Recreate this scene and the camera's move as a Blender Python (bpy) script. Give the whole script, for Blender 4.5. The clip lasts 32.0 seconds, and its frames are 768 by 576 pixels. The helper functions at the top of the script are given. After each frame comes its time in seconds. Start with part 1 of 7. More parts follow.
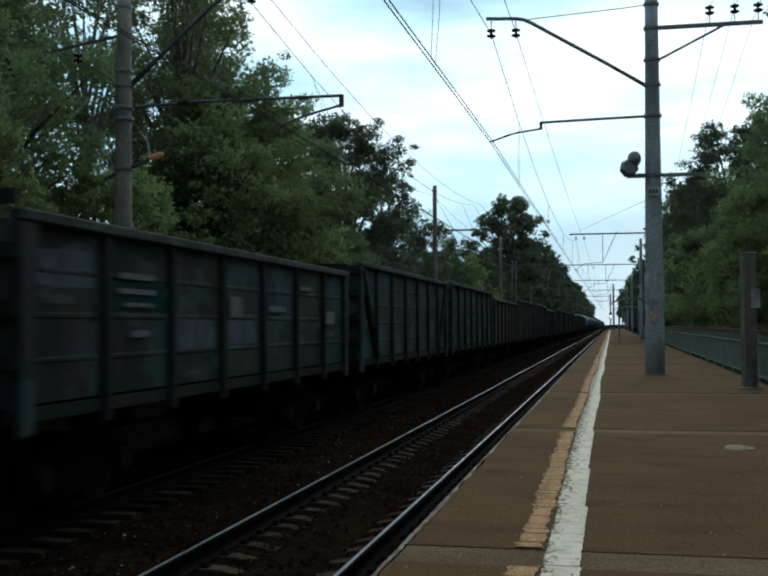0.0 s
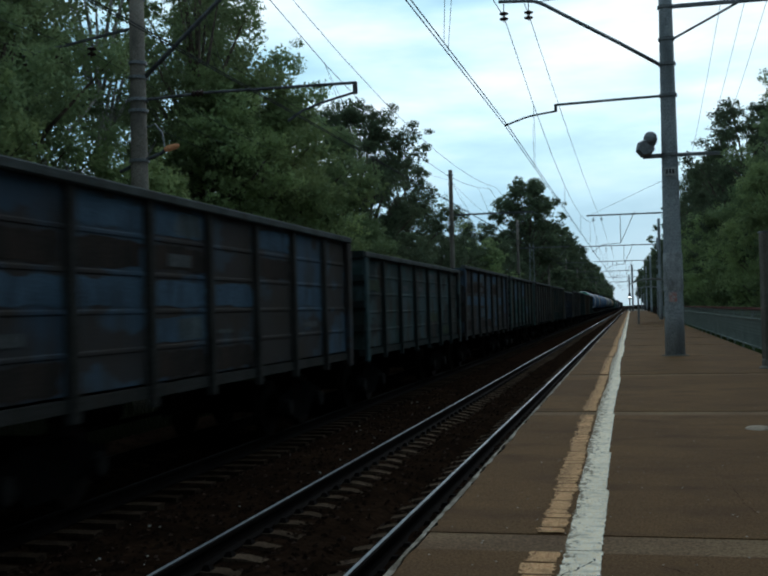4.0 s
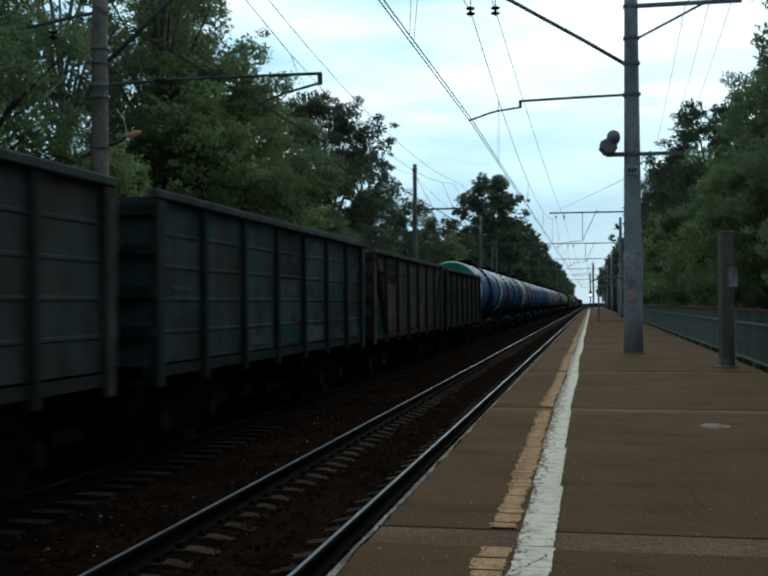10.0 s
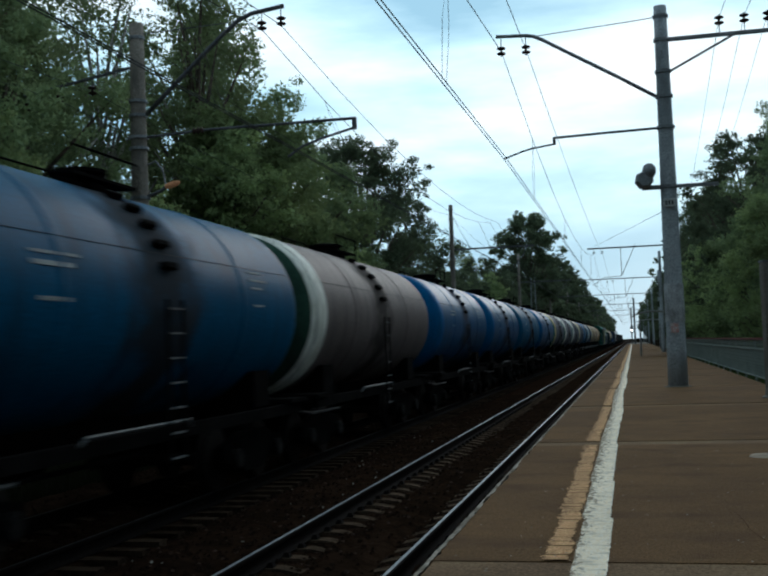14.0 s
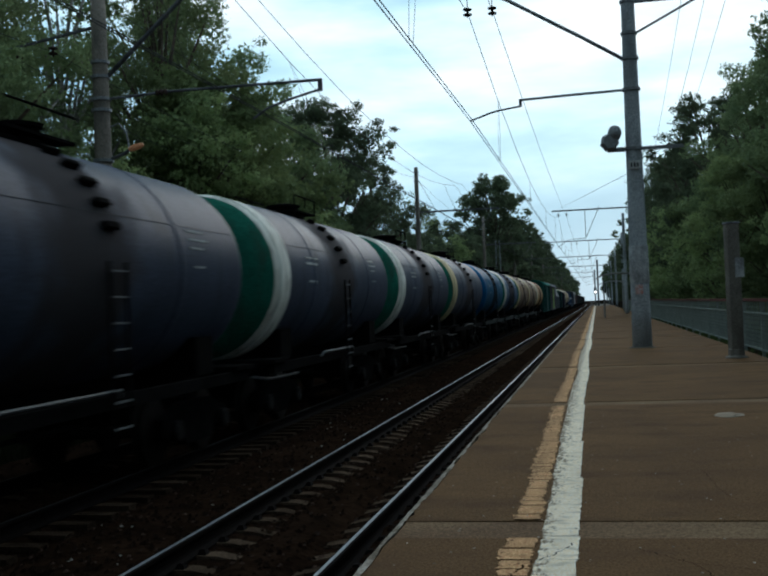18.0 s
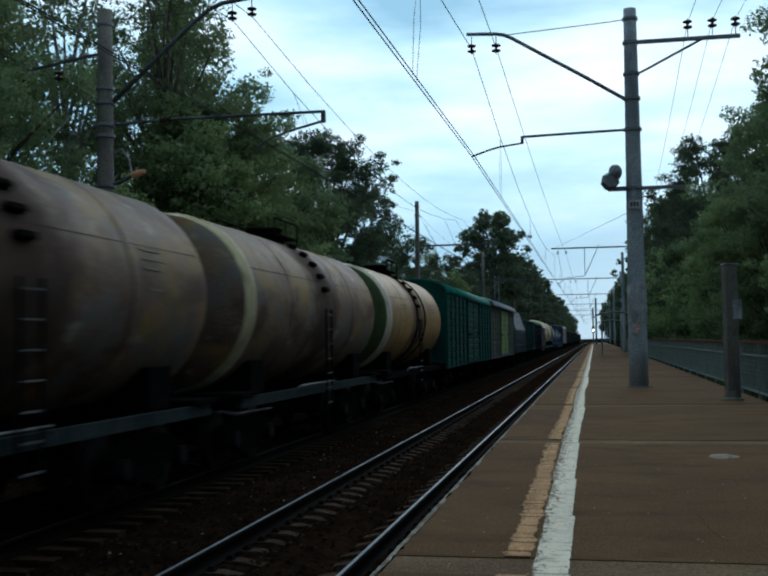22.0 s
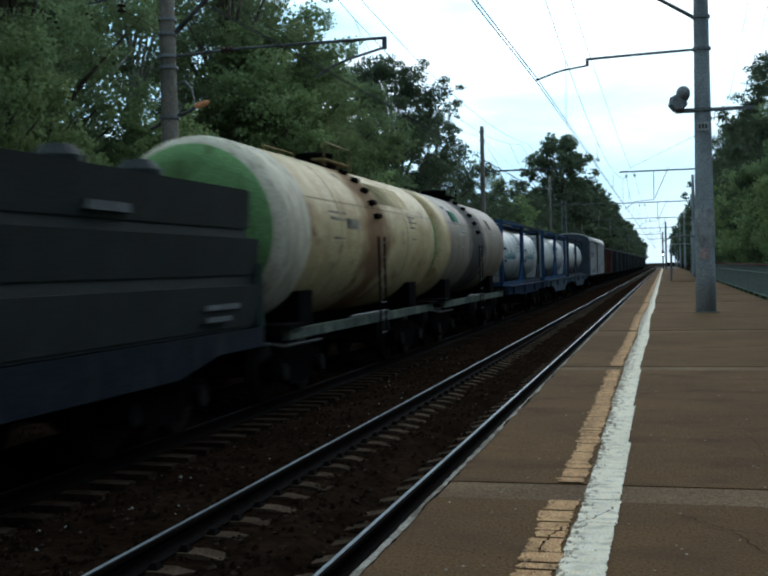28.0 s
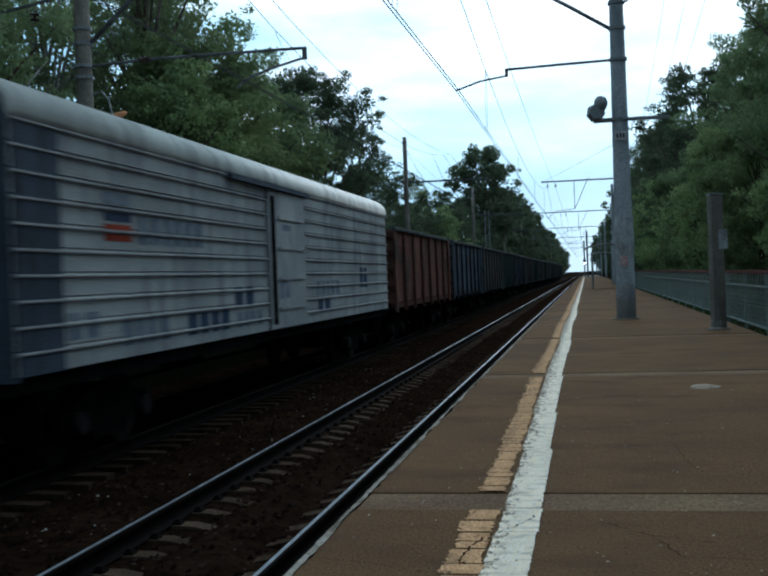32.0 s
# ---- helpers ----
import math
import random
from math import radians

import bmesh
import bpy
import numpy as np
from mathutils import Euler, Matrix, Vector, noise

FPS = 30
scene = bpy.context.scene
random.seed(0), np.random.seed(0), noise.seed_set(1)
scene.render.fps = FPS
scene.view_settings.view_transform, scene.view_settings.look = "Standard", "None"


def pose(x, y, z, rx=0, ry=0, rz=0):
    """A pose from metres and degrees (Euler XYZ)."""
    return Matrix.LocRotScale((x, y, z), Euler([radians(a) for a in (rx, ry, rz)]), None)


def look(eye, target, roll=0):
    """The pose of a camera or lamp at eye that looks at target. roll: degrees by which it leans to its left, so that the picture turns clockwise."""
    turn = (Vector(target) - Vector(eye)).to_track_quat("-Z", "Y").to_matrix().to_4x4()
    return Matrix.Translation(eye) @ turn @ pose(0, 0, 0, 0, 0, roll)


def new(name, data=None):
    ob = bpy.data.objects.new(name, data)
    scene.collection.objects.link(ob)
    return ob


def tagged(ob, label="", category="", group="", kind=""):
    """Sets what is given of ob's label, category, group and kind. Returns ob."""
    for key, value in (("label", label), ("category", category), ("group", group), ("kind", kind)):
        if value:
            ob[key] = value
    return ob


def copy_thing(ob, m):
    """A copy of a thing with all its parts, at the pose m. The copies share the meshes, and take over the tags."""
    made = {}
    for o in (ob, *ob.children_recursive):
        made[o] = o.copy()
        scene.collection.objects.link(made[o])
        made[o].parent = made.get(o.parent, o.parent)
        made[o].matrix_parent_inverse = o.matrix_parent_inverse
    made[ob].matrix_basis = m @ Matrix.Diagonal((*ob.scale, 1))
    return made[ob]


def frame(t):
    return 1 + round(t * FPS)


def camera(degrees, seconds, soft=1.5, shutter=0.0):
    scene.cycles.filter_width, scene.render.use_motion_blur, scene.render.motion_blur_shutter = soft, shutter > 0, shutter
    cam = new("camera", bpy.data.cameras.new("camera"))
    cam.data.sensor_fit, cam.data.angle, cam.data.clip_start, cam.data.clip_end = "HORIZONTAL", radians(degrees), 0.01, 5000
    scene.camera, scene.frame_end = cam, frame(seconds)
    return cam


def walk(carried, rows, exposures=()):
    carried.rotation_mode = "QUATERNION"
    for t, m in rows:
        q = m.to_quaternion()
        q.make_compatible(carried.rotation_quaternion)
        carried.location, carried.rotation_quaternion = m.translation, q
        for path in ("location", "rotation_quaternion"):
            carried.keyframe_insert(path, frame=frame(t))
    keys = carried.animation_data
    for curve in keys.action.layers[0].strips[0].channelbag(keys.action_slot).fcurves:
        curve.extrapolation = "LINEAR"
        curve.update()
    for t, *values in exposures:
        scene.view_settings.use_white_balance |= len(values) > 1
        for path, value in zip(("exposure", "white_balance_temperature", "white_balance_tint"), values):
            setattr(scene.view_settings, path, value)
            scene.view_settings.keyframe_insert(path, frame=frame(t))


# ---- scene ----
cam = camera(39.23, 32.0, soft=2.2, shutter=0.35)
# t, x, y, z, yaw, pitch, roll (degrees); x right, y along the track, z up, platform top at 0
PATH = [
    (0, -0.026, 0.012, 1.213, 11.92, 1.95, -0.17),
    (0.5, -0.023, 0.007, 1.213, 11.72, 2.24, -0.50),
    (1, -0.026, -0.005, 1.205, 12.24, 2.42, -0.93),
    (1.5, -0.026, -0.007, 1.211, 12.08, 2.37, -1.38),
    (2, -0.026, -0.001, 1.209, 11.94, 2.24, -1.78),
    (2.5, -0.026, -0.018, 1.214, 12.53, 1.20, -1.97),
    (4.5, -0.005, -0.006, 1.238, 12.75, 1.18, -1.20),
    (5, 0.007, -0.001, 1.232, 12.24, 1.10, -1.27),
    (5.5, -0.003, -0.012, 1.241, 12.55, 0.52, -0.67),
    (6, -0.000, -0.013, 1.247, 12.66, 0.28, -1.12),
    (6.5, 0.005, -0.028, 1.244, 13.40, 0.18, -1.14),
    (7, 0.006, -0.032, 1.242, 13.40, -0.09, -0.73),
    (7.5, -0.002, -0.019, 1.233, 13.94, 0.32, -0.61),
    (8, -0.002, 0.013, 1.228, 12.97, 0.91, -1.12),
    (8.5, 0.010, 0.061, 1.220, 10.99, 1.23, -1.70),
    (9, 0.026, 0.100, 1.222, 8.00, 1.41, -1.79),
    (9.5, 0.011, 0.090, 1.217, 9.75, 1.32, -1.48),
    (10, 0.001, 0.068, 1.221, 10.90, 0.82, -0.27),
    (10.5, -0.015, 0.050, 1.230, 12.18, 0.98, -1.63),
    (11, 0.005, 0.018, 1.217, 14.05, 1.94, -1.80),
    (11.5, 0.005, 0.002, 1.224, 14.36, 1.21, -1.20),
    (12, 0.012, -0.004, 1.216, 14.42, 1.90, -3.63),
    (12.5, 0.004, -0.009, 1.207, 14.19, 2.18, -1.61),
    (13, -0.016, -0.006, 1.220, 14.35, 1.26, -1.84),
    (13.5, -0.016, -0.024, 1.191, 14.04, 2.57, -1.98),
    (14, -0.010, -0.012, 1.188, 12.91, 3.11, -2.01),
    (14.5, -0.031, 0.027, 1.196, 11.11, 1.32, -1.55),
    (15, -0.026, 0.044, 1.191, 10.88, 1.31, -3.41),
    (15.5, -0.017, 0.040, 1.199, 10.38, 0.68, -3.52),
    (17.5, -0.054, 0.006, 1.196, 9.76, 0.51, -1.86),
    (18, -0.055, -0.009, 1.189, 11.12, 1.07, -2.31),
    (18.5, -0.039, 0.012, 1.182, 10.01, 2.15, -1.62),
    (19, -0.037, 0.011, 1.180, 11.04, 2.24, -0.50),
    (19.5, -0.028, 0.016, 1.169, 10.81, 3.19, -0.14),
    (20, -0.033, 0.014, 1.175, 10.63, 2.17, -0.16),
    (20.5, -0.039, -0.004, 1.175, 11.65, 2.03, -0.74),
    (21, -0.047, -0.009, 1.177, 12.02, 2.09, -0.81),
    (21.5, -0.050, -0.010, 1.183, 11.50, 1.42, -0.88),
    (22, -0.040, -0.002, 1.181, 11.00, 2.81, -0.79),
    (22.5, -0.025, -0.019, 1.178, 11.21, 1.68, -1.87),
    (23, 0.037, -0.033, 1.174, 13.38, 2.10, 1.50),
    (23.5, 0.017, -0.029, 1.174, 15.04, 0.99, 0.03),
    (24, 0.004, -0.025, 1.178, 14.37, 1.79, -1.68),
    (24.5, -0.011, -0.024, 1.177, 13.81, 1.30, -0.53),
    (26.5, 0.047, -0.089, 1.191, 17.71, -0.41, -1.15),
    (27, 0.058, -0.088, 1.198, 16.49, -0.12, -1.51),
    (27.5, 0.047, -0.076, 1.206, 15.00, -0.61, -1.29),
    (28, 0.047, -0.064, 1.209, 14.62, -1.03, -1.36),
    (28.5, 0.048, -0.057, 1.202, 14.94, -0.63, -1.20),
    (29, 0.043, -0.047, 1.199, 14.10, -0.56, -0.79),
    (29.5, 0.042, -0.012, 1.198, 12.51, -0.84, -0.77),
    (30, 0.047, -0.006, 1.204, 12.91, -0.96, -1.48),
    (30.5, 0.054, 0.023, 1.192, 12.95, 0.19, -1.96),
    (31, 0.062, 0.054, 1.188, 11.83, 0.39, -2.21),
    (31.5, 0.065, 0.064, 1.189, 10.79, 0.35, -2.08),
    (32, 0.068, 0.069, 1.187, 10.66, -0.53, -2.10),
]


def heading(x, y, z, yaw, pitch, roll):
    a, b = radians(yaw), radians(pitch)
    eye = Vector((x, y, z))
    return look(eye, eye + Vector((-math.sin(a) * math.cos(b), math.cos(a) * math.cos(b), math.sin(b))), roll)


# stops and white balance: the picture grows darker and cooler towards the green boxcars
LIGHT = [(0, 0.46, 6160, 8), (1.2, 0.29, 5860, 7), (3, 0.28, 5860, 7), (6, 0.27, 6110, 8), (9, 0.36, 6010, 7), (12, 0.38, 6010, 7), (15, 0.36, 6010, 8), (20, 0.29, 6010, 8), (22, 0.26, 5660, 7), (24.5, 0.33, 5660, 6), (27, 0.79, 5860, 8), (30, 0.86, 5700, 8), (32, 0.66, 5580, 8)]
walk(cam, [(t, heading(*row)) for t, *row in PATH], LIGHT)

# ---- light ----
world = bpy.data.worlds.new("overcast_sky")
scene.world = world
world.use_nodes = True
wn, wl = world.node_tree.nodes, world.node_tree.links
wn.clear()
w_out, w_bg = wn.new("ShaderNodeOutputWorld"), wn.new("ShaderNodeBackground")
w_sky = wn.new("ShaderNodeTexSky")
w_sky.sky_type, w_sky.sun_disc = "NISHITA", False
w_sky.sun_elevation, w_sky.sun_rotation = radians(14), radians(8)
w_co, w_map = wn.new("ShaderNodeTexCoord"), wn.new("ShaderNodeMapping")
w_map.inputs["Scale"].default_value = (1.0, 1.0, 4.2)
w_map.inputs["Location"].default_value = (0.35, 0.1, 0.6)
w_n = wn.new("ShaderNodeTexNoise")
w_n.inputs["Scale"].default_value, w_n.inputs["Detail"].default_value, w_n.inputs["Roughness"].default_value = 3.1, 7.0, 0.52
w_ramp = wn.new("ShaderNodeValToRGB")
els = w_ramp.color_ramp.elements
els[0].position, els[0].color = 0.32, (0.30, 0.51, 0.63, 1)
els[1].position, els[1].color = 0.68, (0.98, 1.02, 1.03, 1)
mid = els.new(0.46)
mid.color = (0.52, 0.75, 0.84, 1)
# haze layer: the cloud base grows bluish grey towards the horizon
w_sep = wn.new("ShaderNodeSeparateXYZ")
w_hz = wn.new("ShaderNodeMapRange")
w_hz.interpolation_type = "SMOOTHSTEP"
w_hz.inputs["From Min"].default_value, w_hz.inputs["From Max"].default_value = 0.02, 0.16
w_mix = wn.new("ShaderNodeMix")
w_mix.data_type = "RGBA"
w_mix.inputs["A"].default_value = (0.30, 0.50, 0.63, 1)
w_add = wn.new("ShaderNodeMix")
w_add.data_type, w_add.blend_type = "RGBA", "ADD"
w_scale = wn.new("ShaderNodeVectorMath")
w_scale.operation = "SCALE"
w_scale.inputs["Scale"].default_value = 0.004
w_add.inputs["Factor"].default_value = 1.0
w_bg.inputs["Strength"].default_value = 0.95
wl.new(w_co.outputs["Generated"], w_map.inputs["Vector"])
wl.new(w_map.outputs["Vector"], w_n.inputs["Vector"])
wl.new(w_n.outputs["Fac"], w_ramp.inputs["Fac"])
wl.new(w_co.outputs["Generated"], w_sep.inputs["Vector"])
wl.new(w_sep.outputs["Z"], w_hz.inputs["Value"])
wl.new(w_hz.outputs["Result"], w_mix.inputs["Factor"])
wl.new(w_ramp.outputs["Color"], w_mix.inputs["B"])
wl.new(w_sky.outputs["Color"], w_scale.inputs[0])
wl.new(w_mix.outputs["Result"], w_add.inputs["A"])
wl.new(w_scale.outputs["Vector"], w_add.inputs["B"])
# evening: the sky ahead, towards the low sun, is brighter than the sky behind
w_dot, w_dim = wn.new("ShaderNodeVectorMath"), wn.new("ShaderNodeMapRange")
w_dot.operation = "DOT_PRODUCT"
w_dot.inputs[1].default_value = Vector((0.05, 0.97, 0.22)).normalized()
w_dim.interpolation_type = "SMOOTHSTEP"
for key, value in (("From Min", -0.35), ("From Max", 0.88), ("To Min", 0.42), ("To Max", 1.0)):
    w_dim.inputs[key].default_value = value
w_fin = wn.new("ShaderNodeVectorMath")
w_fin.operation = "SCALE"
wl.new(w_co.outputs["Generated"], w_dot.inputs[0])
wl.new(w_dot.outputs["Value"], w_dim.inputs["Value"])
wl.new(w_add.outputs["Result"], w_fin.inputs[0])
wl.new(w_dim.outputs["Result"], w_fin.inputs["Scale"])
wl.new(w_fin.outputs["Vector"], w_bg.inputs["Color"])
wl.new(w_bg.outputs["Background"], w_out.inputs["Surface"])
sun = new("sun", bpy.data.lights.new("sun", "SUN"))
sun.data.energy, sun.data.angle, sun.data.color = 0.5, radians(25), (1.0, 0.93, 0.85)
sun.matrix_world = look((0, 0, 60), (-6, -50, 60 - 22))

# ---- materials ----


def material(name, col, col2=None, rough=0.7, metal=0.0, scale=1.0, grain=40.0, bump=0.15, spread=0.0, stain=None, spec=0.012, axis=(1, 1, 1)):
    """Paint or mineral: two tones mixed by a broad noise, fine grain, relief, and dirt streaks (stain)."""
    m = bpy.data.materials.new(name)
    m.use_nodes = True
    n, l = m.node_tree.nodes, m.node_tree.links
    bsdf = n["Principled BSDF"]
    co, mp = n.new("ShaderNodeTexCoord"), n.new("ShaderNodeMapping")
    mp.inputs["Scale"].default_value = axis
    l.new(co.outputs["Object"], mp.inputs["Vector"])
    broad, fine = n.new("ShaderNodeTexNoise"), n.new("ShaderNodeTexNoise")
    broad.inputs["Scale"].default_value, broad.inputs["Detail"].default_value = scale, 6
    fine.inputs["Scale"].default_value, fine.inputs["Detail"].default_value = grain, 3
    info = n.new("ShaderNodeObjectInfo")
    shift = n.new("ShaderNodeVectorMath")
    shift.operation = "ADD"
    l.new(mp.outputs["Vector"], shift.inputs[0])
    l.new(info.outputs["Random"], shift.inputs[1])
    l.new(shift.outputs["Vector"], broad.inputs["Vector"])
    l.new(mp.outputs["Vector"], fine.inputs["Vector"])
    ramp = n.new("ShaderNodeValToRGB")
    c2 = col2 or tuple(c * 0.72 for c in col)
    ramp.color_ramp.elements[0].position, ramp.color_ramp.elements[0].color = 0.36, (*c2, 1)
    ramp.color_ramp.elements[1].position, ramp.color_ramp.elements[1].color = 0.62, (*col, 1)
    l.new(broad.outputs["Fac"], ramp.inputs["Fac"])
    last = ramp.outputs["Color"]
    grainy = n.new("ShaderNodeMix")
    grainy.data_type, grainy.blend_type = "RGBA", "OVERLAY"
    grainy.inputs["Factor"].default_value = 0.4
    l.new(last, grainy.inputs["A"])
    bite = n.new("ShaderNodeMapRange")
    bite.inputs["From Min"].default_value, bite.inputs["From Max"].default_value = 0.3, 0.7
    l.new(fine.outputs["Fac"], bite.inputs["Value"])
    l.new(bite.outputs["Result"], grainy.inputs["B"])
    last = grainy.outputs["Result"]
    if stain:
        dirt = n.new("ShaderNodeTexNoise")
        dirt.inputs["Scale"].default_value, dirt.inputs["Detail"].default_value = 2.6 * scale, 8
        sm = n.new("ShaderNodeMapping")
        sm.inputs["Scale"].default_value = (1.0, 1.6, 0.35)
        l.new(co.outputs["Object"], sm.inputs["Vector"])
        l.new(sm.outputs["Vector"], dirt.inputs["Vector"])
        dr = n.new("ShaderNodeMapRange")
        dr.inputs["From Min"].default_value, dr.inputs["From Max"].default_value = 0.5, 0.72
        l.new(dirt.outputs["Fac"], dr.inputs["Value"])
        mix = n.new("ShaderNodeMix")
        mix.data_type = "RGBA"
        mix.inputs["B"].default_value = (*stain, 1)
        l.new(dr.outputs["Result"], mix.inputs["Factor"])
        l.new(last, mix.inputs["A"])
        last = mix.outputs["Result"]
    if spread:
        hsv, mr = n.new("ShaderNodeHueSaturation"), n.new("ShaderNodeMapRange")
        mr.inputs["To Min"].default_value, mr.inputs["To Max"].default_value = 1 - spread, 1 + spread
        l.new(info.outputs["Random"], mr.inputs["Value"])
        l.new(mr.outputs["Result"], hsv.inputs["Value"])
        l.new(last, hsv.inputs["Color"])
        last = hsv.outputs["Color"]
    l.new(last, bsdf.inputs["Base Color"])
    rr = n.new("ShaderNodeMapRange")
    rr.inputs["To Min"].default_value, rr.inputs["To Max"].default_value = max(0.05, rough - 0.12), min(1, rough + 0.12)
    l.new(broad.outputs["Fac"], rr.inputs["Value"])
    l.new(rr.outputs["Result"], bsdf.inputs["Roughness"])
    bsdf.inputs["Metallic"].default_value = metal
    bsdf.inputs["Specular IOR Level"].default_value = spec
    bp = n.new("ShaderNodeBump")
    bp.inputs["Strength"].default_value, bp.inputs["Distance"].default_value = bump, 0.02
    l.new(fine.outputs["Fac"], bp.inputs["Height"])
    l.new(bp.outputs["Normal"], bsdf.inputs["Normal"])
    return m


def patchwork(name, tones, rough=0.72, over=None):
    """Repainted panels: each panel object takes one of the tones, with rust and dust over it."""
    m = material(name, (0.1, 0.1, 0.1), rough=rough, scale=1.4, grain=25, bump=0.25, spec=0.008)
    n, l = m.node_tree.nodes, m.node_tree.links
    bsdf = n["Principled BSDF"]
    info, ramp = n.new("ShaderNodeObjectInfo"), n.new("ShaderNodeValToRGB")
    ramp.color_ramp.interpolation = "CONSTANT"
    e = ramp.color_ramp.elements
    e[0].color, e[0].position = (*tones[0], 1), 0.0
    e[1].color, e[1].position = (*tones[1], 1), 1.0 / len(tones)
    for k in range(2, len(tones)):
        e.new(k / len(tones)).color = (*tones[k], 1)
    l.new(info.outputs["Random"], ramp.inputs["Fac"])
    co = n.new("ShaderNodeTexCoord")
    rust, mp = n.new("ShaderNodeTexNoise"), n.new("ShaderNodeMapping")
    mp.inputs["Scale"].default_value = (1, 1.1, 0.6)
    rust.inputs["Scale"].default_value, rust.inputs["Detail"].default_value = 1.7, 9
    add = n.new("ShaderNodeVectorMath")
    add.operation = "ADD"
    l.new(co.outputs["Object"], mp.inputs["Vector"])
    l.new(mp.outputs["Vector"], add.inputs[0])
    far = n.new("ShaderNodeMath")
    far.operation = "MULTIPLY"
    far.inputs[1].default_value = 37.0
    l.new(info.outputs["Random"], far.inputs[0])
    l.new(far.outputs["Value"], add.inputs[1])
    l.new(add.outputs["Vector"], rust.inputs["Vector"])
    # torn fields of a second coat, longer than high
    coat, cmp_, edge, lay = n.new("ShaderNodeTexNoise"), n.new("ShaderNodeMapping"), n.new("ShaderNodeMapRange"), n.new("ShaderNodeMix")
    cmp_.inputs["Scale"].default_value = (1, 0.55, 1.7)
    coat.inputs["Scale"].default_value, coat.inputs["Detail"].default_value, coat.inputs["Roughness"].default_value = 0.95, 6, 0.6
    edge.inputs["From Min"].default_value, edge.inputs["From Max"].default_value = 0.51, 0.545
    edge.inputs["To Max"].default_value = 0.85
    lay.data_type = "RGBA"
    lay.inputs["B"].default_value = (*(over or tones[-1]), 1)
    l.new(add.outputs["Vector"], cmp_.inputs["Vector"])
    l.new(cmp_.outputs["Vector"], coat.inputs["Vector"])
    l.new(coat.outputs["Fac"], edge.inputs["Value"])
    l.new(edge.outputs["Result"], lay.inputs["Factor"])
    mr = n.new("ShaderNodeMapRange")
    mr.inputs["From Min"].default_value, mr.inputs["From Max"].default_value = 0.44, 0.66
    l.new(rust.outputs["Fac"], mr.inputs["Value"])
    mix = n.new("ShaderNodeMix")
    mix.data_type = "RGBA"
    mix.inputs["B"].default_value = (0.05, 0.042, 0.036, 1)
    l.new(mr.outputs["Result"], mix.inputs["Factor"])
    l.new(ramp.outputs["Color"], lay.inputs["A"])
    l.new(lay.outputs["Result"], mix.inputs["A"])
    l.new(mix.outputs["Result"], bsdf.inputs["Base Color"])
    return m


def worn_line(name, col, col2, under, lo, hi):
    """Line paint trodden through to the asphalt in streaks, most along its outer side (lo: worn, hi: whole)."""
    m = material(name, col, col2, rough=0.85, scale=3.2, grain=60, bump=0.4, stain=tuple(c * 0.6 for c in col), axis=(2.5, 0.6, 1))
    n, l = m.node_tree.nodes, m.node_tree.links
    bsdf = n["Principled BSDF"]
    old = bsdf.inputs["Base Color"].links[0].from_socket
    co, sep, side = n.new("ShaderNodeTexCoord"), n.new("ShaderNodeSeparateXYZ"), n.new("ShaderNodeMapRange")
    mp, nz, add, cut, mix = n.new("ShaderNodeMapping"), n.new("ShaderNodeTexNoise"), n.new("ShaderNodeMath"), n.new("ShaderNodeMapRange"), n.new("ShaderNodeMix")
    l.new(co.outputs["Object"], sep.inputs["Vector"])
    l.new(sep.outputs["X"], side.inputs["Value"])
    for key, value in (("From Min", lo), ("From Max", hi), ("To Min", 0.17), ("To Max", 0.0)):
        side.inputs[key].default_value = value
    mp.inputs["Scale"].default_value = (1.0, 0.45, 1.0)
    nz.inputs["Scale"].default_value, nz.inputs["Detail"].default_value, nz.inputs["Roughness"].default_value = 26.0, 9, 0.7
    l.new(co.outputs["Object"], mp.inputs["Vector"])
    l.new(mp.outputs["Vector"], nz.inputs["Vector"])
    l.new(nz.outputs["Fac"], add.inputs[0])
    l.new(side.outputs["Result"], add.inputs[1])
    cut.inputs["From Min"].default_value, cut.inputs["From Max"].default_value, cut.inputs["To Max"].default_value = 0.60, 0.67, 0.8
    l.new(add.outputs["Value"], cut.inputs["Value"])
    mix.data_type = "RGBA"
    mix.inputs["B"].default_value = (*under, 1)
    l.new(cut.outputs["Result"], mix.inputs["Factor"])
    l.new(old, mix.inputs["A"])
    l.new(mix.outputs["Result"], bsdf.inputs["Base Color"])
    return m


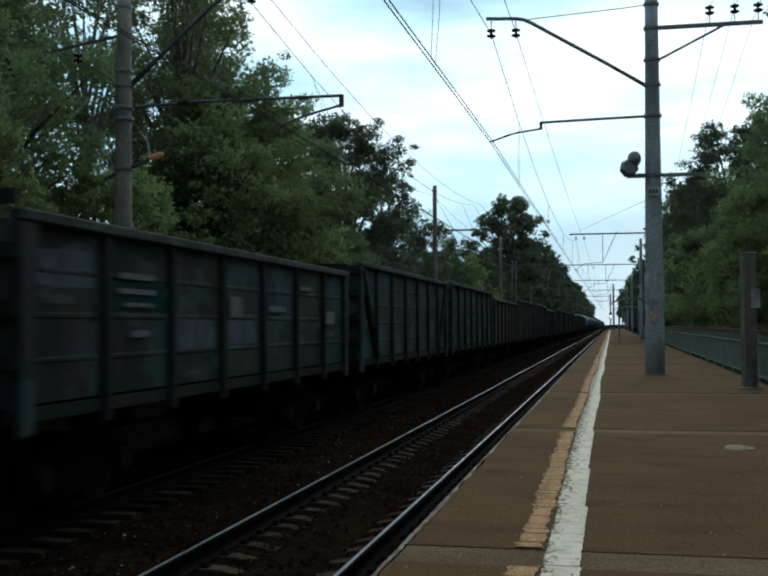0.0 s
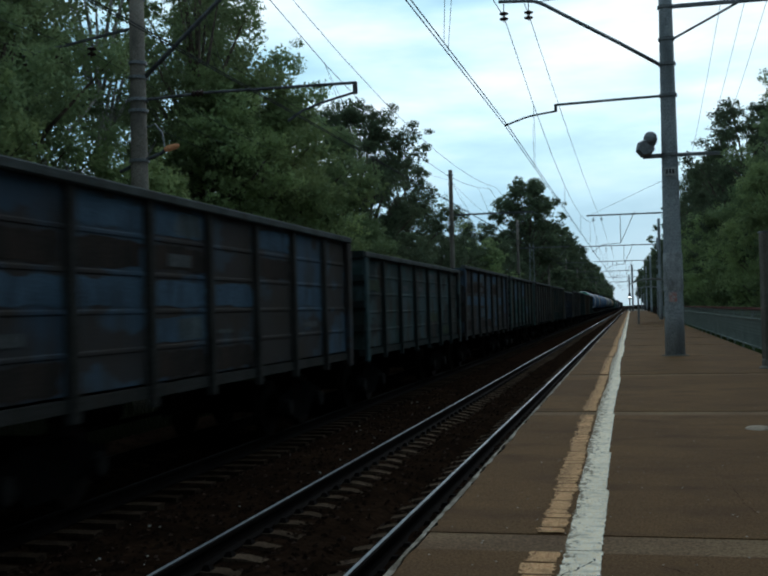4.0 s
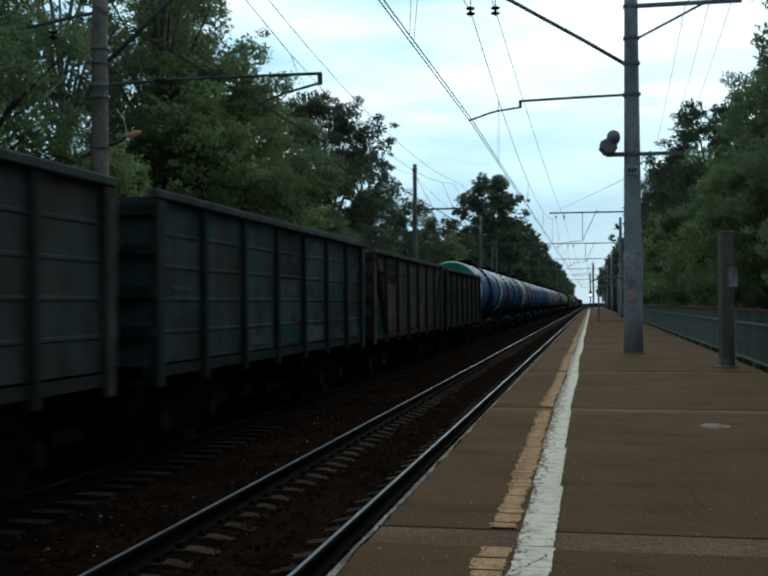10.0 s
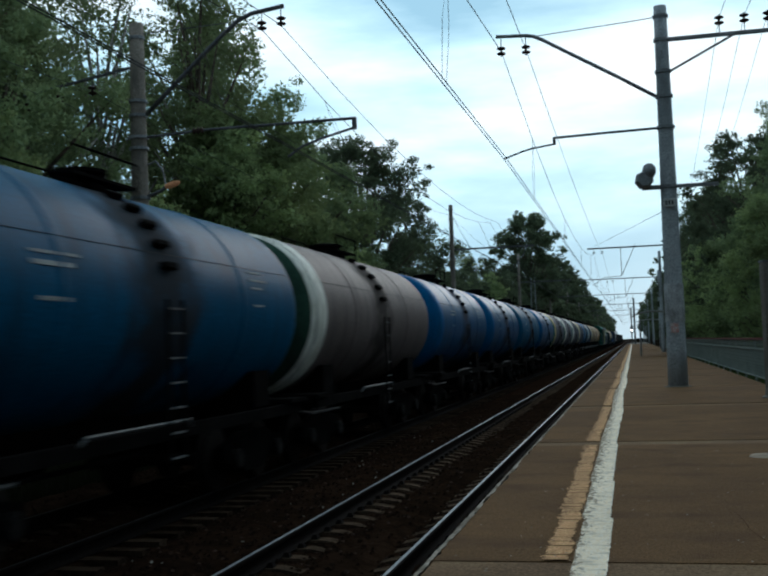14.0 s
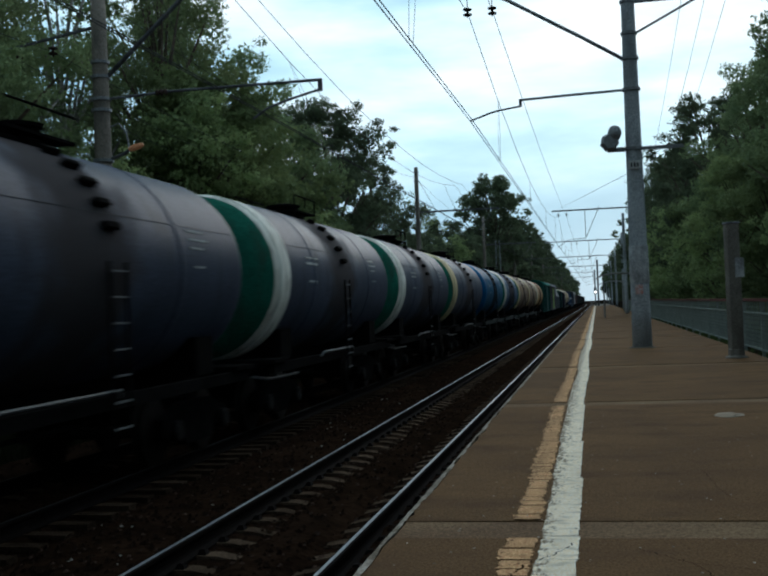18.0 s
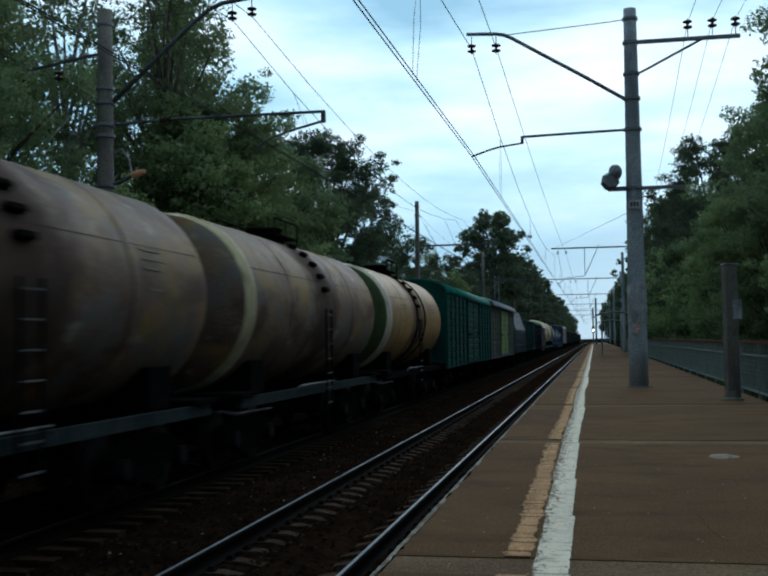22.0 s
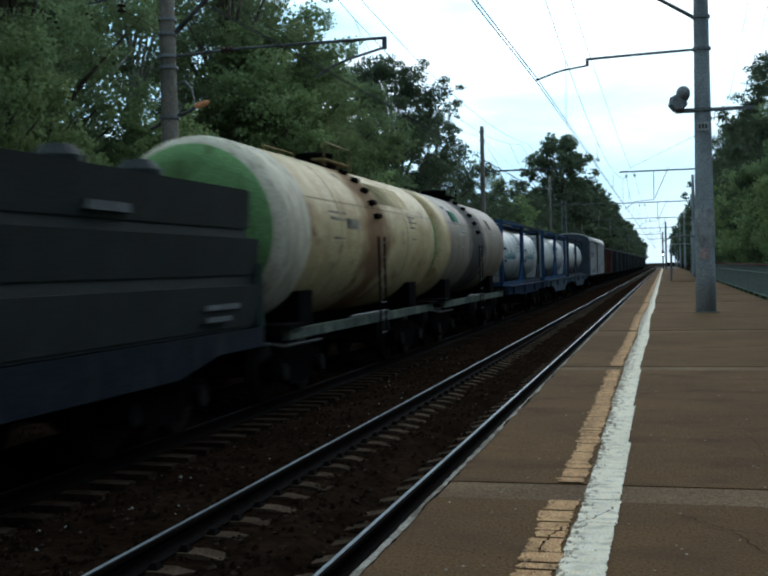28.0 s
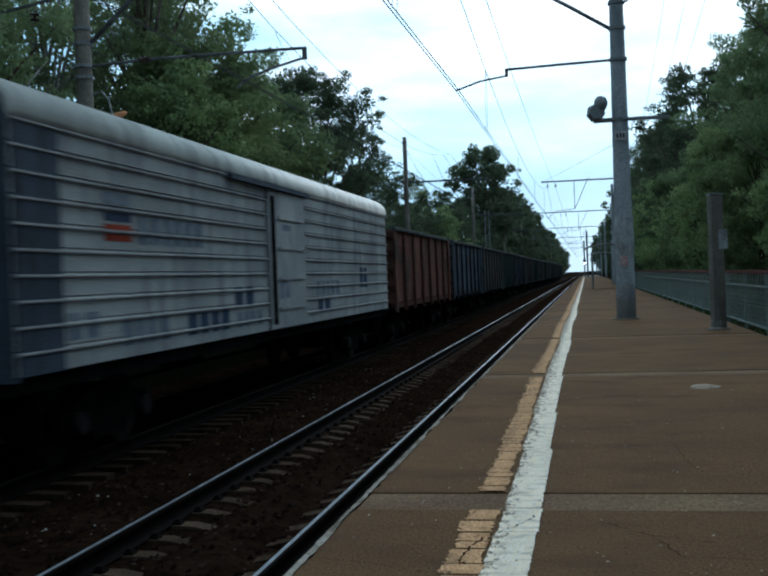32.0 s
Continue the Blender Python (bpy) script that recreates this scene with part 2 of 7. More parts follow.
def tank_paint(name, col, spill=(0.03, 0.027, 0.025), width=0.5, rough=0.42, grime=0.5, stain=None, spec=0.1, rust=()):
    """Tank shell paint: dust and grime in streaks, and a dark spill that runs down from the filling hatch."""
    m = material(name, col, tuple(c * 0.8 for c in col), rough=rough, scale=0.6, grain=30, bump=0.08, stain=stain or tuple(c * (1 - grime) + 0.008 for c in col), spec=spec)
    n, l = m.node_tree.nodes, m.node_tree.links
    bsdf = n["Principled BSDF"]
    old = bsdf.inputs["Base Color"].links[0].from_socket
    co, sep, nz = n.new("ShaderNodeTexCoord"), n.new("ShaderNodeSeparateXYZ"), n.new("ShaderNodeTexNoise")
    nz.inputs["Scale"].default_value, nz.inputs["Detail"].default_value = 1.6, 6
    l.new(co.outputs["Object"], sep.inputs["Vector"])
    l.new(co.outputs["Object"], nz.inputs["Vector"])
    ab, off, mr = n.new("ShaderNodeMath"), n.new("ShaderNodeMath"), n.new("ShaderNodeMapRange")
    ab.operation = "ABSOLUTE"
    off.operation = "MULTIPLY_ADD"
    off.inputs[1].default_value = -2.2
    l.new(sep.outputs["Y"], ab.inputs[0])
    l.new(nz.outputs["Fac"], off.inputs[0])
    l.new(ab.outputs["Value"], off.inputs[2])
    mr.inputs["From Min"].default_value, mr.inputs["From Max"].default_value = width - 1.25, width - 0.45
    mr.inputs["To Min"].default_value, mr.inputs["To Max"].default_value = 0.85, 0.0
    l.new(off.outputs["Value"], mr.inputs["Value"])
    mix = n.new("ShaderNodeMix")
    mix.data_type = "RGBA"
    mix.inputs["B"].default_value = (*spill, 1)
    l.new(mr.outputs["Result"], mix.inputs["Factor"])
    # fields of rust and yellowed dust under the spill
    for k, (tone, size, lo, hi) in enumerate(rust):
        field, place, cut, lay = n.new("ShaderNodeTexNoise"), n.new("ShaderNodeMapping"), n.new("ShaderNodeMapRange"), n.new("ShaderNodeMix")
        place.inputs["Location"].default_value, place.inputs["Scale"].default_value = (7.3 * k, 3.1 * k, 1.7 * k), (1, 0.8, 1.3)
        field.inputs["Scale"].default_value, field.inputs["Detail"].default_value, field.inputs["Roughness"].default_value = size, 7, 0.62
        cut.inputs["From Min"].default_value, cut.inputs["From Max"].default_value, cut.inputs["To Max"].default_value = lo, hi, 0.85
        lay.data_type = "RGBA"
        lay.inputs["B"].default_value = (*tone, 1)
        l.new(co.outputs["Object"], place.inputs["Vector"])
        l.new(place.outputs["Vector"], field.inputs["Vector"])
        l.new(field.outputs["Fac"], cut.inputs["Value"])
        l.new(cut.outputs["Result"], lay.inputs["Factor"])
        l.new(old, lay.inputs["A"])
        old = lay.outputs["Result"]
    l.new(old, mix.inputs["A"])
    l.new(mix.outputs["Result"], bsdf.inputs["Base Color"])
    was = bsdf.inputs["Roughness"].links[0].from_socket
    dull, gloss = n.new("ShaderNodeMix"), n.new("ShaderNodeMix")
    dull.inputs["B"].default_value = 0.95
    gloss.inputs["A"].default_value, gloss.inputs["B"].default_value = spec, 0.02
    l.new(was, dull.inputs["A"])
    for node, target in ((dull, "Roughness"), (gloss, "Specular IOR Level")):
        l.new(mr.outputs["Result"], node.inputs["Factor"])
        l.new(node.outputs["Result"], bsdf.inputs[target])
    return m


def leaf_material(name, col, col2):
    m = bpy.data.materials.new(name)
    m.use_nodes = True
    n, l = m.node_tree.nodes, m.node_tree.links
    bsdf, out = n["Principled BSDF"], n["Material Output"]
    geo, ramp, info = n.new("ShaderNodeNewGeometry"), n.new("ShaderNodeValToRGB"), n.new("ShaderNodeObjectInfo")
    ramp.color_ramp.elements[0].color, ramp.color_ramp.elements[1].color = (*col2, 1), (*col, 1)
    co, clump, both = n.new("ShaderNodeTexCoord"), n.new("ShaderNodeTexNoise"), n.new("ShaderNodeMath")
    clump.inputs["Scale"].default_value, clump.inputs["Detail"].default_value = 0.55, 3
    both.operation = "MULTIPLY_ADD"
    both.inputs[1].default_value, both.inputs[2].default_value = 0.35, 0.0
    far_tone = n.new("ShaderNodeMapRange")
    for key, value in (("From Min", 0.35), ("From Max", 0.65), ("To Min", 0.0), ("To Max", 0.65)):
        far_tone.inputs[key].default_value = value
    l.new(co.outputs["Object"], clump.inputs["Vector"])
    l.new(clump.outputs["Fac"], far_tone.inputs["Value"])
    l.new(geo.outputs["Random Per Island"], both.inputs[0])
    l.new(far_tone.outputs["Result"], both.inputs[2])
    l.new(both.outputs["Value"], ramp.inputs["Fac"])
    hsv, mr = n.new("ShaderNodeHueSaturation"), n.new("ShaderNodeMapRange")
    mr.inputs["To Min"].default_value, mr.inputs["To Max"].default_value = 0.7, 1.25
    l.new(info.outputs["Random"], mr.inputs["Value"])
    l.new(mr.outputs["Result"], hsv.inputs["Value"])
    l.new(ramp.outputs["Color"], hsv.inputs["Color"])
    l.new(hsv.outputs["Color"], bsdf.inputs["Base Color"])
    bsdf.inputs["Roughness"].default_value = 0.8
    bsdf.inputs["Specular IOR Level"].default_value = 0.1
    tr, mix = n.new("ShaderNodeBsdfTranslucent"), n.new("ShaderNodeMixShader")
    mix.inputs["Fac"].default_value = 0.45
    l.new(hsv.outputs["Color"], tr.inputs["Color"])
    l.new(bsdf.outputs["BSDF"], mix.inputs[1])
    l.new(tr.outputs["BSDF"], mix.inputs[2])
    l.new(mix.outputs["Shader"], out.inputs["Surface"])
    return m


def glow_material(name, col, power):
    m = material(name, col, rough=0.4)
    b = m.node_tree.nodes["Principled BSDF"]
    b.inputs["Emission Color"].default_value, b.inputs["Emission Strength"].default_value = (*col, 1), power
    return m


M = {
    "asphalt": material("worn_brown_asphalt", (0.150, 0.0850, 0.0405), (0.110, 0.0618, 0.0302), rough=0.97, scale=0.5, grain=70, bump=0.5, stain=(0.0884, 0.0502, 0.0279), spec=0.03),
    "strip": material("concrete_strip", (0.195, 0.128, 0.074), (0.145, 0.09, 0.053), rough=0.97, scale=1.2, grain=60, bump=0.5, spec=0.03),
    "concrete": material("old_concrete", (0.22, 0.20, 0.175), (0.12, 0.11, 0.095), rough=0.9, scale=1.1, grain=45, bump=0.6, stain=(0.08, 0.07, 0.06)),
    "pole": material("spun_concrete_pole", (0.25, 0.217, 0.187), (0.175, 0.152, 0.13), rough=0.9, scale=0.9, grain=35, bump=0.4, stain=(0.12, 0.11, 0.10)),
    # Concrete raised about a third above its own grey to carry lens veil.
    "pole_grey": material("veil_paled_concrete", (0.3900, 0.4160, 0.4355), (0.2860, 0.3055, 0.3185), rough=0.9, scale=0.8, grain=35, bump=0.4, stain=(0.1690, 0.1820, 0.1950)),
    "pole_white": material("flaking_whitewash", (0.5, 0.51, 0.52), (0.3, 0.31, 0.32), rough=0.9, scale=3.0, grain=40, bump=0.4, stain=(0.2, 0.2, 0.2)),
    "white_line": worn_line("worn_white_line_paint", (0.95, 0.81, 0.63), (0.83, 0.71, 0.55), (0.13, 0.085, 0.055), -0.40, -0.29),
    "yellow_line": worn_line("worn_orange_line_paint", (0.64, 0.365, 0.185), (0.46, 0.265, 0.135), (0.11, 0.066, 0.040), -0.60, -0.48),
    "chip": material("chipped_concrete_edge", (0.36, 0.31, 0.26), (0.16, 0.13, 0.10), rough=0.9, scale=5, grain=50, bump=0.6),
    "mortar": material("dried_mortar", (0.42, 0.34, 0.26), (0.28, 0.22, 0.165), rough=0.95, scale=6, grain=50, bump=0.5),
    # Ballast and stones lowered towards the black shade beside the train.
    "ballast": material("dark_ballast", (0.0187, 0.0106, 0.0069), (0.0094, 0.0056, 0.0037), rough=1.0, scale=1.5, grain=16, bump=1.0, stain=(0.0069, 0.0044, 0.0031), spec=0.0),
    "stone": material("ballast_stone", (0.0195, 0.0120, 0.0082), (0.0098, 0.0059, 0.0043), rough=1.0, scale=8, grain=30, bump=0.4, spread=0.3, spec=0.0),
    "pale_stone": material("pale_stone", (0.34, 0.31, 0.28), rough=0.95, scale=8, grain=30, bump=0.4),
    "red_stone": material("reddish_ballast_stone", (0.0680, 0.0416, 0.0320), (0.0360, 0.0240, 0.0200), rough=1.0, scale=8, grain=30, bump=0.4, spec=0.0),
    # Far sleepers: dirt and the train's shade are both in the tone.
    "sleeper_dark": material("dirty_shaded_sleeper", (0.042, 0.029, 0.0205), (0.023, 0.0158, 0.0115), rough=1.0, scale=4, grain=50, bump=0.4, spread=0.3, spec=0.0),
    "sleeper": material("concrete_sleeper", (0.085, 0.058, 0.040), (0.040, 0.028, 0.020), rough=1.0, scale=4, grain=50, bump=0.4, spread=0.3, spec=0.0),
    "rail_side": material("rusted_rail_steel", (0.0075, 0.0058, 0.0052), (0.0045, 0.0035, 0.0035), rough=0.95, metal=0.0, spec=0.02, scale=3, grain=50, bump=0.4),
    "rail_top": material("polished_rail_head", (0.20, 0.215, 0.235), (0.14, 0.15, 0.17), rough=0.4, spec=0.5, scale=3, grain=60, bump=0.03, axis=(1, 0.1, 1)),
    # Polished rail again, darkened for the shade under the train.
    "rail_dull": material("shade_dull_rail_head", (0.022, 0.022, 0.024), (0.014, 0.014, 0.015), rough=0.7, scale=3, grain=60, bump=0.03, spec=0.03),
    # Earth darkened to pass for the shade beyond the far track.
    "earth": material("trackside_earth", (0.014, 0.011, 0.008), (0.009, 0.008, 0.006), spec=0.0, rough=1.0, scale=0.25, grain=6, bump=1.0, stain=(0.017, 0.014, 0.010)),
    "grass": leaf_material("grass_blades", (0.075, 0.11, 0.035), (0.04, 0.07, 0.025)),
    # Dark steel lightened by a quarter for lens glare.
    "steel_dark": material("dark_steel", (0.1381, 0.1414, 0.1495), (0.0894, 0.0910, 0.0975), rough=0.65, metal=0.2, scale=3, grain=40, bump=0.2),
    "steel_grey": material("weathered_galvanised_steel", (0.2600, 0.2730, 0.2860), (0.1690, 0.1755, 0.1820), rough=0.6, metal=0.5, scale=3, grain=40, bump=0.2),
    "wire": material("dark_copper_wire", (0.075, 0.075, 0.075), rough=0.9, metal=0.0, scale=3, spec=0.0),
    "insulator": material("brown_porcelain", (0.06, 0.04, 0.035), rough=0.25, scale=4),
    "fence": material("grey_green_fence_paint", (0.27, 0.30, 0.27), (0.20, 0.225, 0.205), rough=0.6, scale=2, grain=40, bump=0.15),
    "fence_red": material("dull_red_rail_paint", (0.15, 0.06, 0.055), (0.11, 0.05, 0.045), rough=0.6, scale=2, grain=40, bump=0.15),
    "sign": material("white_enamel_sign", (0.6, 0.6, 0.58), rough=0.5, scale=3),
    "ink": material("faded_black_lettering", (0.07, 0.07, 0.075), rough=0.7, scale=5),
    "crack": material("open_crack", (0.018, 0.012, 0.009), rough=1.0, scale=5, spec=0.0),
    "sticker": material("faded_sticker", (0.5, 0.22, 0.2), (0.5, 0.48, 0.46), rough=0.7, scale=12),
    "lamp_glow": glow_material("warm_lamp_bowl", (0.55, 0.27, 0.14), 0.05),
    "signal_glow": glow_material("distant_signal_lamp", (1.0, 0.95, 0.9), 6.0),
    "bark": material("grey_brown_bark", (0.12, 0.095, 0.075), (0.06, 0.05, 0.04), rough=0.95, scale=3, grain=20, bump=1.0, axis=(1, 1, 0.3)),
    "birch": material("pale_bark", (0.36, 0.34, 0.31), (0.12, 0.11, 0.1), rough=0.9, scale=4, grain=20, bump=0.6),
    "leaf_a": leaf_material("deep_green_leaves", (0.210, 0.268, 0.130), (0.116, 0.160, 0.079)),
    "leaf_b": leaf_material("yellow_green_leaves", (0.274, 0.342, 0.144), (0.140, 0.186, 0.085)),
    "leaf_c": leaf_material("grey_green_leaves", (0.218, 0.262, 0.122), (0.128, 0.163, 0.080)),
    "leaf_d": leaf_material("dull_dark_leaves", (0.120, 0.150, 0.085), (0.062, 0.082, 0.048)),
    # Blade tone near black, to carry the shade behind the wagons.
    "weeds": leaf_material("shade_dark_blades", (0.016, 0.019, 0.009), (0.009, 0.011, 0.006)),
    "tarp": material("shelter_roof_sheet", (0.4, 0.42, 0.42), rough=0.6, scale=2),
}

# ---- building helpers ----
NEAR_X, FAR_X, RAIL_Z = -3.09, -6.97, -0.873
EDGE_X = -1.15


def link(name, me, mat, parent=None, label=""):
    ob = new(name, me)
    if mat and not me.materials:
        me.materials.append(mat)
    if parent:
        ob.parent = parent
    if label:
        ob["label"] = label
    return ob


def part(name, bm, mat, parent=None, label="", smooth=False):
    """One bmesh as one mesh object under a thing or a part."""
    me = bpy.data.meshes.new(name)
    bm.to_mesh(me)
    bm.free()
    if smooth:
        for p in me.polygons:
            p.use_smooth = True
    return link(name, me, mat, parent, label)


def thing(name, label, category, group="", at=(0, 0, 0), kind=""):
    ob = new(name)
    ob.location = at
    return tagged(ob, label, category, group, kind)


def box(bm, x0, x1, y0, y1, z0, z1, m=None):
    v = [bm.verts.new(c) for c in ((x0, y0, z0), (x1, y0, z0), (x1, y1, z0), (x0, y1, z0), (x0, y0, z1), (x1, y0, z1), (x1, y1, z1), (x0, y1, z1))]
    if m:
        for q in v:
            q.co = m @ q.co
    for f in ((3, 2, 1, 0), (4, 5, 6, 7), (0, 1, 5, 4), (1, 2, 6, 5), (2, 3, 7, 6), (3, 0, 4, 7)):
        bm.faces.new([v[k] for k in f])
    return bm


def boxes(*rows):
    bm = bmesh.new()
    for r in rows:
        box(bm, *r)
    return bm


def bevelled(bm, width=0.01, segments=1):
    bmesh.ops.bevel(bm, geom=list(bm.edges), offset=width, segments=segments, affect="EDGES", clamp_overlap=True)
    return bm


def sweep(bm, profile, y0, y1, cap=True):
    """A closed profile of (x, z) drawn along y."""
    rings = []
    for y in (y0, y1):
        rings.append([bm.verts.new((x, y, z)) for x, z in profile])
    k = len(profile)
    for i in range(k):
        bm.faces.new((rings[0][i], rings[0][(i + 1) % k], rings[1][(i + 1) % k], rings[1][i]))
    if cap:
        bm.faces.new(rings[0][::-1])
        bm.faces.new(rings[1])
    bmesh.ops.recalc_face_normals(bm, faces=bm.faces)
    return bm


def tube(bm, points, radius, sides=6, radii=None):
    """A tube through points; radii: one a point."""
    pts = [Vector(p) for p in points]
    rings = []
    for i, p in enumerate(pts):
        d = (pts[min(i + 1, len(pts) - 1)] - pts[max(i - 1, 0)]).normalized()
        u = d.cross(Vector((0, 0, 1)) if abs(d.z) < 0.95 else Vector((1, 0, 0))).normalized()
        v = d.cross(u)
        r = radii[i] if radii else radius
        rings.append([bm.verts.new(p + r * (math.cos(a) * u + math.sin(a) * v)) for a in (2 * math.pi * k / sides for k in range(sides))])
    for a, b in zip(rings, rings[1:]):
        for k in range(sides):
            bm.faces.new((a[k], a[(k + 1) % sides], b[(k + 1) % sides], b[k]))
    bm.faces.new(rings[0][::-1])
    bm.faces.new(rings[-1])
    return bm


def lathe(bm, profile, sides=32, axis="y", m=None):
    """A profile of (radius, place along the axis) turned round it."""
    rings = []
    for r, h in profile:
        if r < 1e-4:
            p = (0, h, 0) if axis == "y" else (0, 0, h) if axis == "z" else (h, 0, 0)
            rings.append([bm.verts.new(m @ Vector(p) if m else p)])
            continue
        ring = []
        for k in range(sides):
            a = 2 * math.pi * k / sides
            c, s = r * math.cos(a), r * math.sin(a)
            p = Vector((c, h, s) if axis == "y" else (c, s, h) if axis == "z" else (h, c, s))
            ring.append(bm.verts.new(m @ p if m else p))
        rings.append(ring)
    for a, b in zip(rings, rings[1:]):
        for k in range(sides):
            q = [a[k % len(a)], a[(k + 1) % len(a)], b[(k + 1) % len(b)], b[k % len(b)]]
            q = list(dict.fromkeys(q))
            if len(q) > 2:
                bm.faces.new(q)
    bmesh.ops.recalc_face_normals(bm, faces=bm.faces)
    return bm


def mesh_from(name, verts, faces, mat):
    me = bpy.data.meshes.new(name)
    me.from_pydata([tuple(v) for v in verts], [], [tuple(f) for f in faces])
    me.materials.append(mat)
    return me


# ---- ground ----
bm = bmesh.new()
xs = [-900, -300, -120, -60, -30, -18, -13, -10.2, -1.05, 2.7, 2.94, 3.6, 6, 12, 30, 80, 300, 900]
ys = [-300, -100, -40, -10] + list(range(0, 200, 8)) + [240, 320, 480, 800, 1600, 3000]


def ground_z(x, y):
    base = -1.45 if x < 2.9 else -0.12
    if x <= -10.2:
        base = -1.3 + 0.25 * noise.noise((x * 0.1, y * 0.05, 0))
    if x > 2.9:
        base += 0.08 * noise.noise((x * 0.3, y * 0.1, 2)) - (0.0 if x < 3.7 else 0.15)
    return base


grid = [[bm.verts.new((x, y, ground_z(x, y))) for x in xs] for y in ys]
for j in range(len(ys) - 1):
    for i in range(len(xs) - 1):
        bm.faces.new((grid[j][i], grid[j][i + 1], grid[j + 1][i + 1], grid[j + 1][i]))
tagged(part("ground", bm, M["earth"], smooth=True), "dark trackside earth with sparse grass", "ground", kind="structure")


def strip_sheet(name, x_z, y_rows, mat, label, rough):
    bm = bmesh.new()
    rows = []
    for y in y_rows:
        rows.append([bm.verts.new((x, y, z + rough * noise.noise((x * 3, y * 3, 5)))) for x, z in x_z])
    for a, b in zip(rows, rows[1:]):
        for k in range(len(x_z) - 1):
            bm.faces.new((a[k], a[k + 1], b[k + 1], b[k]))
    return tagged(part(name, bm, mat, smooth=True), label, "ballast", kind="structure")


y_rows = [y * 0.35 for y in range(-30, 130)] + [46 + k * 3 for k in range(30)] + [140, 200, 300, 500, 900]
B = RAIL_Z - 0.20


def bed_height(x):
    """Ballast lies over the sleepers but for the places beside the rails."""
    d = abs(x - NEAR_X)
    if d < 1.5:
        return B + (0.06 if d < 0.28 else -0.01 if d < 0.72 else 0.01 if d < 0.9 else 0.055)
    d = abs(x - FAR_X)
    if d < 1.5:
        return B + (0.0 if d < 0.95 else -0.035)
    return B + 0.045


prof = [(-10.2, -1.36), (-9.5, B - 0.02)] + [(x, bed_height(x)) for x in (-9.3 + k * 0.14 for k in range(58))] + [(-1.12, B + 0.03)]
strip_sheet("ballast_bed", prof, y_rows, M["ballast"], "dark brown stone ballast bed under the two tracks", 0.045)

# loose ballast stones, too many to count
rs = random.Random(11)


def stone_cloud(name, count, region, mat, label, lo, hi):
    verts, faces = [], []
    for _ in range(count):
        x, y = rs.uniform(*region[0]), 2.5 + (rs.random() ** 1.8) * region[1]
        r = rs.uniform(lo, hi)
        z = bed_height(x) + 0.01
        base = len(verts)
        yaw = rs.random() * 6.28
        for k, (ca, cz) in enumerate(((1, 0.1), (0.1, 0.9), (-1, 0.0), (-0.1, -0.6))):
            a = yaw + k * 1.57
            verts.append((x + r * math.cos(a) * rs.uniform(0.6, 1.1), y + r * math.sin(a) * rs.uniform(0.6, 1.1), z + r * rs.uniform(-0.3, 0.2)))
        verts.append((x + r * 0.2, y, z + r * rs.uniform(0.4, 0.8)))
        faces += [(base + k, base + (k + 1) % 4, base + 4) for k in range(4)]
    ob = link(name, mesh_from(name, verts, faces, mat), None)
    return tagged(ob, label, "stones", kind="stuff")


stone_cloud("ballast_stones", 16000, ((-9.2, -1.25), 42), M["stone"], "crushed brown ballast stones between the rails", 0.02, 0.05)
stone_cloud("pale_stones", 60, ((-5.6, -4.3), 24), M["pale_stone"], "a few pale stones lying on the dark ballast", 0.012, 0.03)
stone_cloud("reddish_stones", 1500, ((-6.0, -1.4), 30), M["red_stone"], "scattered reddish stones on the dark ballast", 0.015, 0.04)

# ---- tracks ----
RAIL_PROFILE = [(-0.075, -0.18), (0.075, -0.18), (0.075, -0.168), (0.02, -0.15), (0.009, -0.13), (0.009, -0.05), (0.036, -0.036), (0.036, -0.004), (0.030, 0.0), (-0.030, 0.0), (-0.036, -0.004), (-0.036, -0.036), (-0.009, -0.05), (-0.009, -0.13), (-0.02, -0.15), (-0.075, -0.168)]


def railway_track(x, label, head):
    tr = thing("railway_track", label, "railway track", "two parallel tracks", (x, 0, RAIL_Z))
    for side in (-0.7975, 0.7975):
        r = part("rail", sweep(bmesh.new(), [(px + side, pz) for px, pz in RAIL_PROFILE], -30, 900), M["rail_side"], tr, "rusty steel rail with a polished head")
        bm = bmesh.new()
        sweep(bm, [(side - 0.022, -0.004), (side + 0.014, -0.004), (side + 0.011, 0.003), (side - 0.019, 0.003)], -30, 900)
        part("running_surface", bm, M[head], r, "wheel-polished rail head")
    return tr


track_near = railway_track(NEAR_X, "empty railway track beside the platform, polished rails on concrete sleepers", "rail_top")
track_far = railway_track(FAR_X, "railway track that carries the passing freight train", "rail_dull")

# ---- platform ----
platform = thing("platform", "worn brown asphalt station platform with concrete edge slabs", "platform", kind="structure")
bm = bmesh.new()
sweep(bm, [(EDGE_X + 0.10, -0.28), (EDGE_X + 0.10, -1.4), (2.95, -1.4), (2.95, -0.05), (EDGE_X + 0.35, -0.05)], -12, 300)
part("foundation_wall", bm, M["concrete"], platform, "stained concrete platform wall")

# ---- overhead line ----
SPAN, POLE_Y, LEFT_Y = 40.0, 26.5, 23.8


